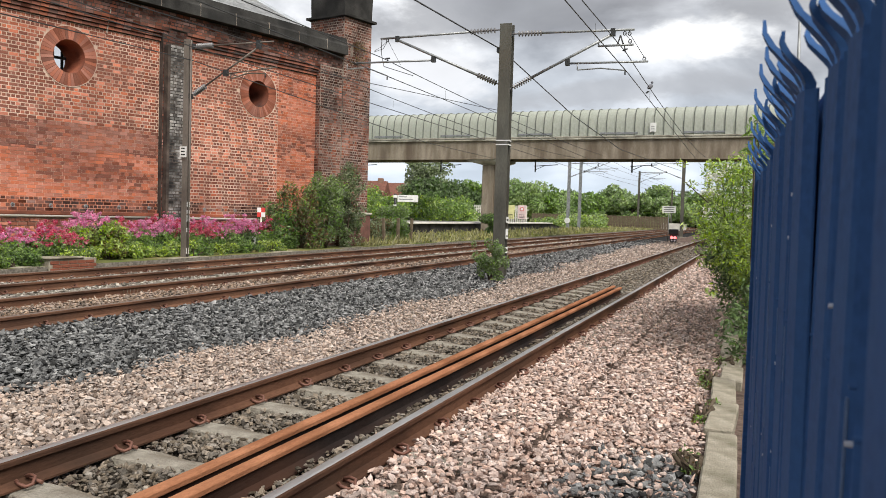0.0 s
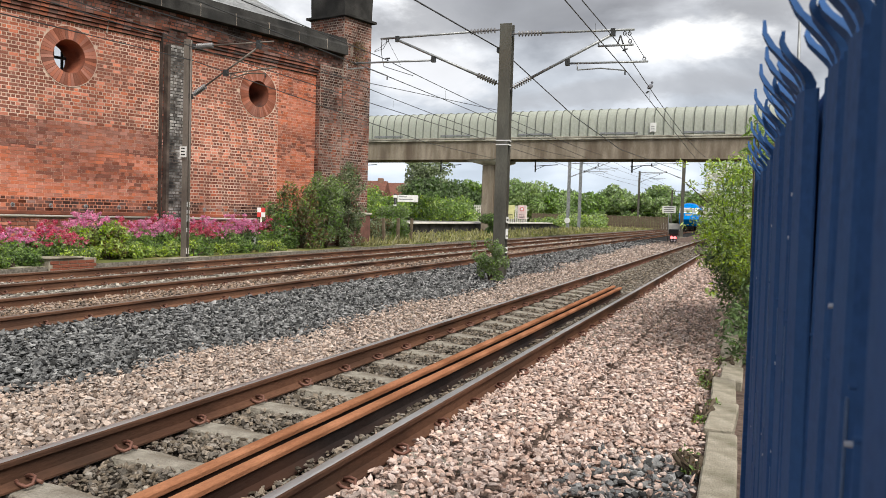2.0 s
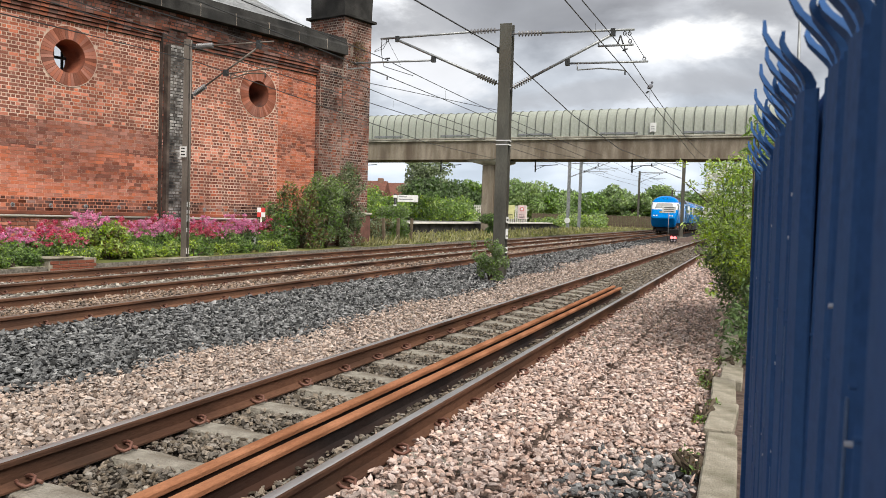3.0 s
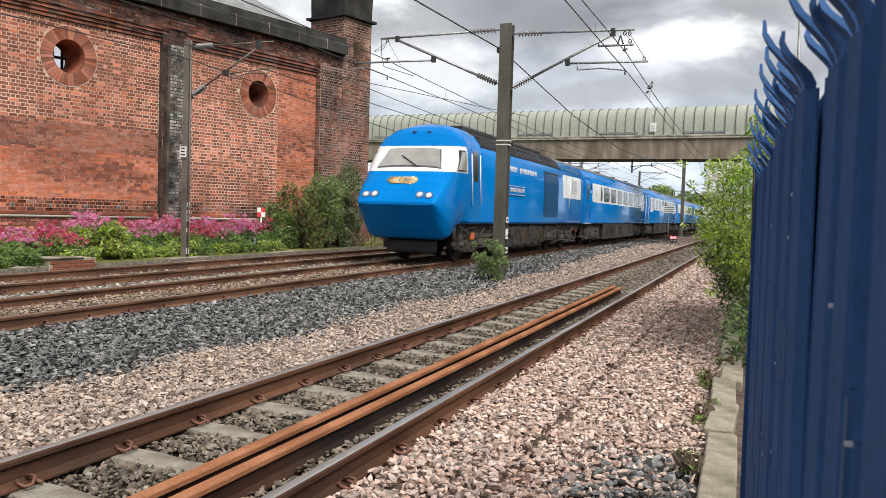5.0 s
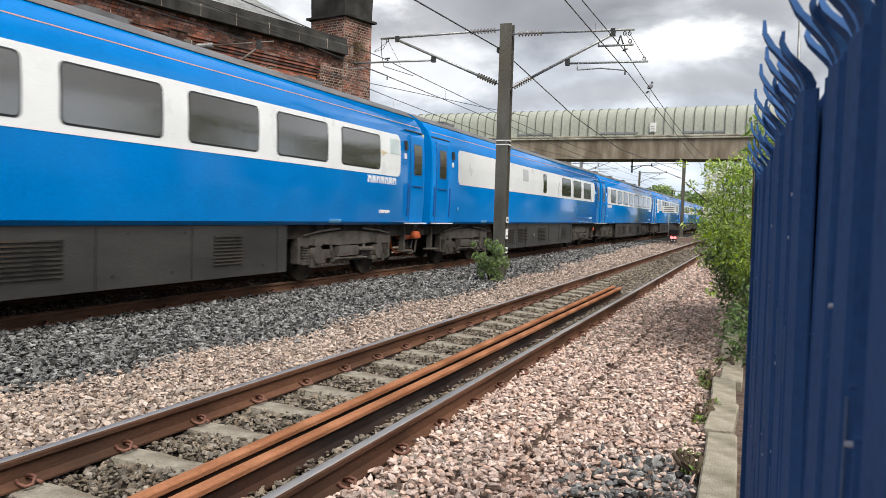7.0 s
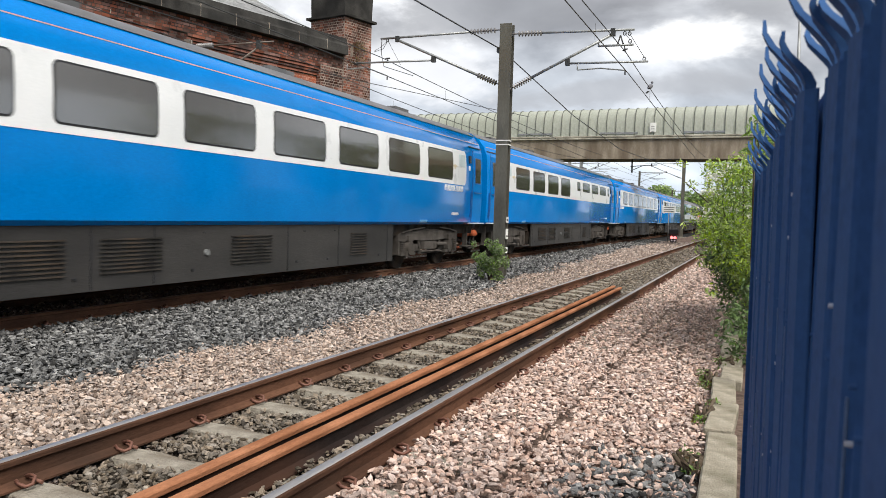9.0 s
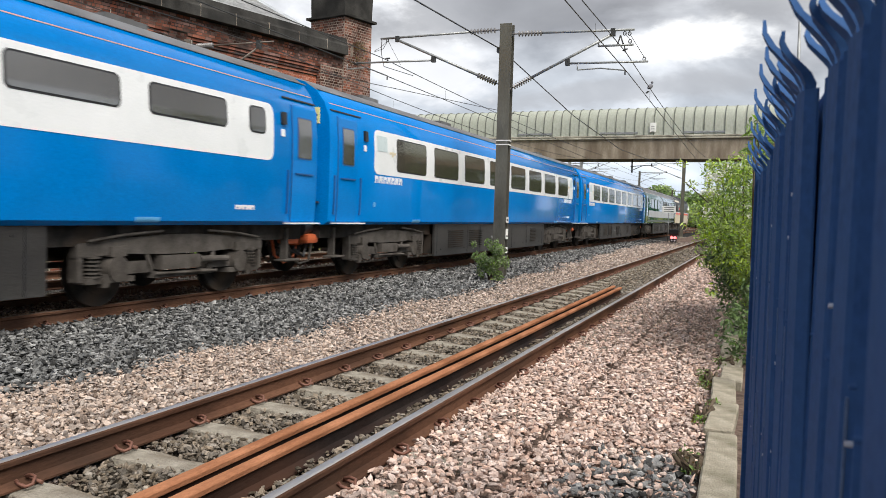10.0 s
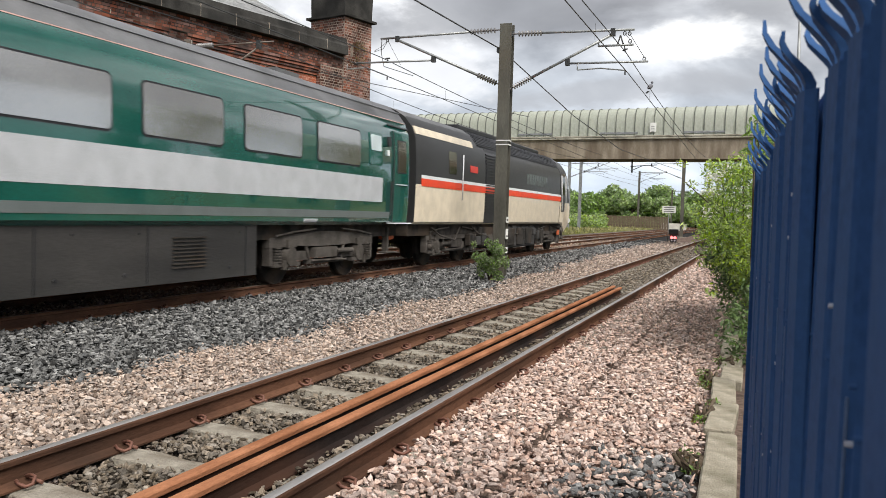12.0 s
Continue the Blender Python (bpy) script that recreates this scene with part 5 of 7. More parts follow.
STANDARD = [(3.10 + 2.208 * k, 4.80 + 2.208 * k, 2.20, 2.92) for k in range(8)]
KITCHEN_A = [(4.17, 4.66, 2.2, 2.9)] + [(5.12 + 2.21 * k, 6.80 + 2.21 * k, 2.20, 2.92) for k in range(7)]
KITCHEN_B = [(11.12, 11.62, 2.2, 2.9), (14.18, 15.87, 2.2, 2.92), (16.4, 18.05, 2.2, 2.92), (18.6, 20.3, 2.2, 2.92)]
MIXED = [(3.16 + 2.185 * k, 4.85 + 2.185 * k, 2.20, 2.92) for k in range(4)] + [(12.85, 13.51, 2.50, 2.90), (14.04, 15.71, 2.50, 2.92), (16.22, 17.89, 2.5, 2.92), (18.39, 20.04, 2.5, 2.92), (20.6, 21.05, 2.5, 2.92)]


def carriage(windows, label, green=False, small_front=True, small_back=True, vent=None, words=(2.25, 19.9)):
    c = thing("carriage", pose(MAIN_C, 400, 0), label, "carriage", "carriages of the train")
    paint = M["green_paint"] if green else M["blue_paint"]
    LEN = 22.72
    body = part("body", shell(0.18, LEN, lambda z: 1 if z > (3.40 if green else 3.50) else 0), [paint, M["roof_grey"]], c)
    for s in (-1, 1):
        if green:
            part("white_band", side_panel(1.78, 21.3, 1.53, 2.04, 0.006, 0.01, side=s), M["silver_paint"], body, "silver-grey side stripe")
            part("lower_stripe", side_panel(1.3, 21.7, 1.20, 1.33, 0.006, 0.01, side=s), M["stripe_grey"], body, "thin dull grey lower stripe")
        else:
            part("white_band", side_panel(2.0, 21.28, 2.10, 3.01, 0.006, 0.16, side=s), M["white_paint"], body, "white window band")
        part("cantrail_line", side_panel(0.3, LEN - 0.1, 3.30, 3.316, 0.005, 0.005, side=s, nz=2), M["orange_line"], body, "thin orange line")
        part("gutter", side_panel(0.2, LEN, 3.545, 3.57, 0.02, 0.005, side=s, nz=2), M["roof_grey"], body)
        for y0, y1, z0, z1 in windows:
            w = part("window", side_panel(y0, y1, z0, z1, 0.010, 0.09, side=s), M["black_grille"], body, "dark rubber window seal")
            part("pane", side_panel(y0 + 0.025, y1 - 0.025, z0 + 0.025, z1 - 0.025, 0.016, 0.075, side=s), M["pale_glass"] if green else M["train_glass"], w)
        smalls = ([(2.12, 2.60)] if small_front else []) + ([(20.72, 21.2)] if small_back else [])
        for y0, y1 in smalls:
            tw = part("toilet_panel", side_panel(y0 - 0.05, y1 + 0.06, 2.28, 2.95, 0.009, 0.06, side=s), M["white_paint"] if not green else paint, body, "blanked lower window panel")
            part("toilet_window", side_panel(y0, y1, 2.58, 2.90, 0.014, 0.04, side=s), M["frosted_glass"], tw, "frosted toilet window")
            if not green:
                yc = y1 + 0.28 if y0 < 10 else y0 - 0.32
                cr = part("crest", side_panel(yc - 0.05, yc + 0.05, 2.50, 2.62, 0.010, 0.04, side=s, nz=2), M["crest_pale"], body, "small pale gold winged crest")
                for e in (-1, 1):
                    part("wing", side_panel(min(yc + e * 0.06, yc + e * 0.16), max(yc + e * 0.06, yc + e * 0.16), 2.55, 2.60, 0.010, 0.02, side=s, nz=2), M["crest_pale"], cr)
        # end doors with droplights, steps, handles
        for y0, y1 in ((0.47, 1.23), (LEN - 0.86, LEN - 0.10)):
            d = part("door", side_panel(y0, y1, 1.12, 3.08, 0.012, 0.05, side=s), paint, body)
            yw = (y0 + y1) / 2
            dw = part("door_window", side_panel(yw - 0.24, yw + 0.24, 2.18, 2.90, 0.018, 0.04, side=s), M["rail_blue"] if not green else M["charcoal_paint"], d)
            part("pane", side_panel(yw - 0.215, yw + 0.215, 2.205, 2.875, 0.023, 0.03, side=s), M["train_glass"], dw)
            part("door_edge", side_panel(y0 - 0.03, y0 - 0.01, 1.12, 3.08, 0.016, 0.005, side=s), M["rail_blue"] if not green else M["charcoal_paint"], d)
            part("door_handle", side_panel(y0 + 0.08, y1 - 0.1, 1.92, 1.945, 0.035, 0.005, side=s, nz=2), M["rail_blue"] if not green else M["silver_paint"], d)
            part("drip_strip", side_panel(max(0.25, y0 - 0.25), min(LEN - 0.04, y1 + 0.25), 3.17, 3.195, 0.02, 0.005, side=s, nz=2), M["black_grille"], d)
            for yr in (y0 - 0.16, y1 + 0.14):
                if 0.2 < yr < LEN - 0.3:
                    part("handrail", side_panel(yr, yr + 0.03, 1.25, 1.98, 0.03, 0.005, side=s, nz=4), M["rail_blue"] if not green else M["charcoal_paint"], d)
            bm = bmesh.new()
            x0, x1 = sorted((s * 1.28, s * 1.46))
            box(bm, x0, x1, max(0.22, y0 - 0.15), min(LEN - 0.04, y1 + 0.25), 1.075, 1.10)
            part("step", bm, M["white_paint"], body, "white-edged door step")
        for y in (1.52, LEN - 1.22):
            part("lamp_box", side_panel(y, y + 0.14, 2.72, 2.92, 0.04, 0.01, side=s, nz=2), M["black_grille"], body)
            part("notice", side_panel(y, y + 0.10, 2.52, 2.64, 0.014, 0.01, side=s, nz=2), M["white_paint"], body)
        if s > 0 and not green:
            letter_bars(body, [0.05] * 4, 0.72, 2.93, 0.05, 0.015, M["white_paint"])
        if s > 0:
            # on the end face, where the coaches meet
            nt = part("notice", bbox(0.92, 1.12, 0.165, 0.185, 2.92, 3.22, 0.004), M["yellow"], body, "small yellow notice on the coach end")
            for z in (2.98, 3.06):
                part("notice_bar", bbox(0.96, 1.08, 0.158, 0.164, z, z + 0.035), M["black_sign"], nt)
            part("end_pipe", bbox(1.02, 1.06, 0.13, 0.178, 1.15, 2.85, 0.008), paint, body)
            part("end_step", bbox(0.75, 1.15, 0.04, 0.18, 1.45, 1.49, 0.008), M["black_grille"], body)
        part("jack_plate", side_panel(4.1, 4.55, 1.10, 1.17, 0.012, 0.01, side=s, nz=2), M["jack_blue"] if not green else M["silver_paint"], body, "pale jacking plate")
        part("jack_plate", side_panel(18.2, 18.65, 1.10, 1.17, 0.012, 0.01, side=s, nz=2), M["jack_blue"] if not green else M["silver_paint"], body, "pale jacking plate")
        part("socket_cover", side_panel(2.0, 2.1, 1.42, 1.52, 0.014, 0.045, side=s, nz=2), M["jack_blue"] if not green else M["silver_paint"], body, "round socket cover")
        # skirt with louvred vents
        bm = bmesh.new()
        x0, x1 = sorted((s * 1.20, s * 1.26))
        box(bm, x0, x1, 5.75, 16.9, 0.26, 1.06)
        sk = part("skirt", bm, M["skirt"], c, "grimy equipment skirt")
        for y in (6.7, 8.35, 11.0, 14.9):
            for k in range(9):
                bm = bmesh.new()
                xa, xb = sorted((s * 1.255, s * 1.285))
                box(bm, xa, xb, y, y + (1.1 if y < 14 else 0.7), 0.46 + 0.052 * k, 0.478 + 0.052 * k)
                part("louvre", bm, M["underframe"], sk)
        for y in (5.9, 8.2, 9.3, 12.6, 14.4, 16.6):
            bm = bmesh.new()
            xa, xb = sorted((s * 1.255, s * 1.268))
            box(bm, xa, xb, y, y + 0.02, 0.28, 1.04)
            part("panel_joint", bm, M["black_grille"], sk)
        for y in (6.2, 7.95, 10.1, 12.9, 14.0, 16.2):
            bm = bmesh.new()
            tube(bm, (s * 1.255, y, 0.42), (s * 1.275, y, 0.42), 0.028, 0.024, 8)
            tube(bm, (s * 1.255, y + 0.25, 0.95), (s * 1.27, y + 0.25, 0.95), 0.018, 0.016, 8)
            part("panel_catch", bm, M["black_grille"], sk)
        part("filler_cap", side_bump(s, 10.4, 0.66), M["galv"], sk, "small pale filler cap")
        if not green:
            if s > 0:
                for y in words:
                    letter_bars(body, [0.15] * 7, y - 0.2, 1.92, 0.15, 0.05, M["white_paint"])
                letter_bars(body, [0.09] * 5, 20.3, 1.30, 0.07, 0.01, M["white_paint"])
    if vent:
        for s in (-1, 1):
            part("vent", side_panel(*vent, 0.014, 0.02, side=s), M["silver_paint"], body, "grey vent panel")
    # roof pods, ribs, gangway, underframe
    for y in (3.2, 8.0, 13.2, 18.6):
        bm = bmesh.new()
        box(bm, -0.45, 0.45, y, y + 0.8, 3.78, 3.90)
        part("roof_vent", bm, M["roof_grey"], body)
    part("gangway", bbox(-0.55, 0.55, -0.14, 0.2, 1.1, 3.3, 0.05), M["black_grille"], c, "black gangway bellows")
    part("underframe", bbox(-1.1, 1.1, 0.3, LEN - 0.1, 0.8, 1.06), M["underframe"], c)
    part("equipment_case", bbox(-1.15, 1.15, 5.8, 16.8, 0.32, 0.8), M["underframe"], c)
    bm = bmesh.new()
    for s in (-1, 1):
        for k in range(4):
            path_tube(bm, [(s * (0.5 + 0.12 * k), 0.35, 0.95), (s * (0.52 + 0.12 * k), 0.1, 0.55 - 0.03 * k), (s * (0.5 + 0.12 * k), -0.25, 0.62)], 0.03, 6)
        tube(bm, (s * 0.88, -0.1, 1.0), (s * 0.88, 0.35, 1.0), 0.17, 0.1, 12)
    part("jumper_cables", bm, M["black_grille"], c, "black jumper cables and buffers")
    for ys in (0.75, LEN - 0.65):
        part("step_bracket", bbox(1.02, 1.16, ys, ys + 0.07, 0.45, 1.0, 0.01), M["bogie_grey"], c)
        part("foot_step", bbox(0.98, 1.2, ys - 0.1, ys + 0.4, 0.42, 0.46, 0.01), M["bogie_grey"], c)
    for ya in (0.0, LEN - 0.42):
        part("brake_cylinder", bbox(0.80, 1.04, ya, ya + 0.40, 0.70, 0.88, 0.07, 2), M["buffer_orange"], c, "orange-red coupling gear")
    for k, x in enumerate((0.30, 0.62, 0.95)):
        bm = bmesh.new()
        path_tube(bm, [(x, 0.35, 0.92), (x + 0.03, 0.12, 0.50 - 0.06 * k), (x, -0.16, 0.34), (x - 0.02, -0.42, 0.52 - 0.04 * k), (x, -0.62, 0.92)], 0.026, 6)
        part("brake_hose", bm, M["bogie_grey"] if k != 1 else M["buffer_orange"], c, "hanging brake hose")
    part("hose_tap", bbox(0.86, 0.95, -0.30, -0.18, 0.76, 0.86, 0.02), M["yellow"], c, "yellow hose tap")
    part("coupler", bbox(-0.15, 0.15, -0.5, 0.35, 0.78, 1.02, 0.04), M["bogie_grey"], c, "knuckle coupler head")
    part("pipe_box", bbox(0.55, 0.78, -0.05, 0.3, 0.66, 0.80, 0.03), M["buffer_orange"], c, "orange pipe coupling")
    add_bogie(c, 3.35)
    add_bogie(c, 19.4)
    return c


CAB = [(-14.85, 1.0, 3.85, 1.06), (-15.4, 1.0, 3.85, 1.06), (-15.8, 1.0, 3.74, 1.06), (-16.0, 1.0, 3.60, 1.05), (-16.2, 0.995, 3.38, 0.94), (-16.45, 0.985, 3.09, 0.74), (-16.7, 0.97, 2.78, 0.62), (-16.95, 0.95, 2.48, 0.66), (-17.2, 0.92, 2.24, 0.90), (-17.4, 0.885, 2.03, 1.13), (-17.58, 0.84, 1.82, 1.32), (-17.70, 0.80, 1.68, 1.46), (-17.76, 0.77, 1.60, 1.53)]
NOSE = [(0.72, 0.0), (0.86, 0.05), (0.97, 0.22), (1.0, 0.4), (1.0, 0.6), (0.985, 0.78), (0.95, 0.87), (0.86, 0.94), (0.66, 0.98), (0.36, 0.995), (0.0, 1.0)]


def cab_ring(y):
    """Half outline (x, z) of the cab at a station, bottom to crown."""
    for a, b in zip(CAB, CAB[1:]):
        if b[0] <= y <= a[0]:
            u = (a[0] - y) / (a[0] - b[0])
            u = u * u * (3 - 2 * u) * 0.25 + u * 0.75
            w, top, bot = [a[i] + (b[i] - a[i]) * u for i in (1, 2, 3)]
            break
    mix = min(1.0, max(0.0, (-15.4 - y) / 1.0))
    mix = mix * mix * (3 - 2 * mix)
    prof = body_profile()[:11]
    out = []
    for (bx, bz), (nx, nt) in zip(prof, NOSE):
        t = (bz - 1.06) / 2.79
        x = bx + (nx * HALF * 0.99 - bx) * mix
        tt = t + (nt - t) * mix
        out.append((x * w, bot + tt * (top - bot)))
    return out


def cab_top(y, x):
    """Point of the cab's upper skin."""
    ring = cab_ring(y)
    ax = abs(x)
    for (xa, za), (xb, zb) in zip(ring[4:], ring[5:]):
        if xb <= ax <= xa:
            u = (xa - ax) / max(1e-6, xa - xb)
            return Vector((x, y, za + (zb - za) * u))
    return Vector((x, y, ring[5][1]))


def cab_side(y, z):
    ring = cab_ring(y)
    for (xa, za), (xb, zb) in zip(ring, ring[1:]):
        if za <= z <= zb:
            return xa + (xb - xa) * (z - za) / max(1e-6, zb - za)
    return ring[5][0] * 0.93


def cab_mesh():
    bm = bmesh.new()
    ys = [-14.85 - 0.55 * k / 4 for k in range(4)] + [-15.4 - 2.36 * k / 48 for k in range(49)]
    rings = []
    for y in ys:
        half = cab_ring(y)
        fine = []
        for (xa, za), (xb, zb) in zip(half, half[1:]):
            for k in range(3):
                fine.append((xa + (xb - xa) * k / 3, za + (zb - za) * k / 3))
        fine.append(half[-1])
        full = fine + [(-x, z) for x, z in reversed(fine[:-1])]
        rings.append([bm.verts.new((x, y, z)) for x, z in full])
    n = len(rings[0])
    for a, b in zip(rings, rings[1:]):
        for i in range(n):
            j = (i + 1) % n
            bm.faces.new((a[i], a[j], b[j], b[i]))
    bm.faces.new(rings[-1])
    for co, no in (((0, 0, 2.43), (0, 0, 1)), ((0, 0, 3.15), (0, 0, 1)), ((0, -15.98, 0), (0, 1, 0)), ((0, 0, 1.92), (0, 0, 1))):
        bmesh.ops.bisect_plane(bm, geom=bm.verts[:] + bm.edges[:] + bm.faces[:], plane_co=co, plane_no=no)
    for f in bm.faces:
        m = f.calc_center_median()
        if m.y < -15.98 and 2.43 < m.z < 3.15:
            f.material_index = 1
        elif m.z < 1.92:
            f.material_index = 2
    return bm


def cab_patch(ys, across, off):
    """A sheet that lies on the raked upper skin."""
    bm = bmesh.new()
    rows = []
    for j, y in enumerate(ys):
        w = j / (len(ys) - 1)
        rows.append([bm.verts.new(cab_top(y, across(k / 8 - 1, w)) + Vector((0, -off * 0.75, off * 0.66))) for k in range(17)])
    for a, b in zip(rows, rows[1:]):
        for k in range(16):
            bm.faces.new((a[k], a[k + 1], b[k + 1], b[k])).smooth = True
    ext = bmesh.ops.extrude_face_region(bm, geom=bm.faces[:])
    for v in ext["geom"]:
        if isinstance(v, bmesh.types.BMVert):
            v.co += Vector((0, 0.03, -0.03))
    return bm


def cab_side_patch(y0, y1, z0, z1, off, s):
    """Side window: its front edge leans with the windscreen."""
    bm = bmesh.new()
    rows = []
    for k in range(7):
        z = z0 + (z1 - z0) * k / 6
        ya = y0 + 0.30 * k / 6
        rows.append([bm.verts.new(((cab_side(ya + (y1 - ya) * i / 6, z) + off) * s, ya + (y1 - ya) * i / 6, z)) for i in range(7)])
    for a, b in zip(rows, rows[1:]):
        for i in range(6):
            bm.faces.new((a[i], a[i + 1], b[i + 1], b[i])).smooth = True
    ext = bmesh.ops.extrude_face_region(bm, geom=bm.faces[:])
    for v in ext["geom"]:
        if isinstance(v, bmesh.types.BMVert):
            v.co.x -= 0.04 * s
    return bm


def power_car(kind):
    """A streamlined power car: nose at y = -17.75, rear end at y = 0 (local)."""
    blue = kind == "blue"
    sg = 1 if blue else -1
    out = lambda a, b: sorted((sg * a, sg * b))
    c = thing("power_car", pose(MAIN_C, 400, 0), "bright blue diesel power car with a white streamlined cab" if blue else "charcoal and cream diesel power car with a red stripe", "locomotive", "power cars of the train")
    paint = M["blue_paint"] if blue else M["charcoal_paint"]
    low = M["blue_paint"] if blue else M["cream_paint"]
    body = part("body", shell(-14.85, -0.12, lambda z: 2 if z > 3.50 else (1 if z < 1.8 else 0)), [paint, low, M["roof_grey"]], c)
    cab = part("cab", cab_mesh(), [paint, M["white_paint"] if blue else M["charcoal_paint"], low], c, "streamlined raked cab nose", smooth=True)
    ws = part("windscreen", cab_patch([(-16.88 + 0.42 * k / 8) for k in range(9)], lambda u, w: u * (0.93 - 0.17 * w), 0.022), M["roof_grey"], cab, "grey windscreen seal")
    part("windscreen_pane", cab_patch([(-16.865 + 0.39 * k / 8) for k in range(9)], lambda u, w: u * (0.90 - 0.17 * w), 0.035), M["windscreen"], ws, "wide raked windscreen")
    bm = bmesh.new()
    tube(bm, cab_top(-16.93, 0.30) + Vector((0, -0.05, 0.06)), cab_top(-16.66, -0.28) + Vector((0, -0.05, 0.05)), 0.014)
    part("wiper", bm, M["black_grille"], ws)
    for s in (-1, 1):
        sw = part("side_window", cab_side_patch(-16.62, -16.08, 2.46, 3.04, 0.012, s), M["black_grille"], cab)
        part("pane", cab_side_patch(-16.58, -16.12, 2.50, 3.0, 0.022, s), M["windscreen"], sw)
        d = part("door", side_panel(-15.62, -15.1, 1.55, 3.14, 0.012, 0.03, side=s), paint, body)
        part("pane", side_panel(-15.56, -15.16, 2.24, 3.08, 0.018, 0.03, side=s), M["train_glass"], d)
        for y in (-15.72, -15.0):
            bm = bmesh.new()
            tube(bm, (s * 1.43, y, 1.6), (s * 1.37, y, 3.0), 0.018)
            part("handrail", bm, M["white_paint"], body, "white cab handrail")
        # headlamps
        for u in (0.64, 0.89):
            p = cab_top(-17.60, s * u)
            n = Vector((0, -0.78, 0.62))
            bm = bmesh.new()
            tube(bm, p - n * 0.06, p + n * 0.018, 0.125, 0.118, 18)
            hl = part("headlamp", bm, M["rail_blue"], cab, "round headlamp in a blue bezel")
            bm = bmesh.new()
            tube(bm, p + n * 0.0185, p + n * 0.026, 0.10, 0.092, 18)
            part("reflector", bm, M["galv"], hl)
            bm = bmesh.new()
            tube(bm, p + n * 0.0265, p + n * 0.036, 0.062, 0.04, 14)
            part("lamp_lens", bm, M["lamp_glass"], hl, "bright lamp lens")
        # grille, white luggage panel, louvres
        g = part("side_grille", side_panel(-7.5, -5.2, 1.34 if blue else 1.10, 3.00 if blue else 3.22, 0.010, 0.01, side=s), M["black_grille"], body, "black radiator grille")
        for k in range(18 if blue else 20):
            part("grille_slat", side_panel(-7.48, -5.22, 1.38 + k * 0.088, 1.41 + k * 0.088, 0.03, 0.003, side=s, nz=1, seg=1), paint if blue else M["black_grille"], g)
        if blue:
            wp = part("white_panel", side_panel(-4.36, -0.85, 2.12, 3.06, 0.008, 0.10, side=s), M["white_paint"], body, "white luggage van panel")
            for k in range(7):
                part("louvre", side_panel(-2.75, -1.75, 2.35 + k * 0.085, 2.39 + k * 0.085, 0.022, 0.005, side=s, nz=1, seg=1), M["silver_paint"], wp)
        else:
            wp = part("luggage_window", side_panel(-2.75, -2.2, 2.35, 2.92, 0.012, 0.04, side=s), M["train_glass"], body)
            part("red_stripe", side_panel(-14.9, -0.4, 1.96, 2.14, 0.010, 0.005, side=s, nz=2), M["red_paint"], body, "red waist stripe")
            part("white_line", side_panel(-14.9, -0.4, 2.14, 2.22, 0.011, 0.005, side=s, nz=2), M["white_paint"], body)
            part("cantrail_band", side_panel(-4.2, -0.15, 3.16, 3.34, 0.012, 0.01, side=s, nz=2), M["cream_paint"], body, "cream band under the roof")
            part("name_plate", side_panel(-4.45, -3.85, 2.48, 2.66, 0.02, 0.01, side=s, nz=2), M["sign_red"], body, "small red plate")
        bm = bmesh.new()
        tube(bm, (s * 1.40, -3.2, 1.7), (s * 1.40, -3.2, 2.9), 0.016)
        part("handrail", bm, M["white_paint"], body, "white handrail")
        part("orange_line", side_panel(-4.3, -0.2, 3.27, 3.295, 0.008, 0.004, side=s, nz=1), M["roof_grey"], body)
        # roof side grilles
        for k in range(10):
            z = 3.28 + k * 0.055
            part("roof_slat", side_panel(-14.6, -7.7, z, z + 0.022, 0.03, 0.003, side=s, nz=1, seg=1), M["black_grille"], body)
            part("roof_slat", side_panel(-7.4, -4.7, z, z + 0.022, 0.03, 0.003, side=s, nz=1, seg=1), M["black_grille"], body)
        part("roof_shade", side_panel(-14.7, -4.6, 3.25, 3.81, 0.012, 0.01, side=s), M["black_grille"], body, "black roof air intake")
    if blue:
        letter_bars(body, [0.26, 0.1, 0.24, 0.22, 0.24, 0.25, 0.25, -0.25, 0.22, 0.25, 0.21, 0.21, 0.27, 0.24, 0.25], -13.2, 2.74, 0.17, 0.085, M["white_paint"])
        pl = part("name_plate", side_panel(-12.2, -10.15, 1.98, 2.32, 0.02, 0.02), M["blue_paint"], body, "long nameplate with faint silver marks")
        for z in (2.0, 2.28):
            part("plate_edge", side_panel(-12.2, -10.15, z, z + 0.02, 0.03, 0.004, nz=1, seg=1), M["silver_paint"], pl)
        letter_bars(pl, [0.12] * 5 + [-0.08] + [0.11] * 3 + [-0.06] + [0.1] * 3, -12.0, 2.10, 0.13, 0.03, M["silver_paint"], 0.035)
        lift = Vector((0, -0.012, 0.010))
        bm = bmesh.new()
        c0 = cab_top(-17.28, 0.0)
        tube(bm, c0 - lift, c0 + lift * 1.6, 0.085, 0.075, 16)
        crest = part("crest", bm, M["gold"], cab, "gold winged crest")
        for k in range(22):
            w = 2 * math.pi * k / 22
            far = 1.0 if abs(math.cos(w)) > 0.5 else 0.72
            a0 = cab_top(-17.28 + 0.055 * math.sin(w), 0.11 * math.cos(w)) + lift
            a1 = cab_top(-17.28 + 0.13 * far * math.sin(w) + 0.02, 0.44 * far * math.cos(w)) + lift
            bm = bmesh.new()
            tube(bm, a0, a1, 0.016, 0.022, 6)
            part("crest_plume", bm, M["crest_pale"] if k % 2 else M["gold"], crest)
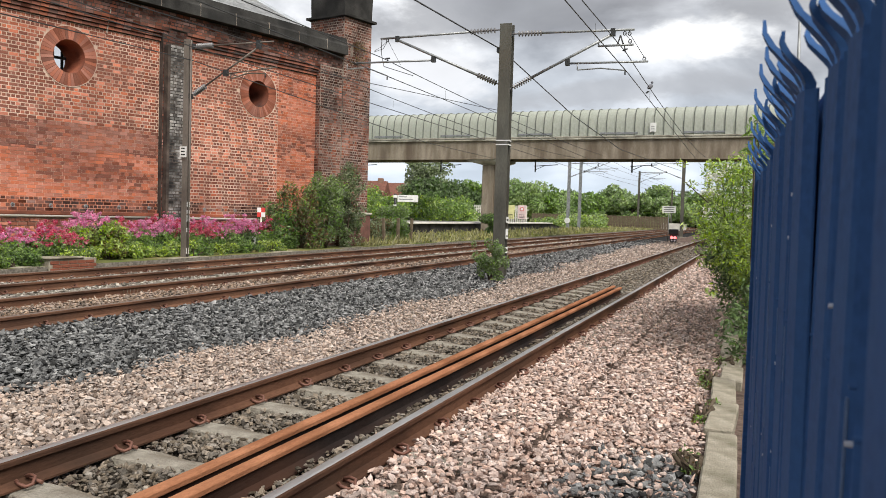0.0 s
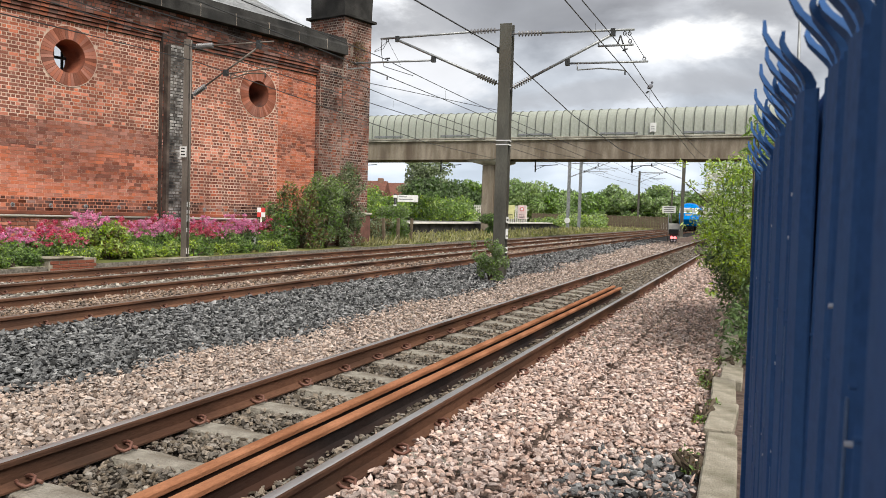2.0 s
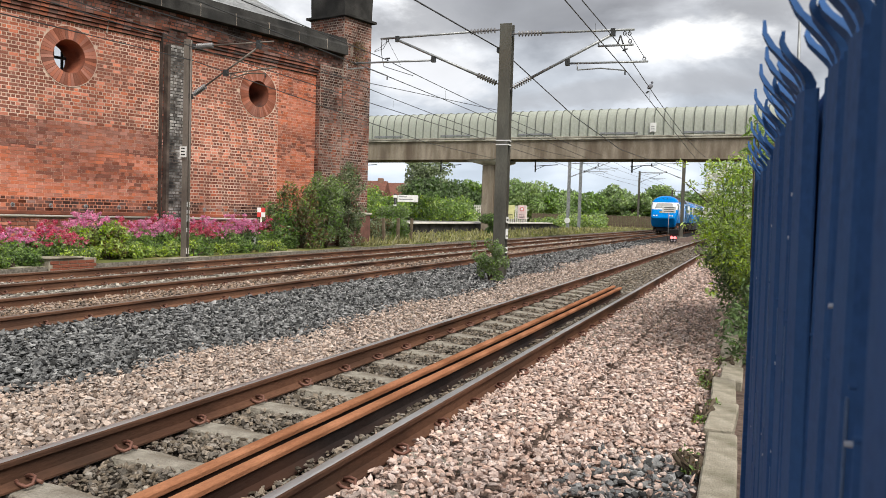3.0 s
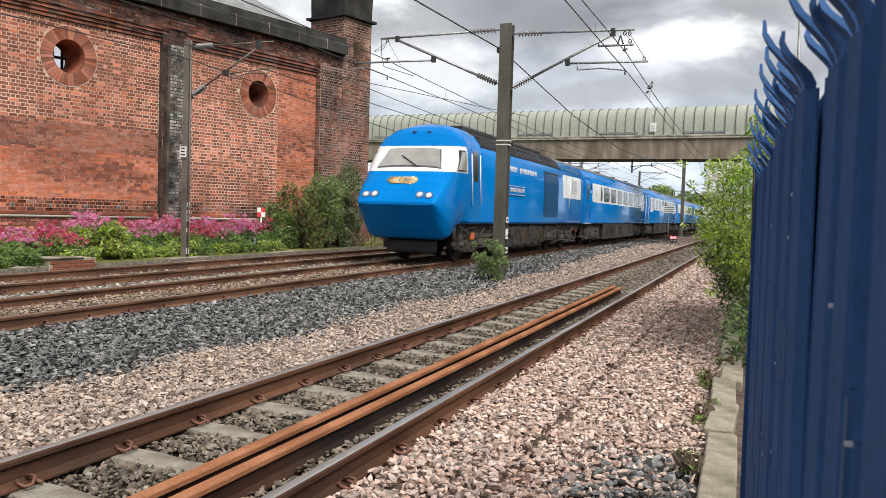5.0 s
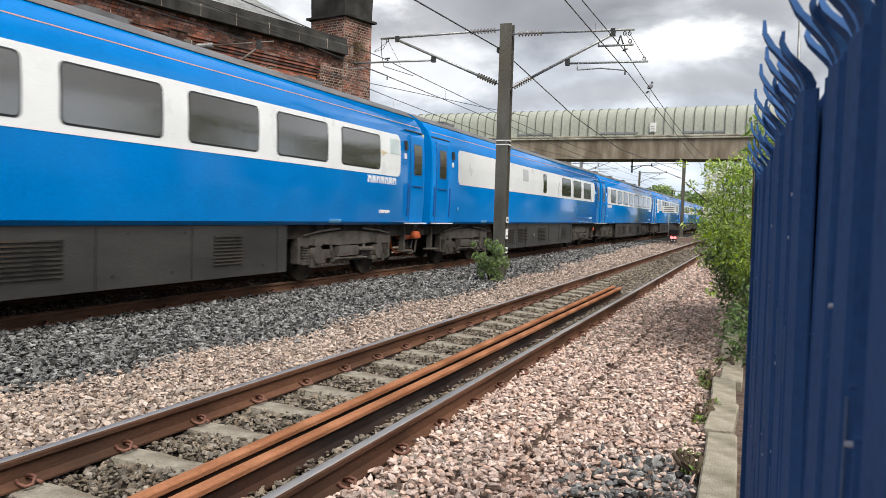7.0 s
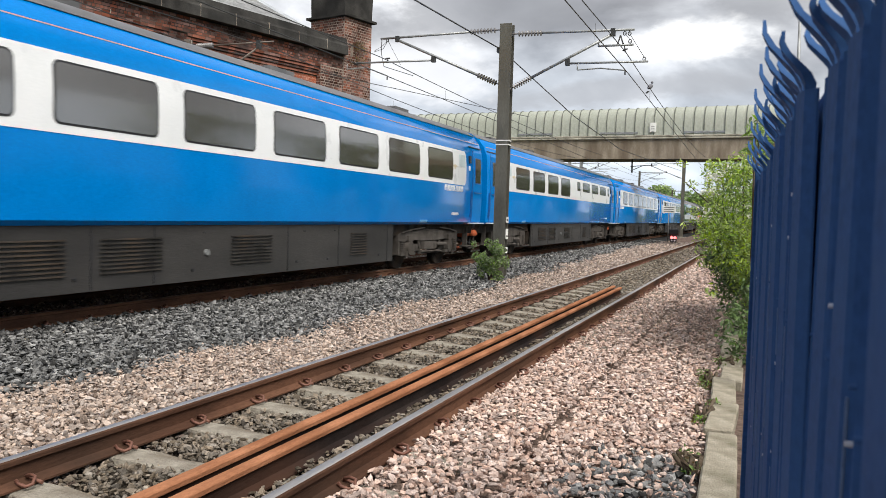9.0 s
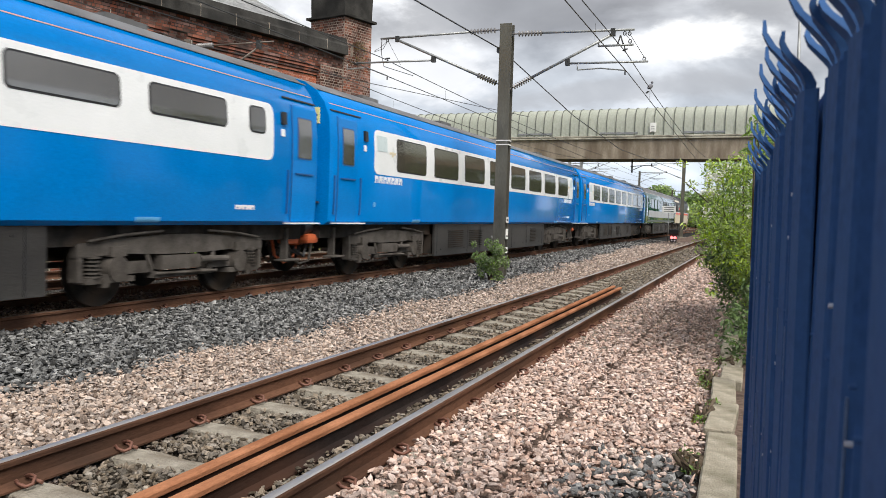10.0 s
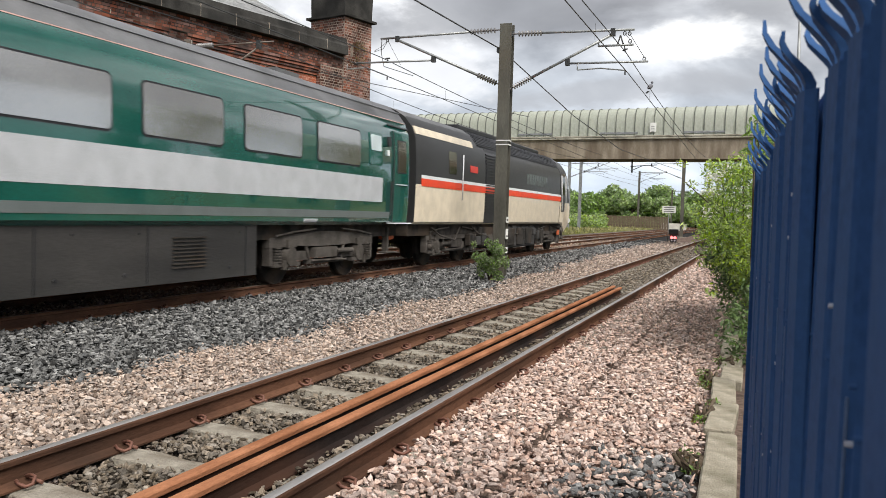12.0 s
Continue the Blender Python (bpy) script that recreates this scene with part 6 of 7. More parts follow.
        for x in (-0.22, 0.22):
            p = cab_top(-16.02, x)
            bm = bmesh.new()
            tube(bm, p - Vector((0, 0, 0.03)), p + Vector((0, -0.02, 0.025)), 0.07, 0.06, 12)
            part("horn_cover", bm, M["rail_blue"], cab, "round horn cover")
    else:
        letter_bars(body, [0.2, 0.26, 0.24, 0.22, 0.24, 0.24, 0.16, 0.24, 0.24], -12.6, 2.42, 0.36, 0.10, M["stripe_grey"], side=-1)
    # roof detail, underframe, fuel tank, bogies
    for y0, y1 in ((-14.3, -9.3), (-8.9, -5.0)):
        part("roof_hatch", bbox(-0.55, 0.55, y0, y1, 3.78, 3.93, 0.03), M["black_grille"], body)
    for y in (-12.4, -10.2, -7.0):
        bm = bmesh.new()
        tube(bm, (0, y, 3.9), (0, y, 3.98), 0.32, seg=18)
        part("roof_fan", bm, M["black_grille"], body)
    part("underframe", bbox(-1.15, 1.15, -16.0, -0.15, 0.78, 1.08), M["underframe"], c)
    part("fuel_tank", bbox(-1.22, 1.22, -11.6, -7.0, 0.28, 0.98, 0.05), M["skirt"], c, "dark fuel tank")
    for y in (-11.0, -9.9, -8.8, -7.7):
        part("tank_box", bbox(*out(1.18, 1.27), y, y + 0.75, 0.36, 0.92, 0.02), M["underframe"], c)
    rng = random.Random(17)
    for k in range(14):
        y = -12.6 + 0.62 * k + rng.uniform(-0.1, 0.1)
        w, h, z = rng.uniform(0.2, 0.42), rng.uniform(0.16, 0.34), rng.uniform(0.45, 0.72)
        part("equipment_box", bbox(*out(1.14, 1.26 + rng.uniform(0, 0.05)), y, y + w, z, z + h, 0.015), rng.choice((M["bogie_grey"], M["skirt"], M["underframe"])), c)
    for k in range(5):
        bm = bmesh.new()
        y = -16.0 + 3.1 * k
        path_tube(bm, [(sg * 1.2, y, 0.98), (sg * 1.25, y + 0.5, 0.80 - 0.04 * k), (sg * 1.25, y + 1.6, 0.78), (sg * 1.2, y + 2.1, 0.98)], 0.022, 6)
        part("air_pipe", bm, M["bogie_grey"], c)
    for y in (-16.3, -15.75, -12.3, -5.0, -1.6):
        bm = bmesh.new()
        tube(bm, (sg * 1.12, y, 0.50), (sg * 1.12, y, 0.98), 0.05, 0.05, 10)
        tube(bm, (sg * 1.12, y, 0.42), (sg * 1.12, y, 0.56), 0.08, 0.08, 10)
        part("damper", bm, M["bogie_grey"], c)
    part("snow_plough", bbox(-0.72, 0.72, -16.62, -16.42, 0.24, 0.60, 0.08, 2), M["black_grille"], c)
    part("battery_box", bbox(-1.25, 1.25, -6.6, -5.2, 0.4, 0.98, 0.04), M["underframe"], c)
    part("axle_lamp", bbox(*out(1.22, 1.27), -15.3, -15.0, 0.62, 0.82, 0.01), M["buffer_orange"], c, "orange axle box cover")
    add_bogie(c, -14.0)
    add_bogie(c, -3.3)
    return c


front_car = power_car("blue")
coaches = [carriage(KITCHEN_A, "blue carriage with white band and blank kitchen panel", words=(19.9,), small_front=False)]
std = carriage(STANDARD, "blue carriage with eight wide windows in a white band")
coaches.append(std)
coaches.append(carriage(KITCHEN_B, "blue carriage with long blank white kitchen panel", words=(), small_front=False, small_back=False, vent=(8.3, 9.0, 2.52, 2.9)))
coaches.append(copy_thing(std, pose(MAIN_C, 400, 0)))
coaches.append(copy_thing(std, pose(MAIN_C, 400, 0)))
coaches.append(carriage(MIXED, "blue carriage with wide and shallow windows in a white band", words=(), small_back=False))
coaches.append(copy_thing(std, pose(MAIN_C, 400, 0)))
coaches.append(copy_thing(std, pose(MAIN_C, 400, 0)))
coaches.append(carriage(STANDARD, "dark green carriage with a silver-grey stripe", green=True))
rear_car = power_car("charcoal")


# ---------------------------------------------------------------- overhead line
def insulator(bm, a, b, n=8, r=0.075):
    a, b = Vector(a), Vector(b)
    for k in range(n):
        p = a.lerp(b, (k + 0.5) / n)
        d = (b - a).normalized() * 0.012
        tube(bm, p - d, p + d, r, r * 0.75, 10)
    tube(bm, a, b, 0.022)


def disc_bm(x, y, z, r):
    bm = bmesh.new()
    tube(bm, (x, y, z), (x, y - 0.03, z), r, r, 18)
    return bm


def mast(x, y, h, label, mt, w=0.28, base=-0.25, lean=0.0):
    m = thing("overhead_line_mast", pose(x, y, 0, 0, lean, 0), label, "mast", "overhead line masts")
    bm2 = bmesh.new()
    q = w * 0.42
    prof = [(-w / 2, -q), (w / 2, -q), (w / 2, 0.02 - q), (0.012, 0.02 - q), (0.012, q - 0.02), (w / 2, q - 0.02), (w / 2, q), (-w / 2, q), (-w / 2, q - 0.02), (-0.012, q - 0.02), (-0.012, 0.02 - q), (-w / 2, 0.02 - q)]
    a = [bm2.verts.new((px, py, base)) for px, py in prof]
    b = [bm2.verts.new((px, py, h)) for px, py in prof]
    n = len(prof)
    for i in range(n):
        bm2.faces.new((a[i], a[(i + 1) % n], b[(i + 1) % n], b[i]))
    bm2.faces.new(a)
    bm2.faces.new(b)
    part("column", bm2, mt, m)
    part("base_block", bbox(-0.4, 0.4, -0.4, 0.4, base - 0.2, base + 0.06, 0.02), M["sleeper"], m, "concrete footing")
    return m


def cantilever(m, side, top, foot, tip, knee, reg0, reg1, steady, wire, mt=M["galv"], thin=1.0):
    """Tubes of one bracket arm, given as (x, z) in the mast's plane."""
    P = lambda q: (q[0], 0.0, q[1])
    c = part("top_tube", seg_bm(P(top), P(tip), 0.028 * thin, 0.24), mt, m, "galvanised bracket tube")
    part("insulator", ins_bm(P(top), P(tip), 0.05, 0.26), M["insulator"], c, "ribbed insulator")
    s = part("strut_tube", seg_bm(P(foot), P(knee), 0.034 * thin, 0.20), mt, m, "galvanised bracket strut")
    part("insulator", ins_bm(P(foot), P(knee), 0.04, 0.22), M["insulator"], s, "ribbed insulator")
    r = part("registration_tube", seg_bm(P(reg0), P(reg1), 0.026 * thin, 0.0), mt, m)
    bm = bmesh.new()
    path_tube(bm, [P(steady[0]), ((steady[0][0] + steady[1][0]) / 2, 0, max(steady[0][1], steady[1][1]) + 0.02), P(steady[1])], 0.016)
    part("steady_arm", bm, mt, r)
    bm = bmesh.new()
    tube(bm, (steady[0][0], 0, reg0[1]), P(steady[0]), 0.014)
    part("drop_link", bm, mt, r)
    # clamps where the tubes meet
    for q, at in ((knee, (knee[0], tip[1])), (reg0, (reg0[0], reg0[1] + 0.06))):
        bm = bmesh.new()
        box(bm, min(q[0], at[0]) - 0.05, max(q[0], at[0]) + 0.05, -0.05, 0.05, q[1] - 0.05, at[1] + 0.045)
        part("clamp", bm, M["wire"], m)
    for q in (top, foot):
        bm = bmesh.new()
        box(bm, min(0, q[0]) - 0.02, max(0, q[0]) + 0.02, -0.06, 0.06, q[1] - 0.06, q[1] + 0.06)
        part("mast_bracket", bm, M["wire"], m)
    bm = bmesh.new()
    tube(bm, P(steady[1]), (steady[1][0], 0, steady[1][1] - 0.10), 0.018)
    part("wire_clamp", bm, M["wire"], r)


def rods(m, name, mt, segs, r):
    for a, b in segs:
        bm = bmesh.new()
        tube(bm, (a[0], 0, a[1]), (b[0], 0, b[1]), r, r, 6)
        part(name, bm, mt, m)


def eyes(m, places):
    """Small shackles that hold the hanger wires."""
    for x, z in places:
        bm = bmesh.new()
        path_tube(bm, [(x + 0.035 * math.cos(k * math.pi / 4), 0, z + 0.045 * math.sin(k * math.pi / 4)) for k in range(9)], 0.012, 5)
        part("shackle", bm, M["wire"], m)


def seg_bm(a, b, r, cut):
    a, b = Vector(a), Vector(b)
    bm = bmesh.new()
    tube(bm, a.lerp(b, cut), b, r, r, 10)
    return bm


def ins_bm(a, b, u0, u1):
    a, b = Vector(a), Vector(b)
    bm = bmesh.new()
    insulator(bm, a.lerp(b, u0), a.lerp(b, u1))
    tube(bm, a, a.lerp(b, u0), 0.018)
    return bm


mc = mast(-5.90, 19.30, 6.02, "grey-green steel overhead line mast beside the siding", M["mast"], 0.30, -0.3)
cantilever(mc, 1, (0.13, 5.78), (0.10, 4.43), (3.08, 5.74), (2.59, 5.66), (1.53, 5.01), (3.42, 4.99), [(1.77, 4.85), (2.90, 4.80)], (3.05, 5.25))
rods(mc, "registration_arm", M["galv"], [((2.24, 5.39), (3.07, 5.39))], 0.026)
rods(mc, "arm_bracket", M["wire"], [((2.24, 5.48), (2.28, 5.37)), ((2.86, 5.37), (2.89, 5.22)), ((2.82, 5.26), (2.94, 5.30)), ((2.70, 5.40), (2.76, 5.62)), ((2.84, 5.39), (2.76, 5.62))], 0.018)
rods(mc, "hanger_wire", M["wire"], [((2.86, 5.66), (2.99, 5.50)), ((2.97, 5.65), (3.33, 5.08)), ((2.86, 5.74), (2.86, 5.68)), ((2.97, 5.74), (2.97, 5.67)), ((2.99, 5.39), (2.99, 5.47)), ((3.33, 4.99), (3.33, 5.05))], 0.007)
eyes(mc, [(2.86, 5.66), (2.97, 5.65), (2.99, 5.47), (3.33, 5.05)])
cantilever(mc, -1, (-0.12, 5.90), (-0.12, 4.54), (-3.43, 5.83), (-2.95, 5.78), (-1.93, 5.22), (-4.14, 5.23), [(-4.4, 5.08), (-3.22, 4.87)], (-3.4, 5.3))
rods(mc, "hanger_wire", M["wire"], [((-3.24, 5.80), (-2.85, 5.14)), ((-3.24, 5.76), (-3.42, 5.62)), ((-3.42, 5.62), (-3.62, 5.52)), ((-3.24, 5.76), (-3.36, 5.57)), ((-3.36, 5.57), (-3.62, 5.50))], 0.006)
eyes(mc, [(-3.24, 5.79)])
rods(mc, "arm_bracket", M["wire"], [((-3.22, 5.32), (-3.22, 5.20)), ((-3.28, 5.32), (-3.16, 5.32))], 0.018)
for z in (3.06, 3.16):
    part("band", bbox(-0.16, 0.16, -0.13, 0.13, z, z + 0.025), M["white_sign"], mc, "pale clamp band")
part("bracket", bbox(-0.24, -0.12, -0.08, 0.08, 5.33, 5.47, 0.02), M["wire"], mc)
for z0, z1 in ((0.75, 1.0), (1.15, 1.3), (0.4, 0.55)):
    pt = part("number_plate", bbox(0.16, 0.17, -0.09, 0.09, z0, z1), M["white_sign"], mc, "small pale plate with dark marks")
    part("plate_bar", bbox(0.171, 0.174, -0.05, 0.05, z0 + 0.05, z0 + 0.09), M["black_sign"], pt)

ml = mast(-13.58, 16.95, 5.52, "weathered brown steel overhead line mast before the brick wall", M["mast_rust"], 0.16, -0.12)
cantilever(ml, 1, (0.15, 5.34), (0.12, 4.10), (2.52, 5.36), (2.10, 5.25), (1.15, 4.62), (2.62, 4.74), [(1.3, 4.5), (2.3, 4.6)], (2.5, 5.0), M["mast_rust"], 0.65)
pt = part("mast_plate", bbox(-0.10, 0.10, -0.14, -0.125, 2.55, 2.82), M["white_sign"], ml, "white plate with dark marks")
for z in (2.6, 2.68, 2.76):
    part("plate_bar", bbox(-0.06, 0.06, -0.143, -0.141, z, z + 0.03), M["black_sign"], pt)
for z, hh in ((1.30, 0.12), (1.12, 0.10), (0.92, 0.16), (0.66, 0.10), (0.10, 0.16)):
    pt = part("number_plate", bbox(0.085, 0.093, -0.06, 0.04, z, z + hh), M["white_sign"], ml, "small pale plate with a dark mark")
    part("plate_bar", bbox(0.0935, 0.096, -0.04, 0.02, z + hh * 0.4, z + hh * 0.6), M["black_sign"], pt)
bm = bmesh.new()
tube(bm, (0.13, -0.05, 0.0), (0.13, -0.05, 5.5), 0.018)
part("conduit", bm, M["mast_rust"], ml)

# masts further up the line
for x, y, h, mt, lab in ((-18.6, 85.0, 7.3, M["galv"], "pale galvanised mast by the platform ramp"), (-18.0, 88.0, 7.85, M["galv"], "pale galvanised mast beyond the platform ramp"), (-17.3, 130.0, 8.9, M["mast"], "dark steel mast before distant trees"), (-6.55, 80.0, 7.0, M["mast"], "dark steel mast beside the main line"), (-6.6, 125.0, 7.0, M["mast"], "dark steel mast far up the line"), (-16.0, 170.0, 7.5, M["mast"], "dark steel mast far up the line")):
    m = mast(x, y, h, lab, mt, 0.30, -0.25)
    sgn = 1 if x < -10 else -1
    cantilever(m, sgn, (0.1 * sgn, h - 0.25), (0.1 * sgn, h - 1.7), (3.6 * sgn, h - 0.3), (3.0 * sgn, h - 0.5), (1.6 * sgn, h - 1.1), (4.0 * sgn, h - 1.1), [(2.0 * sgn, h - 1.25), (3.6 * sgn, h - 1.35)], (3.5 * sgn, h - 1.0))
    if x < -18.3:
        part("disc_sign", disc_bm(0.0, -0.2, 1.0, 0.3), M["white_sign"], m, "white disc sign")


def wire(points, label, r=0.011):
    bm = bmesh.new()
    path_tube(bm, points, r, 5)
    tagged(part("overhead_wire", bm, M["wire"]), label, "wire", "overhead wires")


def span(x, y0, y1, z_sup, z_mid, n=10):
    """A sagging catenary between two supports."""
    return [(x, y0 + (y1 - y0) * k / n, z_mid + (z_sup - z_mid) * (2 * k / n - 1) ** 2) for k in range(n + 1)]


for x, zc, zm, ys in ((-3.0, 4.72, 5.22, (-30, 19.3, 52, 80)), (-9.3, 4.9, 5.35, (-30, 19.3, 52, 80, 130)), (-11.1, 4.62, 5.2, (-30, 17.0, 52, 82, 130))):
    wire([(x, -30, zc), (x + 0.08, ys[1], zc), (x - 0.2, 52, zc - 0.05), (x + 0.1, 80, zc), (x, 150, zc)], "thin contact wire above the track")
    pts = []
    for a, b in zip(ys, ys[1:]):
        pts += span(x, a, b, zm, zc + 0.25)[:-1]
    wire(pts + [(x, ys[-1], zm)], "thin catenary wire above the track")
    for y in (6, 11, 15.5, 24, 30, 37, 44):
        bm = bmesh.new()
        tube(bm, (x, y, zc), (x, y, zc + 0.3), 0.004, seg=4)
        tagged(part("dropper_wire", bm, M["wire"]), "thin dropper between catenary and contact wire", "wire", "dropper wires")
wire([(-6.02, -20, 5.0), (-6.02, 4, 4.9), (-6.05, 14.1, 5.26), (-6.05, 19.3, 5.42), (-6.05, 28, 4.85), (-6.0, 38, 4.55), (-5.9, 52, 4.9), (-6.6, 80, 6.0)], "dark return wire fixed to the masts", 0.016)
wire([(-13.4, -20, 4.7), (-13.45, 8, 4.75), (-13.45, 16.95, 5.0), (-14.0, 34, 4.5), (-15.5, 53, 4.9)], "dark return wire beside the brick wall", 0.013)
wire([(-12.5, -10, 6.0), (-13.6, 16.95, 5.45), (-13.3, 27, 6.0), (-9.3, 34, 5.6)], "slack feeder wire along the coping", 0.012)
wire([(-9.3, 19.3, 5.85), (-9.6, 19.9, 5.6), (-9.8, 20.5, 5.35), (-9.35, 21.5, 5.25)], "looped jumper wire under the bracket arm", 0.009)


def pigeon():
    b = thing("pigeon", pose(-3.0, 24.0, 5.055, 0, 0, 70), "grey pigeon perched on the overhead wire", "bird")
    bm = bmesh.new()
    bmesh.ops.create_uvsphere(bm, u_segments=12, v_segments=8, radius=0.07)
    for v in bm.verts:
        v.co = Vector((v.co.x * 1.9, v.co.y * 0.85, v.co.z)) + Vector((0, 0, 0.10 + v.co.x * 0.7))
    part("body", bm, M["pigeon"], b, smooth=True)
    bm = bmesh.new()
    bmesh.ops.create_uvsphere(bm, u_segments=10, v_segments=7, radius=0.038)
    bmesh.ops.translate(bm, vec=(0.11, 0, 0.235), verts=bm.verts)
    part("head", bm, M["pigeon"], b, smooth=True)
    part("tail", bbox(-0.24, -0.10, -0.03, 0.03, -0.01, 0.02, 0.004), M["wire"], b, "", pose(0, 0, 0, 0, -28, 0))


pigeon()


# ---------------------------------------------------------------- lineside things
def sign_post(name, x, y, z0, h, w, hh, mt, label, bars, post=0.03, post_mt=None):
    t = thing(name, pose(x, y, z0, 0, 0, 12), label, "sign")
    bm = bmesh.new()
    tube(bm, (0, 0, -0.15), (0, 0, h), post, seg=8)
    part("post", bm, post_mt or M["galv"], t)
    p = part("panel", bbox(-w / 2, w / 2, -post - 0.02, -post - 0.005, h - hh, h, 0.004), mt, t)
    for k in range(bars):
        z = h - hh + hh * (k + 0.6) / (bars + 0.3)
        part("marking", bbox(-w * 0.38, w * 0.38, -post - 0.024, -post - 0.0205, z, z + hh * 0.14 / max(1, bars) * 1.6), M["black_sign"], p, "dark unreadable line")
    return t


def checker_sign():
    t = thing("checker_sign", pose(-14.75, 22.1, 0.02, 0, 0, 30), "red and white chequered square sign on a post before the bush", "sign")
    bm = bmesh.new()
    tube(bm, (0, 0, -0.05), (0, 0, 1.1), 0.03)
    part("post", bm, M["fence_white"], t)
    for i in (0, 1):
        for j in (0, 1):
            part("quarter", bbox(-0.125 + 0.125 * i, 0.125 * i, -0.05, -0.035, 1.02 + 0.15 * j, 1.17 + 0.15 * j), M["white_sign"] if (i + j) % 2 else M["sign_red"], t)


checker_sign()
sign_post("marker_post", -14.5, 21.3, 0.02, 0.42, 0.2, 0.32, M["white_sign"], "short white marker post with a dark stripe among flowers", 1)
sign_post("line_sign", -5.82, 60.0, -0.2, 2.55, 0.95, 0.48, M["white_sign"], "white notice with dark lines on a grey post", 3)


def shunt_signal():
    t = thing("ground_signal", pose(-5.25, 58.0, -0.24), "black ground signal with two lit red lamps by the siding", "signal")
    part("base", bbox(-0.16, 0.16, -0.12, 0.12, 0, 0.14, 0.02), M["black_sign"], t)
    part("housing", bbox(-0.32, 0.32, -0.12, 0.15, 0.60, 0.98, 0.03), M["black_sign"], t)
    part("lower_housing", bbox(-0.22, 0.22, -0.10, 0.12, 0.10, 0.66, 0.04), M["black_sign"], t, "black lamp case")
    for x, z in ((-0.11, 0.40), (0.11, 0.40)):
        part("lamp", disc_bm(x, -0.10, z, 0.10), M["signal_glow"], t, "lit red lamp")
    for x, z in ((-0.1, 0.2), (0.1, 0.2)):
        part("lens", disc_bm(x, -0.10, z, 0.06), M["lamp_glass"], t)


shunt_signal()


def brick_box():
    t = thing("brick_chamber", pose(-13.4, 12.35, 0.0, 0, 0, -3), "low brick inspection chamber with a pale concrete lid", "chamber")
    w = part("chamber_wall", bbox(-0.19, 0.19, 0.01, 1.19, -0.1, 0.16, 0.01), M["kerb"], t)
    one = part("brick", bbox(-0.01, 0.012, -0.105, 0.105, -0.032, 0.032, 0.005), M["brick_dark"], w, "", pose(0.19, 0.13, -0.06))
    for row in range(3):
        for i in range(5):
            if row + i:
                share("brick", one.data, w, pose(0.19, 0.13 + i * 0.222 + 0.06 * (row % 2), -0.06 + row * 0.075))
    part("lid", bbox(-0.23, 0.23, -0.04, 0.85, 0.16, 0.20, 0.015), M["kerb"], t, "cracked concrete lid")


brick_box()
# concrete edge of the raised cess
for k in range(20):
    ob = part("edge_slab", bbox(-0.16, 0.16, 0, 1.46, -0.25, 0.03, 0.015), M["kerb"], None, "", pose(-13.42, 8.6 + 1.5 * k, -0.02 + 0.008 * (k % 3)))
    tagged(ob, "weathered concrete edging slab beside the far line", "kerb", "cess edging slabs")


def platform():
    bm = bmesh.new()
    prof = [(-18.75, -0.2), (-18.75, 0.62), (-18.65, 0.66), (-30.0, 0.66), (-30.0, -0.2)]
    ys = [(36, 0.0), (78, 0.0), (88, -0.78)]
    rings = [[bm.verts.new((x, y, z + (dz if z > 0 else 0))) for x, z in prof] for y, dz in ys]
    for a, b in zip(rings, rings[1:]):
        for i in range(5):
            bm.faces.new((a[i], a[(i + 1) % 5], b[(i + 1) % 5], b[i]))
    bm.faces.new(rings[0])
    bm.faces.new(rings[-1])
    t = part("platform", bm, M["platform_face"])
    tagged(t, "old station platform with a sooty face and pale coping", "platform", "", "structure")
    for k in range(28):
        part("coping_slab", bbox(-19.5, -18.5, 36 + k * 1.5, 37.47 + k * 1.5, 0.67, 0.76, 0.01), M["coping"], t)
    part("paving", bbox(-29.9, -19.52, 36, 78, 0.665, 0.74), M["paving"], t)


platform()


def name_board():
    t = thing("platform_sign", pose(-20.6, 47.0, 0.74, 0, 0, 14), "white station name board on a black and white post", "sign")
    bm = bmesh.new()
    tube(bm, (-0.75, 0, 0), (-0.75, 0, 1.75), 0.09)
    part("post", bm, M["black_sign"], t)
    for z in (1.5, 0.9):
        part("band", bbox(-0.86, -0.64, -0.11, 0.11, z, z + 0.16), M["white_sign"], t)
    p = part("board", bbox(-0.6, 0.72, -0.05, 0.0, 1.25, 1.68, 0.01), M["white_sign"], t)
    for z, w in ((1.54, 0.5), (1.38, 0.9)):
        part("marking", bbox(-0.5, -0.5 + w, -0.056, -0.052, z, z + 0.06), M["galv"], p, "faded unreadable line")


name_board()


def picket_fence():
    t = thing("picket_fence", pose(-24.6, 72, 0.74), "white wooden picket fence on the platform", "fence")
    n = 26
    pm = None
    for k in range(n):
        if pm is None:
            ob = part("picket", bbox(-0.06, 0.06, -0.015, 0.015, 0, 1.5, 0.012), M["fence_white"], t, "", pose(0, 0, 0))
            pm = ob.data
        else:
            share("picket", pm, t, pose(0.2 * k, 0, 0))
    for z in (0.35, 1.1):
        part("fence_rail", bbox(-0.1, 0.2 * n, 0.016, 0.06, z, z + 0.09), M["fence_white"], t)


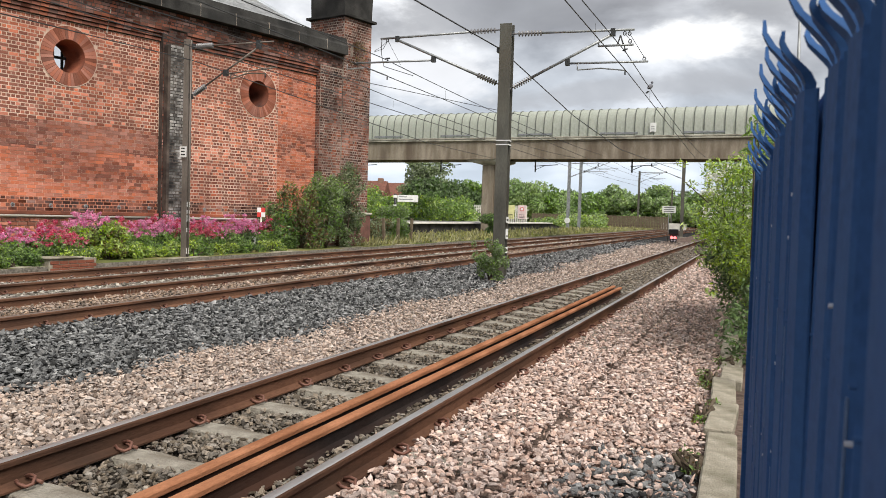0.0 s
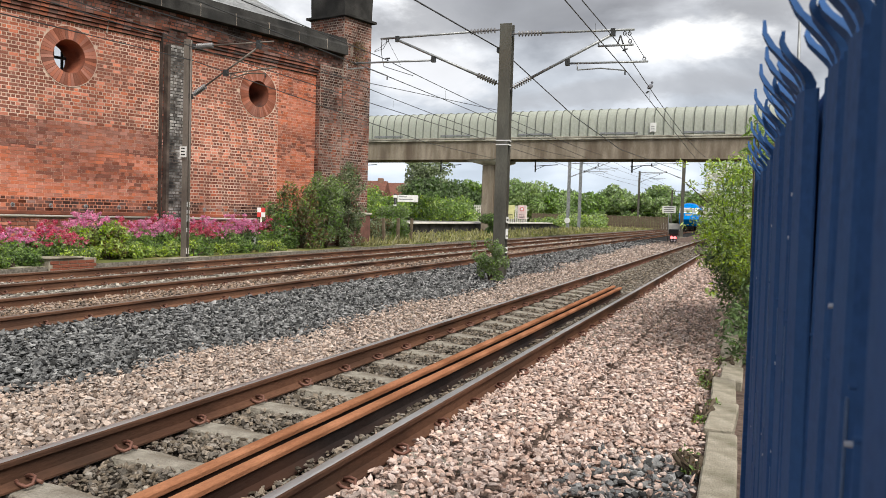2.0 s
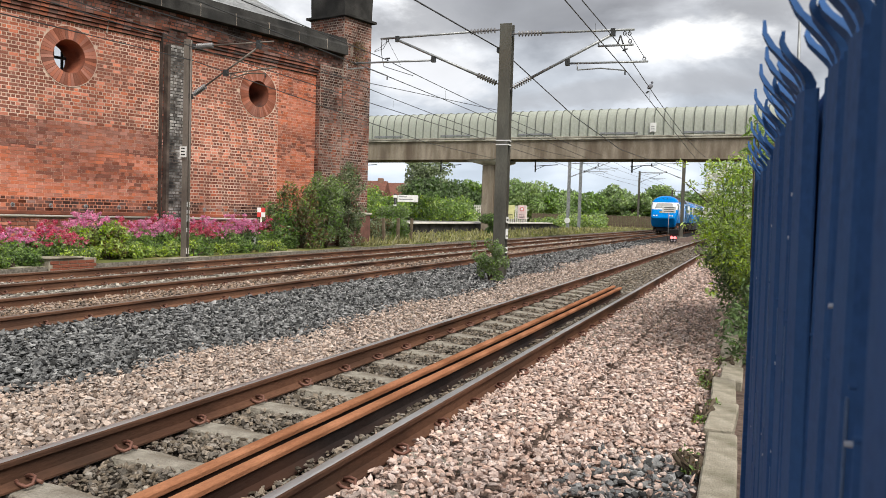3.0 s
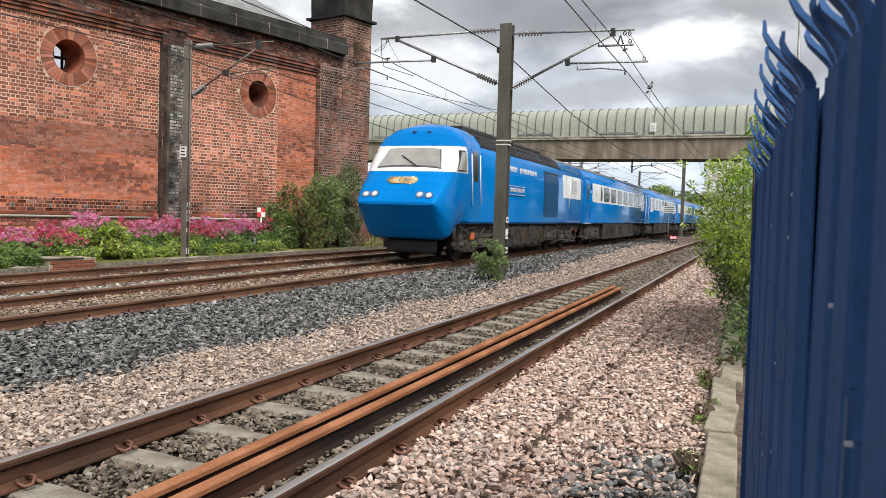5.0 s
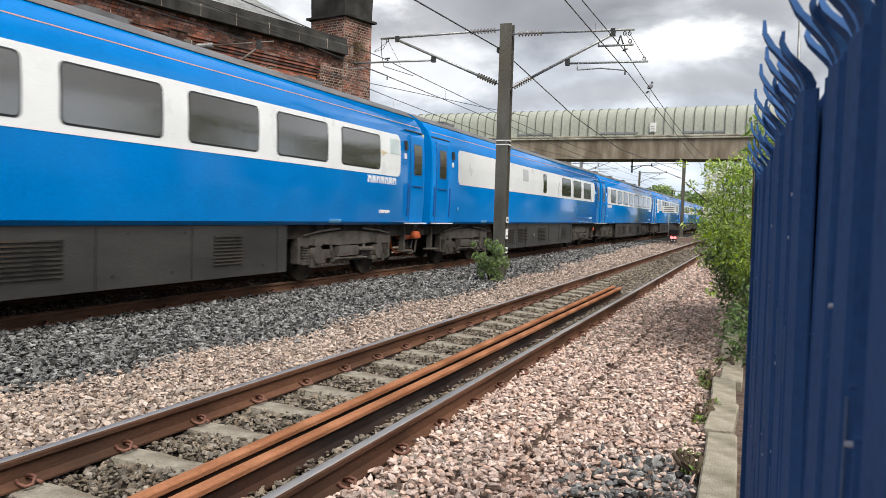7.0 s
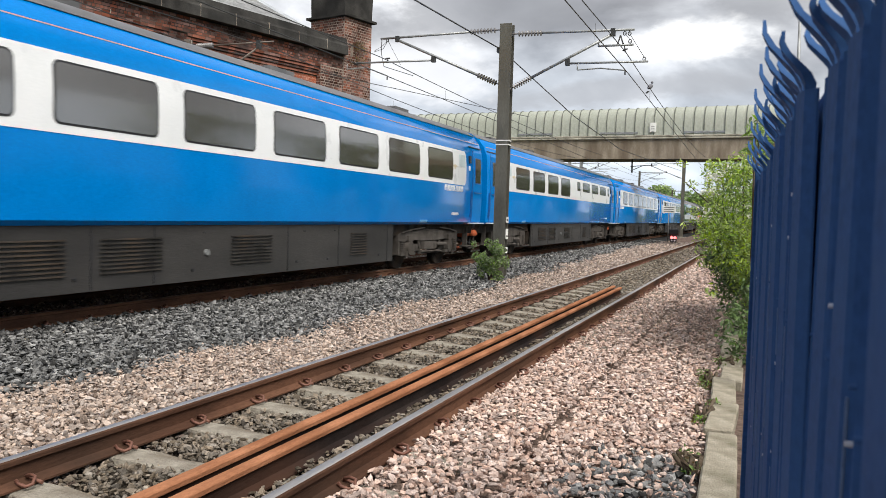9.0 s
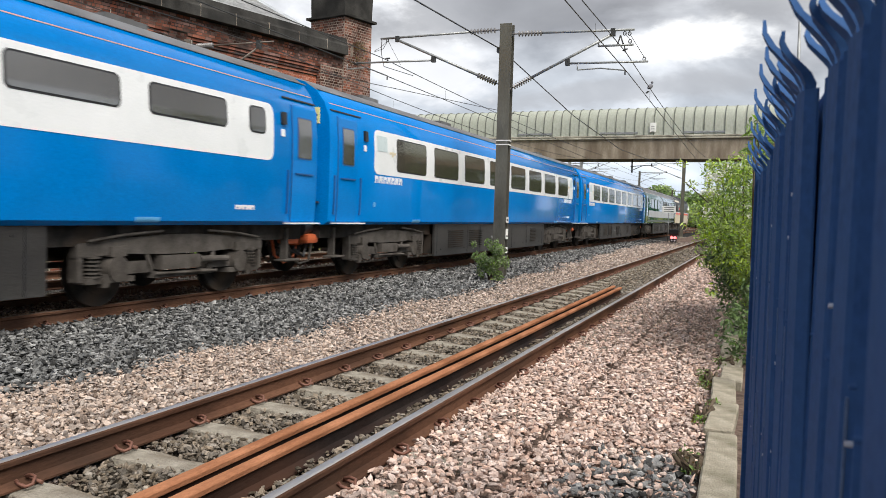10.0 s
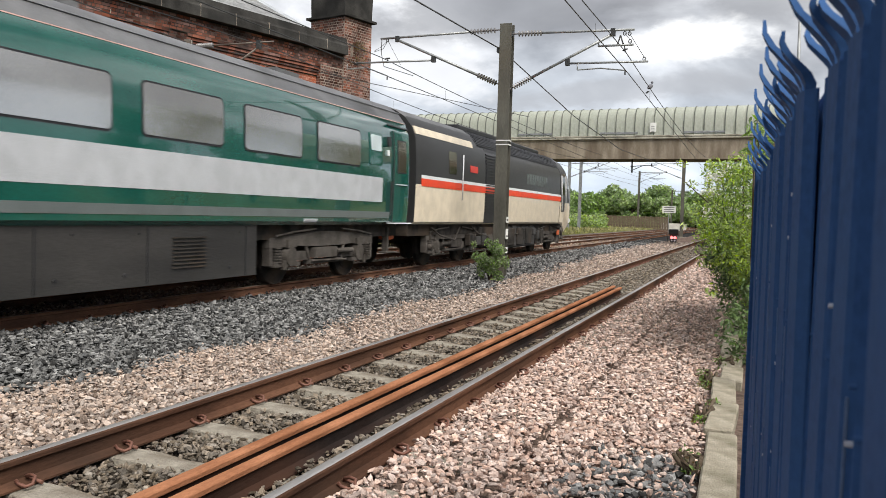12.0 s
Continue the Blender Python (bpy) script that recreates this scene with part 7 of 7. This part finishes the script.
picket_fence()
for x, mt, lab, red in ((-21.1, M["sign_yellow"], "pale yellow notice fixed to the picket fence", False), (-20.0, M["sign_pink"], "pale notice with a red ring on the picket fence", True)):
    t = thing("notice_board", pose(x, 71.955, 1.05), lab, "sign")
    part("panel", bbox(-0.38, 0.38, -0.03, 0.0, 0, 1.25, 0.01), mt, t)
    if red:
        part("ring", disc_bm(0, -0.03, 0.9, 0.19), M["sign_red"], t)
        part("ring_centre", disc_bm(0, -0.062, 0.9, 0.13), M["white_sign"], t)
    for k in range(3):
        part("marking", bbox(-0.25, 0.25, -0.036, -0.032, 0.12 + 0.12 * k, 0.16 + 0.12 * k), M["black_sign"], t, "dark unreadable line")


def board_fence():
    t = thing("board_fence", pose(-32, 121, -0.1, 0, 0, -6), "long weathered brown board fence before trees", "fence")
    pm = None
    for k in range(90):
        if pm is None:
            ob = part("board", bbox(-0.1, 0.1, -0.02, 0.02, 0, 1.9, 0.01), M["wood_fence"], t)
            pm = ob.data
        else:
            share("board", pm, t, pose(0.23 * k, 0, 0.03 * math.sin(k * 1.7)))


board_fence()


def lamp_post():
    t = thing("street_lamp", pose(0.86, 22.0, -0.22), "slim grey street lamp with a short arm behind the fence", "lamp post")
    bm = bmesh.new()
    tube(bm, (0, 0, 0), (-0.06, 0, 6.6), 0.07, 0.035)
    part("column", bm, M["galv"], t)
    bm = bmesh.new()
    tube(bm, (-0.06, 0, 6.58), (0.45, 0, 6.62), 0.025)
    part("arm", bm, M["galv"], t)
    part("lantern", bbox(0.3, 0.75, -0.1, 0.1, 6.58, 6.68, 0.03), M["galv"], t)


lamp_post()


def house(x, y, rz):
    t = thing("house", pose(x, y, -0.8, 0, 0, rz), "red-roofed brick terraced house behind the hedge", "house", "terraced houses")
    part("wall", bbox(-5, 5, -3.5, 3.5, 1.3, 5.0), M["house_wall"], t)
    bm = bmesh.new()
    v = [bm.verts.new(c) for c in ((-5.3, -3.9, 4.9), (5.3, -3.9, 4.9), (5.3, 3.9, 4.9), (-5.3, 3.9, 4.9), (-5.3, 0, 7.6), (5.3, 0, 7.6))]
    for f in ((0, 1, 5, 4), (2, 3, 4, 5), (0, 4, 3), (1, 2, 5), (3, 2, 1, 0)):
        bm.faces.new([v[i] for i in f])
    r = part("roof", bm, M["roof_tile"], t, "red tiled roof")
    part("chimney", bbox(3.6, 4.5, -0.5, 0.5, 6.6, 8.1, 0.03), M["house_wall"], r)
    for xx in (-3, 0.5, 3):
        part("window", bbox(xx - 0.5, xx + 0.5, -3.56, -3.49, 2.9, 4.3, 0.01), M["train_glass"], t)


house(-67, 131, 15)
house(-63, 140, 15)
w = part("low_wall", bbox(-13.5, -9.8, 128, 128.4, -0.2, 0.9, 0.02), M["coping"])
tagged(w, "low pale rendered wall far up the line", "wall")


# ---------------------------------------------------------------- plants
def stems(parent, rng, base, tops, r=0.02):
    for tp in tops:
        bm = bmesh.new()
        b = Vector(base)
        tp = Vector(tp)
        mid = b.lerp(tp, 0.5) + Vector((rng.uniform(-0.1, 0.1), rng.uniform(-0.1, 0.1), 0.1))
        tube(bm, b, mid, r, r * 0.7, 6)
        tube(bm, mid, tp, r * 0.7, r * 0.25, 6)
        part("branch", bm, M["bark"], parent)


def shrub(x, y, z, blobs, n, size, mt, label, seed, second=None, narrow=0.45, name="bush", nstem=6):
    t = thing(name, pose(x, y, z), label, "bush")
    rng = random.Random(seed)
    stems(t, rng, (0, 0, -0.05), [(b[0], b[1], b[2]) for b in blobs[:nstem]], 0.02)
    cr = leaves("foliage", blobs, n, size, mt, seed, t, "", narrow)
    if second:
        mt2, frac = second
        leaves("foliage", blobs, int(n * frac), size, mt2, seed + 50, t, "", narrow)
    return t


R = np.random.default_rng(21)
# weed at the foot of the mast
shrub(-5.72, 18.05, -0.24, clumps(R, (-0.20, -0.2, 0.05), (0.18, 0.2, 0.55), 20, 0.06, 0.15, 1.2) + clumps(R, (-0.34, -0.3, 0.35), (0.30, 0.3, 0.95), 26, 0.04, 0.12, 1.3), 2300, 0.066, M["leaf_grey"], "grey-green weed clump at the foot of the mast", 31, (M["leaf"], 1.1), 0.4)
# big bush before the pier: along the wall foot
WB = WALL_AT
for s, d, h, wd, n, mt, sec, sd in ((-5.35, -0.7, 1.35, 0.55, 1900, M["leaf"], (M["leaf_dark"], 0.8), 41), (-4.2, -0.8, 1.95, 0.6, 2500, M["leaf_brown"], (M["leaf"], 0.9), 42), (-3.05, -0.8, 2.35, 0.6, 3000, M["leaf"], (M["leaf_grey"], 0.9), 43), (-1.95, -0.7, 2.75, 0.5, 2700, M["leaf_grey"], (M["leaf_dark"], 0.7), 44)):
    p = WB @ Vector((s, d, 0))
    shrub(p.x, p.y, 0.0, clumps(R, (-wd, -wd, 0.15), (wd, wd, h), 52, 0.10, 0.30, 1.25), int(n * 0.85), 0.13, mt, "tall scrubby bush growing against the brick wall", sd, sec, 0.32, nstem=14)
# small plant high on the pier
p = WB @ Vector((-0.9, -0.12, 6.7))
shrub(p.x, p.y, 6.75, clumps(R, (-0.3, -0.2, -0.1), (0.3, 0.1, 0.8), 10, 0.1, 0.22), 500, 0.07, M["leaf_brown"], "dry weed rooted in the brick pier", 47)


# valerian bed along the wall
def valerian(x, y, z, sx, h, colour, seed, green=M["leaf"]):
    t = thing("valerian_plant", pose(x, y, z), "flowering valerian with pink heads over green leaves" if colour is M["flower_pink"] else "flowering valerian with crimson heads over green leaves", "flowers", "flower bed")
    rng = np.random.default_rng(seed)
    leaves("foliage", clumps(rng, (-sx, -sx, 0.08), (sx, sx, h * 0.55), 12, 0.14, 0.26, 1.0), 1500, 0.085, green, seed, t, "", 0.42)
    heads = clumps(rng, (-sx, -sx, h * 0.58), (sx, sx, h), 30, 0.03, 0.085, 0.8)
    leaves("flower_head", heads, 1050, 0.036, colour, seed + 7, t, "", 0.8, shell=0.1)
    bm = bmesh.new()
    for k, (hx, hy, hz, *_) in enumerate(heads[:8]):
        tube(bm, (hx * 0.6, hy * 0.6, 0.0), (hx, hy, hz), 0.006, 0.004, 4)
    ob = part("stem", bm, M["leaf"], t)
    ob["kind"] = "stuff"


k = 0
for i in range(34):
    u = i / 33
    y = 10.2 + 13.2 * u
    for row in (0, 1):
        x = -14.15 - 0.75 * row - 0.10 * u * 14 * (0.5) + R.uniform(-0.2, 0.2)
        wall_x = -13.9 - (27.9 - y) * 0.2587
        x = max(x, wall_x + 0.6)
        if 14.2 < y < 15.6 and row == 0:
            continue
        pinkish = (math.sin(y * 1.3 + row) + R.uniform(-0.6, 0.6)) > -0.25
        valerian(x, y + R.uniform(-0.15, 0.15), 0.0, 0.3, ((0.82 if row == 0 else 1.0) + R.uniform(-0.14, 0.14)) * (0.80 if y < 14.5 else 1.0), M["flower_pink"] if pinkish else M["flower_red"], 100 + k, M["leaf"] if R.uniform() < 0.6 else M["leaf_dark"])
        k += 1
shrub(-14.1, 14.9, 0.0, clumps(R, (-0.4, -0.7, 0.1), (0.4, 0.7, 0.75), 18, 0.15, 0.28), 3800, 0.09, M["leaf_lime"], "yellow-green weeds with dry tips in the flower bed", 61, (M["leaf_brown"], 0.25))
shrub(-14.0, 16.6, 0.0, clumps(R, (-0.3, -1.2, 0.03), (0.3, 1.2, 0.3), 22, 0.1, 0.2), 3600, 0.07, M["leaf_lime"], "low yellow-green weeds along the cess", 62, (M["leaf"], 0.4))
for k, y in enumerate((9.2, 10.0, 10.9, 11.9, 13.4, 17.6, 18.8, 20.0, 21.2)):
    shrub(-13.62 if y < 15 else -13.8, y, 0.0, clumps(R, (-0.22, -0.5, 0.03), (0.2, 0.5, 0.28), 16, 0.08, 0.18), 1300, 0.07, M["leaf"] if k % 2 else M["leaf_lime"], "low green leaves at the edge of the flower bed", 160 + k, (M["leaf_dark"], 0.5))
shrub(-13.9, 11.4, 0.0, clumps(R, (-0.3, -0.9, 0.05), (0.3, 0.9, 0.5), 22, 0.14, 0.26), 3000, 0.09, M["leaf"], "dense green leaves at the front of the flower bed", 63, (M["leaf_dark"], 0.5))

# elder bush that overhangs the fence end
bl = clumps(R, (-0.72, -3.0, 1.2), (0.25, 3.5, 2.3), 80, 0.09, 0.28, 1.0) + clumps(R, (-0.45, -2.5, 0.35), (0.35, 3.0, 1.4), 34, 0.18, 0.34, 1.0)
eb = shrub(0.10, 12.0, -0.2, bl, 19000, 0.056, M["leaf_lime"], "lime-green elder bush with white blossom overhanging the track", 71, (M["leaf"], 0.35), 0.34, "elder_bush", 18)
leaves("blossom", clumps(R, (-0.62, -2.6, 1.2), (0.1, 3.0, 2.3), 44, 0.05, 0.12, 0.5), 1700, 0.024, M["flower_white"], 75, eb, "white blossom", 0.9)
# dark leaves low down paint the shaded underside of the lime bush
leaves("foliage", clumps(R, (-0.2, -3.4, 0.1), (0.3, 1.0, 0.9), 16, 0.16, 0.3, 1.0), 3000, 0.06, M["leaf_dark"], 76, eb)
leaves("foliage", clumps(R, (-0.1, -1.0, 0.6), (0.5, 4.0, 1.9), 26, 0.25, 0.4, 1.0), 9000, 0.07, M["leaf"], 78, eb)
leaves("foliage", clumps(R, (-0.66, -2.6, 0.75), (-0.1, 2.5, 1.55), 40, 0.07, 0.2, 1.0), 5500, 0.052, M["leaf_lime"], 176, eb)
# more dark leaves, for the shade inside the lower half
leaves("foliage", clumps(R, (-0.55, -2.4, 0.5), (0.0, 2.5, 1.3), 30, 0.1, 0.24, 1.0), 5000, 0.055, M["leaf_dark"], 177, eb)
leaves("foliage", clumps(R, (-0.15, -2.6, 2.2), (0.3, 2.0, 2.6), 22, 0.06, 0.16, 1.0), 2200, 0.05, M["leaf_lime"], 178, eb)
leaves("foliage", clumps(R, (-0.95, -3.0, 1.0), (-0.55, 2.5, 2.2), 26, 0.04, 0.11, 0.7), 900, 0.055, M["leaf_lime"], 181, eb, "", 0.3)
stems(eb, random.Random(5), (0.0, 0.0, 0.9), [(-0.9, -2.2, 2.0), (-0.85, -1.0, 1.7), (-0.8, 0.6, 1.95), (-0.9, 1.8, 1.6), (-0.7, -2.8, 1.4), (-0.6, -0.2, 2.35)], 0.014)
leaves("blossom", clumps(R, (-0.68, -2.6, 1.55), (-0.15, 2.0, 2.15), 40, 0.05, 0.13, 0.5), 1900, 0.026, M["flower_white"], 179, eb, "white blossom", 0.9)
sp = shrub(0.12, 7.6, -0.2, clumps(R, (-0.2, -0.5, 1.9), (0.05, 0.4, 2.45), 6, 0.05, 0.12), 130, 0.085, M["leaf"], "thin leafy sprigs beside the fence top", 77, None, 0.3)
for k, (x, y, n) in enumerate(((-0.32, 6.6, 260), (-0.30, 8.0, 420), (-0.2, 9.0, 500), (-0.28, 5.1, 120))):
    shrub(x, y, -0.2, clumps(R, (-0.1, -0.25, 0.0), (0.08, 0.25, 0.08), 7, 0.03, 0.07), n // 2, 0.035, M["leaf"], "small weeds at the kerb edge", 80 + k, (M["leaf_brown"], 0.5))

# weeds and posts beside the pier
for k, (x, y) in enumerate(((-14.4, 30.6), (-14.4, 32.0), (-14.5, 33.6))):
    ob = part("fence_post", bbox(-0.06, 0.06, -0.06, 0.06, -0.1, 1.05, 0.012), M["wood_fence"], None, "", pose(x, y, 0.02, 0, (k - 1) * 3, 0))
    tagged(ob, "leaning weathered wooden post among weeds", "post", "wooden posts")
shrub(-15.2, 31.2, 0.0, clumps(R, (-0.5, -1.2, 0.1), (0.5, 1.2, 0.95), 20, 0.15, 0.35), 3600, 0.09, M["leaf_grey"], "straggling weeds by the corner pier", 91, (M["leaf_brown"], 0.6))
shrub(-15.2, 33.2, 0.0, clumps(R, (-0.5, -0.9, 0.1), (0.5, 0.9, 1.5), 22, 0.18, 0.4), 5200, 0.10, M["leaf"], "green shrub by the platform end", 92, (M["leaf_grey"], 0.5))
shrub(-15.6, 50.0, 0.0, clumps(R, (-0.6, -0.8, 0.1), (0.6, 0.8, 1.2), 16, 0.2, 0.45), 3600, 0.13, M["leaf_dark"], "dark bush at the footbridge column", 93, (M["leaf"], 0.4))

# platform hedge and trees
shrub(-25.5, 55.0, 0.7, clumps(R, (-3.2, -10, 0.1), (2.6, 14, 1.5), 95, 0.6, 1.2, 0.9), 30000, 0.24, M["leaf"], "dense green ivy hedge behind the platform", 95, (M["leaf_lime"], 0.3))


def tree(x, y, h, r, mt, label, seed, n=9000, size=0.4, low=0.15, name="tree"):
    t = thing(name, pose(x, y, 0), label, "tree")
    rng = random.Random(seed)
    bm = bmesh.new()
    tube(bm, (0, 0, -0.2), (0.1, 0, h * 0.5), 0.09 * h ** 0.6, 0.05 * h ** 0.6, 10)
    part("trunk", bm, M["bark"], t)
    g = np.random.default_rng(seed)
    bl = clumps(g, (-r * 0.75, -r * 0.75, h * low + r * 0.2), (r * 0.75, r * 0.75, h * 0.9), 34, r * 0.2, r * 0.45, 0.85)
    bl = [b for b in bl if math.hypot(b[0], b[1]) / r + abs(b[2] - h * 0.55) / (h * 0.7) < 1.15]
    for b in bl[:6]:
        bm = bmesh.new()
        tube(bm, (0.08, 0, h * 0.4), b[:3], 0.03 * h ** 0.6, 0.01, 6)
        part("limb", bm, M["bark"], t)
    leaves("crown", bl, n, size, mt, seed + 3, t, "", 0.6)


tree(-37.0, 95.0, 4.9, 5.0, M["leaf_dark"], "broad dark round-headed tree behind the platform", 201, 14000, 0.42, 0.05)
tree(-34.0, 84.0, 3.3, 3.0, M["leaf_dark"], "dark shrubby tree behind the platform hedge", 207, 8000, 0.36, 0.0)
tree(-45.0, 110.0, 9.2, 3.6, M["leaf_grey"], "tall airy grey-green tree", 202, 5000, 0.42, 0.4)
tree(-38.5, 140.0, 8.3, 4.4, M["leaf_far"], "round green tree behind the platform", 203, 8000, 0.5)
g = np.random.default_rng(77)
for k in range(26):
    u = k / 25
    x = -62 + 60 * u + g.uniform(-2, 2)
    y = 150 + 45 * u + g.uniform(-6, 10)
    hh = (6.4 + 1.6 * math.sin(k * 1.9) + g.uniform(-0.7, 0.9)) * (1.0 + 0.1 * (0.45 < u < 0.75))
    tree(x, y, hh, 4.2 + g.uniform(-0.6, 1.2), M["leaf_far"] if k % 4 else M["leaf"], "distant green tree in a belt along the line", 220 + k, 4200, 0.66, 0.0)
shrub(-22, 108, -0.1, clumps(R, (-4, -8, 0.1), (4, 8, 1.3), 40, 0.6, 1.3), 9000, 0.3, M["leaf_far"], "bright scrub on the far bank", 98, (M["leaf_lime"], 0.5))


# unseen stand-in tree: gives the near train windows a dark shape to mirror
tree(11.0, 32.5, 8.6, 3.0, M["leaf_dark"], "dense dark tree out of view, added for the window reflections", 299, 5000, 0.4, 0.0)
# unseen tree row added so the far coaches mirror something dark
for k in range(9):
    tree(13 + 6 * g.uniform(0, 1), 62 + 15 * k + g.uniform(-4, 4), 10.0 + g.uniform(-1.2, 1.5), 5.0, M["leaf_dark"], "dark tree out of view, added to darken far window reflections", 300 + k, 2600, 0.75, 0.0)


def grass_tufts():
    rng = np.random.default_rng(8)
    n = 42000
    x = -13.5 - 5.2 * rng.uniform(0, 1, n) ** 1.3
    y = 27 + 60 * rng.uniform(0, 1, n) ** 1.2
    far = rng.uniform(0, 1, n) < 0.35
    x[far] = rng.uniform(-32, -13.5, far.sum())
    y[far] = rng.uniform(82, 150, far.sum())
    h = rng.uniform(0.04, 0.20, n) * (1 + 1.2 * (rng.uniform(0, 1, n) < 0.08))
    a = rng.uniform(0, math.pi, n)
    lean = rng.normal(0, 0.12, (n, 2))
    w = 0.02 + 0.0006 * y
    v = np.zeros((n, 4, 3))
    v[:, 0] = np.stack([x - np.cos(a) * w, y - np.sin(a) * w, np.full(n, 0.0)], -1)
    v[:, 1] = np.stack([x + np.cos(a) * w, y + np.sin(a) * w, np.full(n, 0.0)], -1)
    v[:, 2] = np.stack([x + np.cos(a) * w * 0.3 + lean[:, 0], y + np.sin(a) * w * 0.3 + lean[:, 1], h], -1)
    v[:, 3] = np.stack([x - np.cos(a) * w * 0.3 + lean[:, 0], y - np.sin(a) * w * 0.3 + lean[:, 1], h], -1)
    f = (np.array([[0, 1, 2, 3]])[None] + 4 * np.arange(n)[:, None, None]).reshape(-1, 4)
    tagged(from_arrays("rough_grass", v.reshape(-1, 3), f, M["grass"]), "dry yellow-green rough grass along the line", "grass", "", "stuff")


grass_tufts()


# ---------------------------------------------------------------- movement
def motions():
    """The train runs through at about 32.4 m/s, easing a little in its second half."""
    times = [0.0, 1 / 30] + [0.5 * k for k in range(1, 24)] + [12.0 - 1 / 30, 12.0]
    lag = [float(np.interp(t, (0.0, 6.5, 9.0, 10.0, 11.5, 12.0), (0.0, 0.0, 0.16, 0.21, 0.16, 0.13))) for t in times]
    units = [(front_car, 0.0, 0)] + [(c, 23.0 * k, 0) for k, c in enumerate(coaches)] + [(rear_car, 23.0 * 9, 180)]
    for ob, back, turn in units:
        walk(ob, [(t, pose(MAIN_C, GAP_AT_T0 - SPEED * t + back + d, 0, 0, 0, turn)) for t, d in zip(times, lag)])


motions()
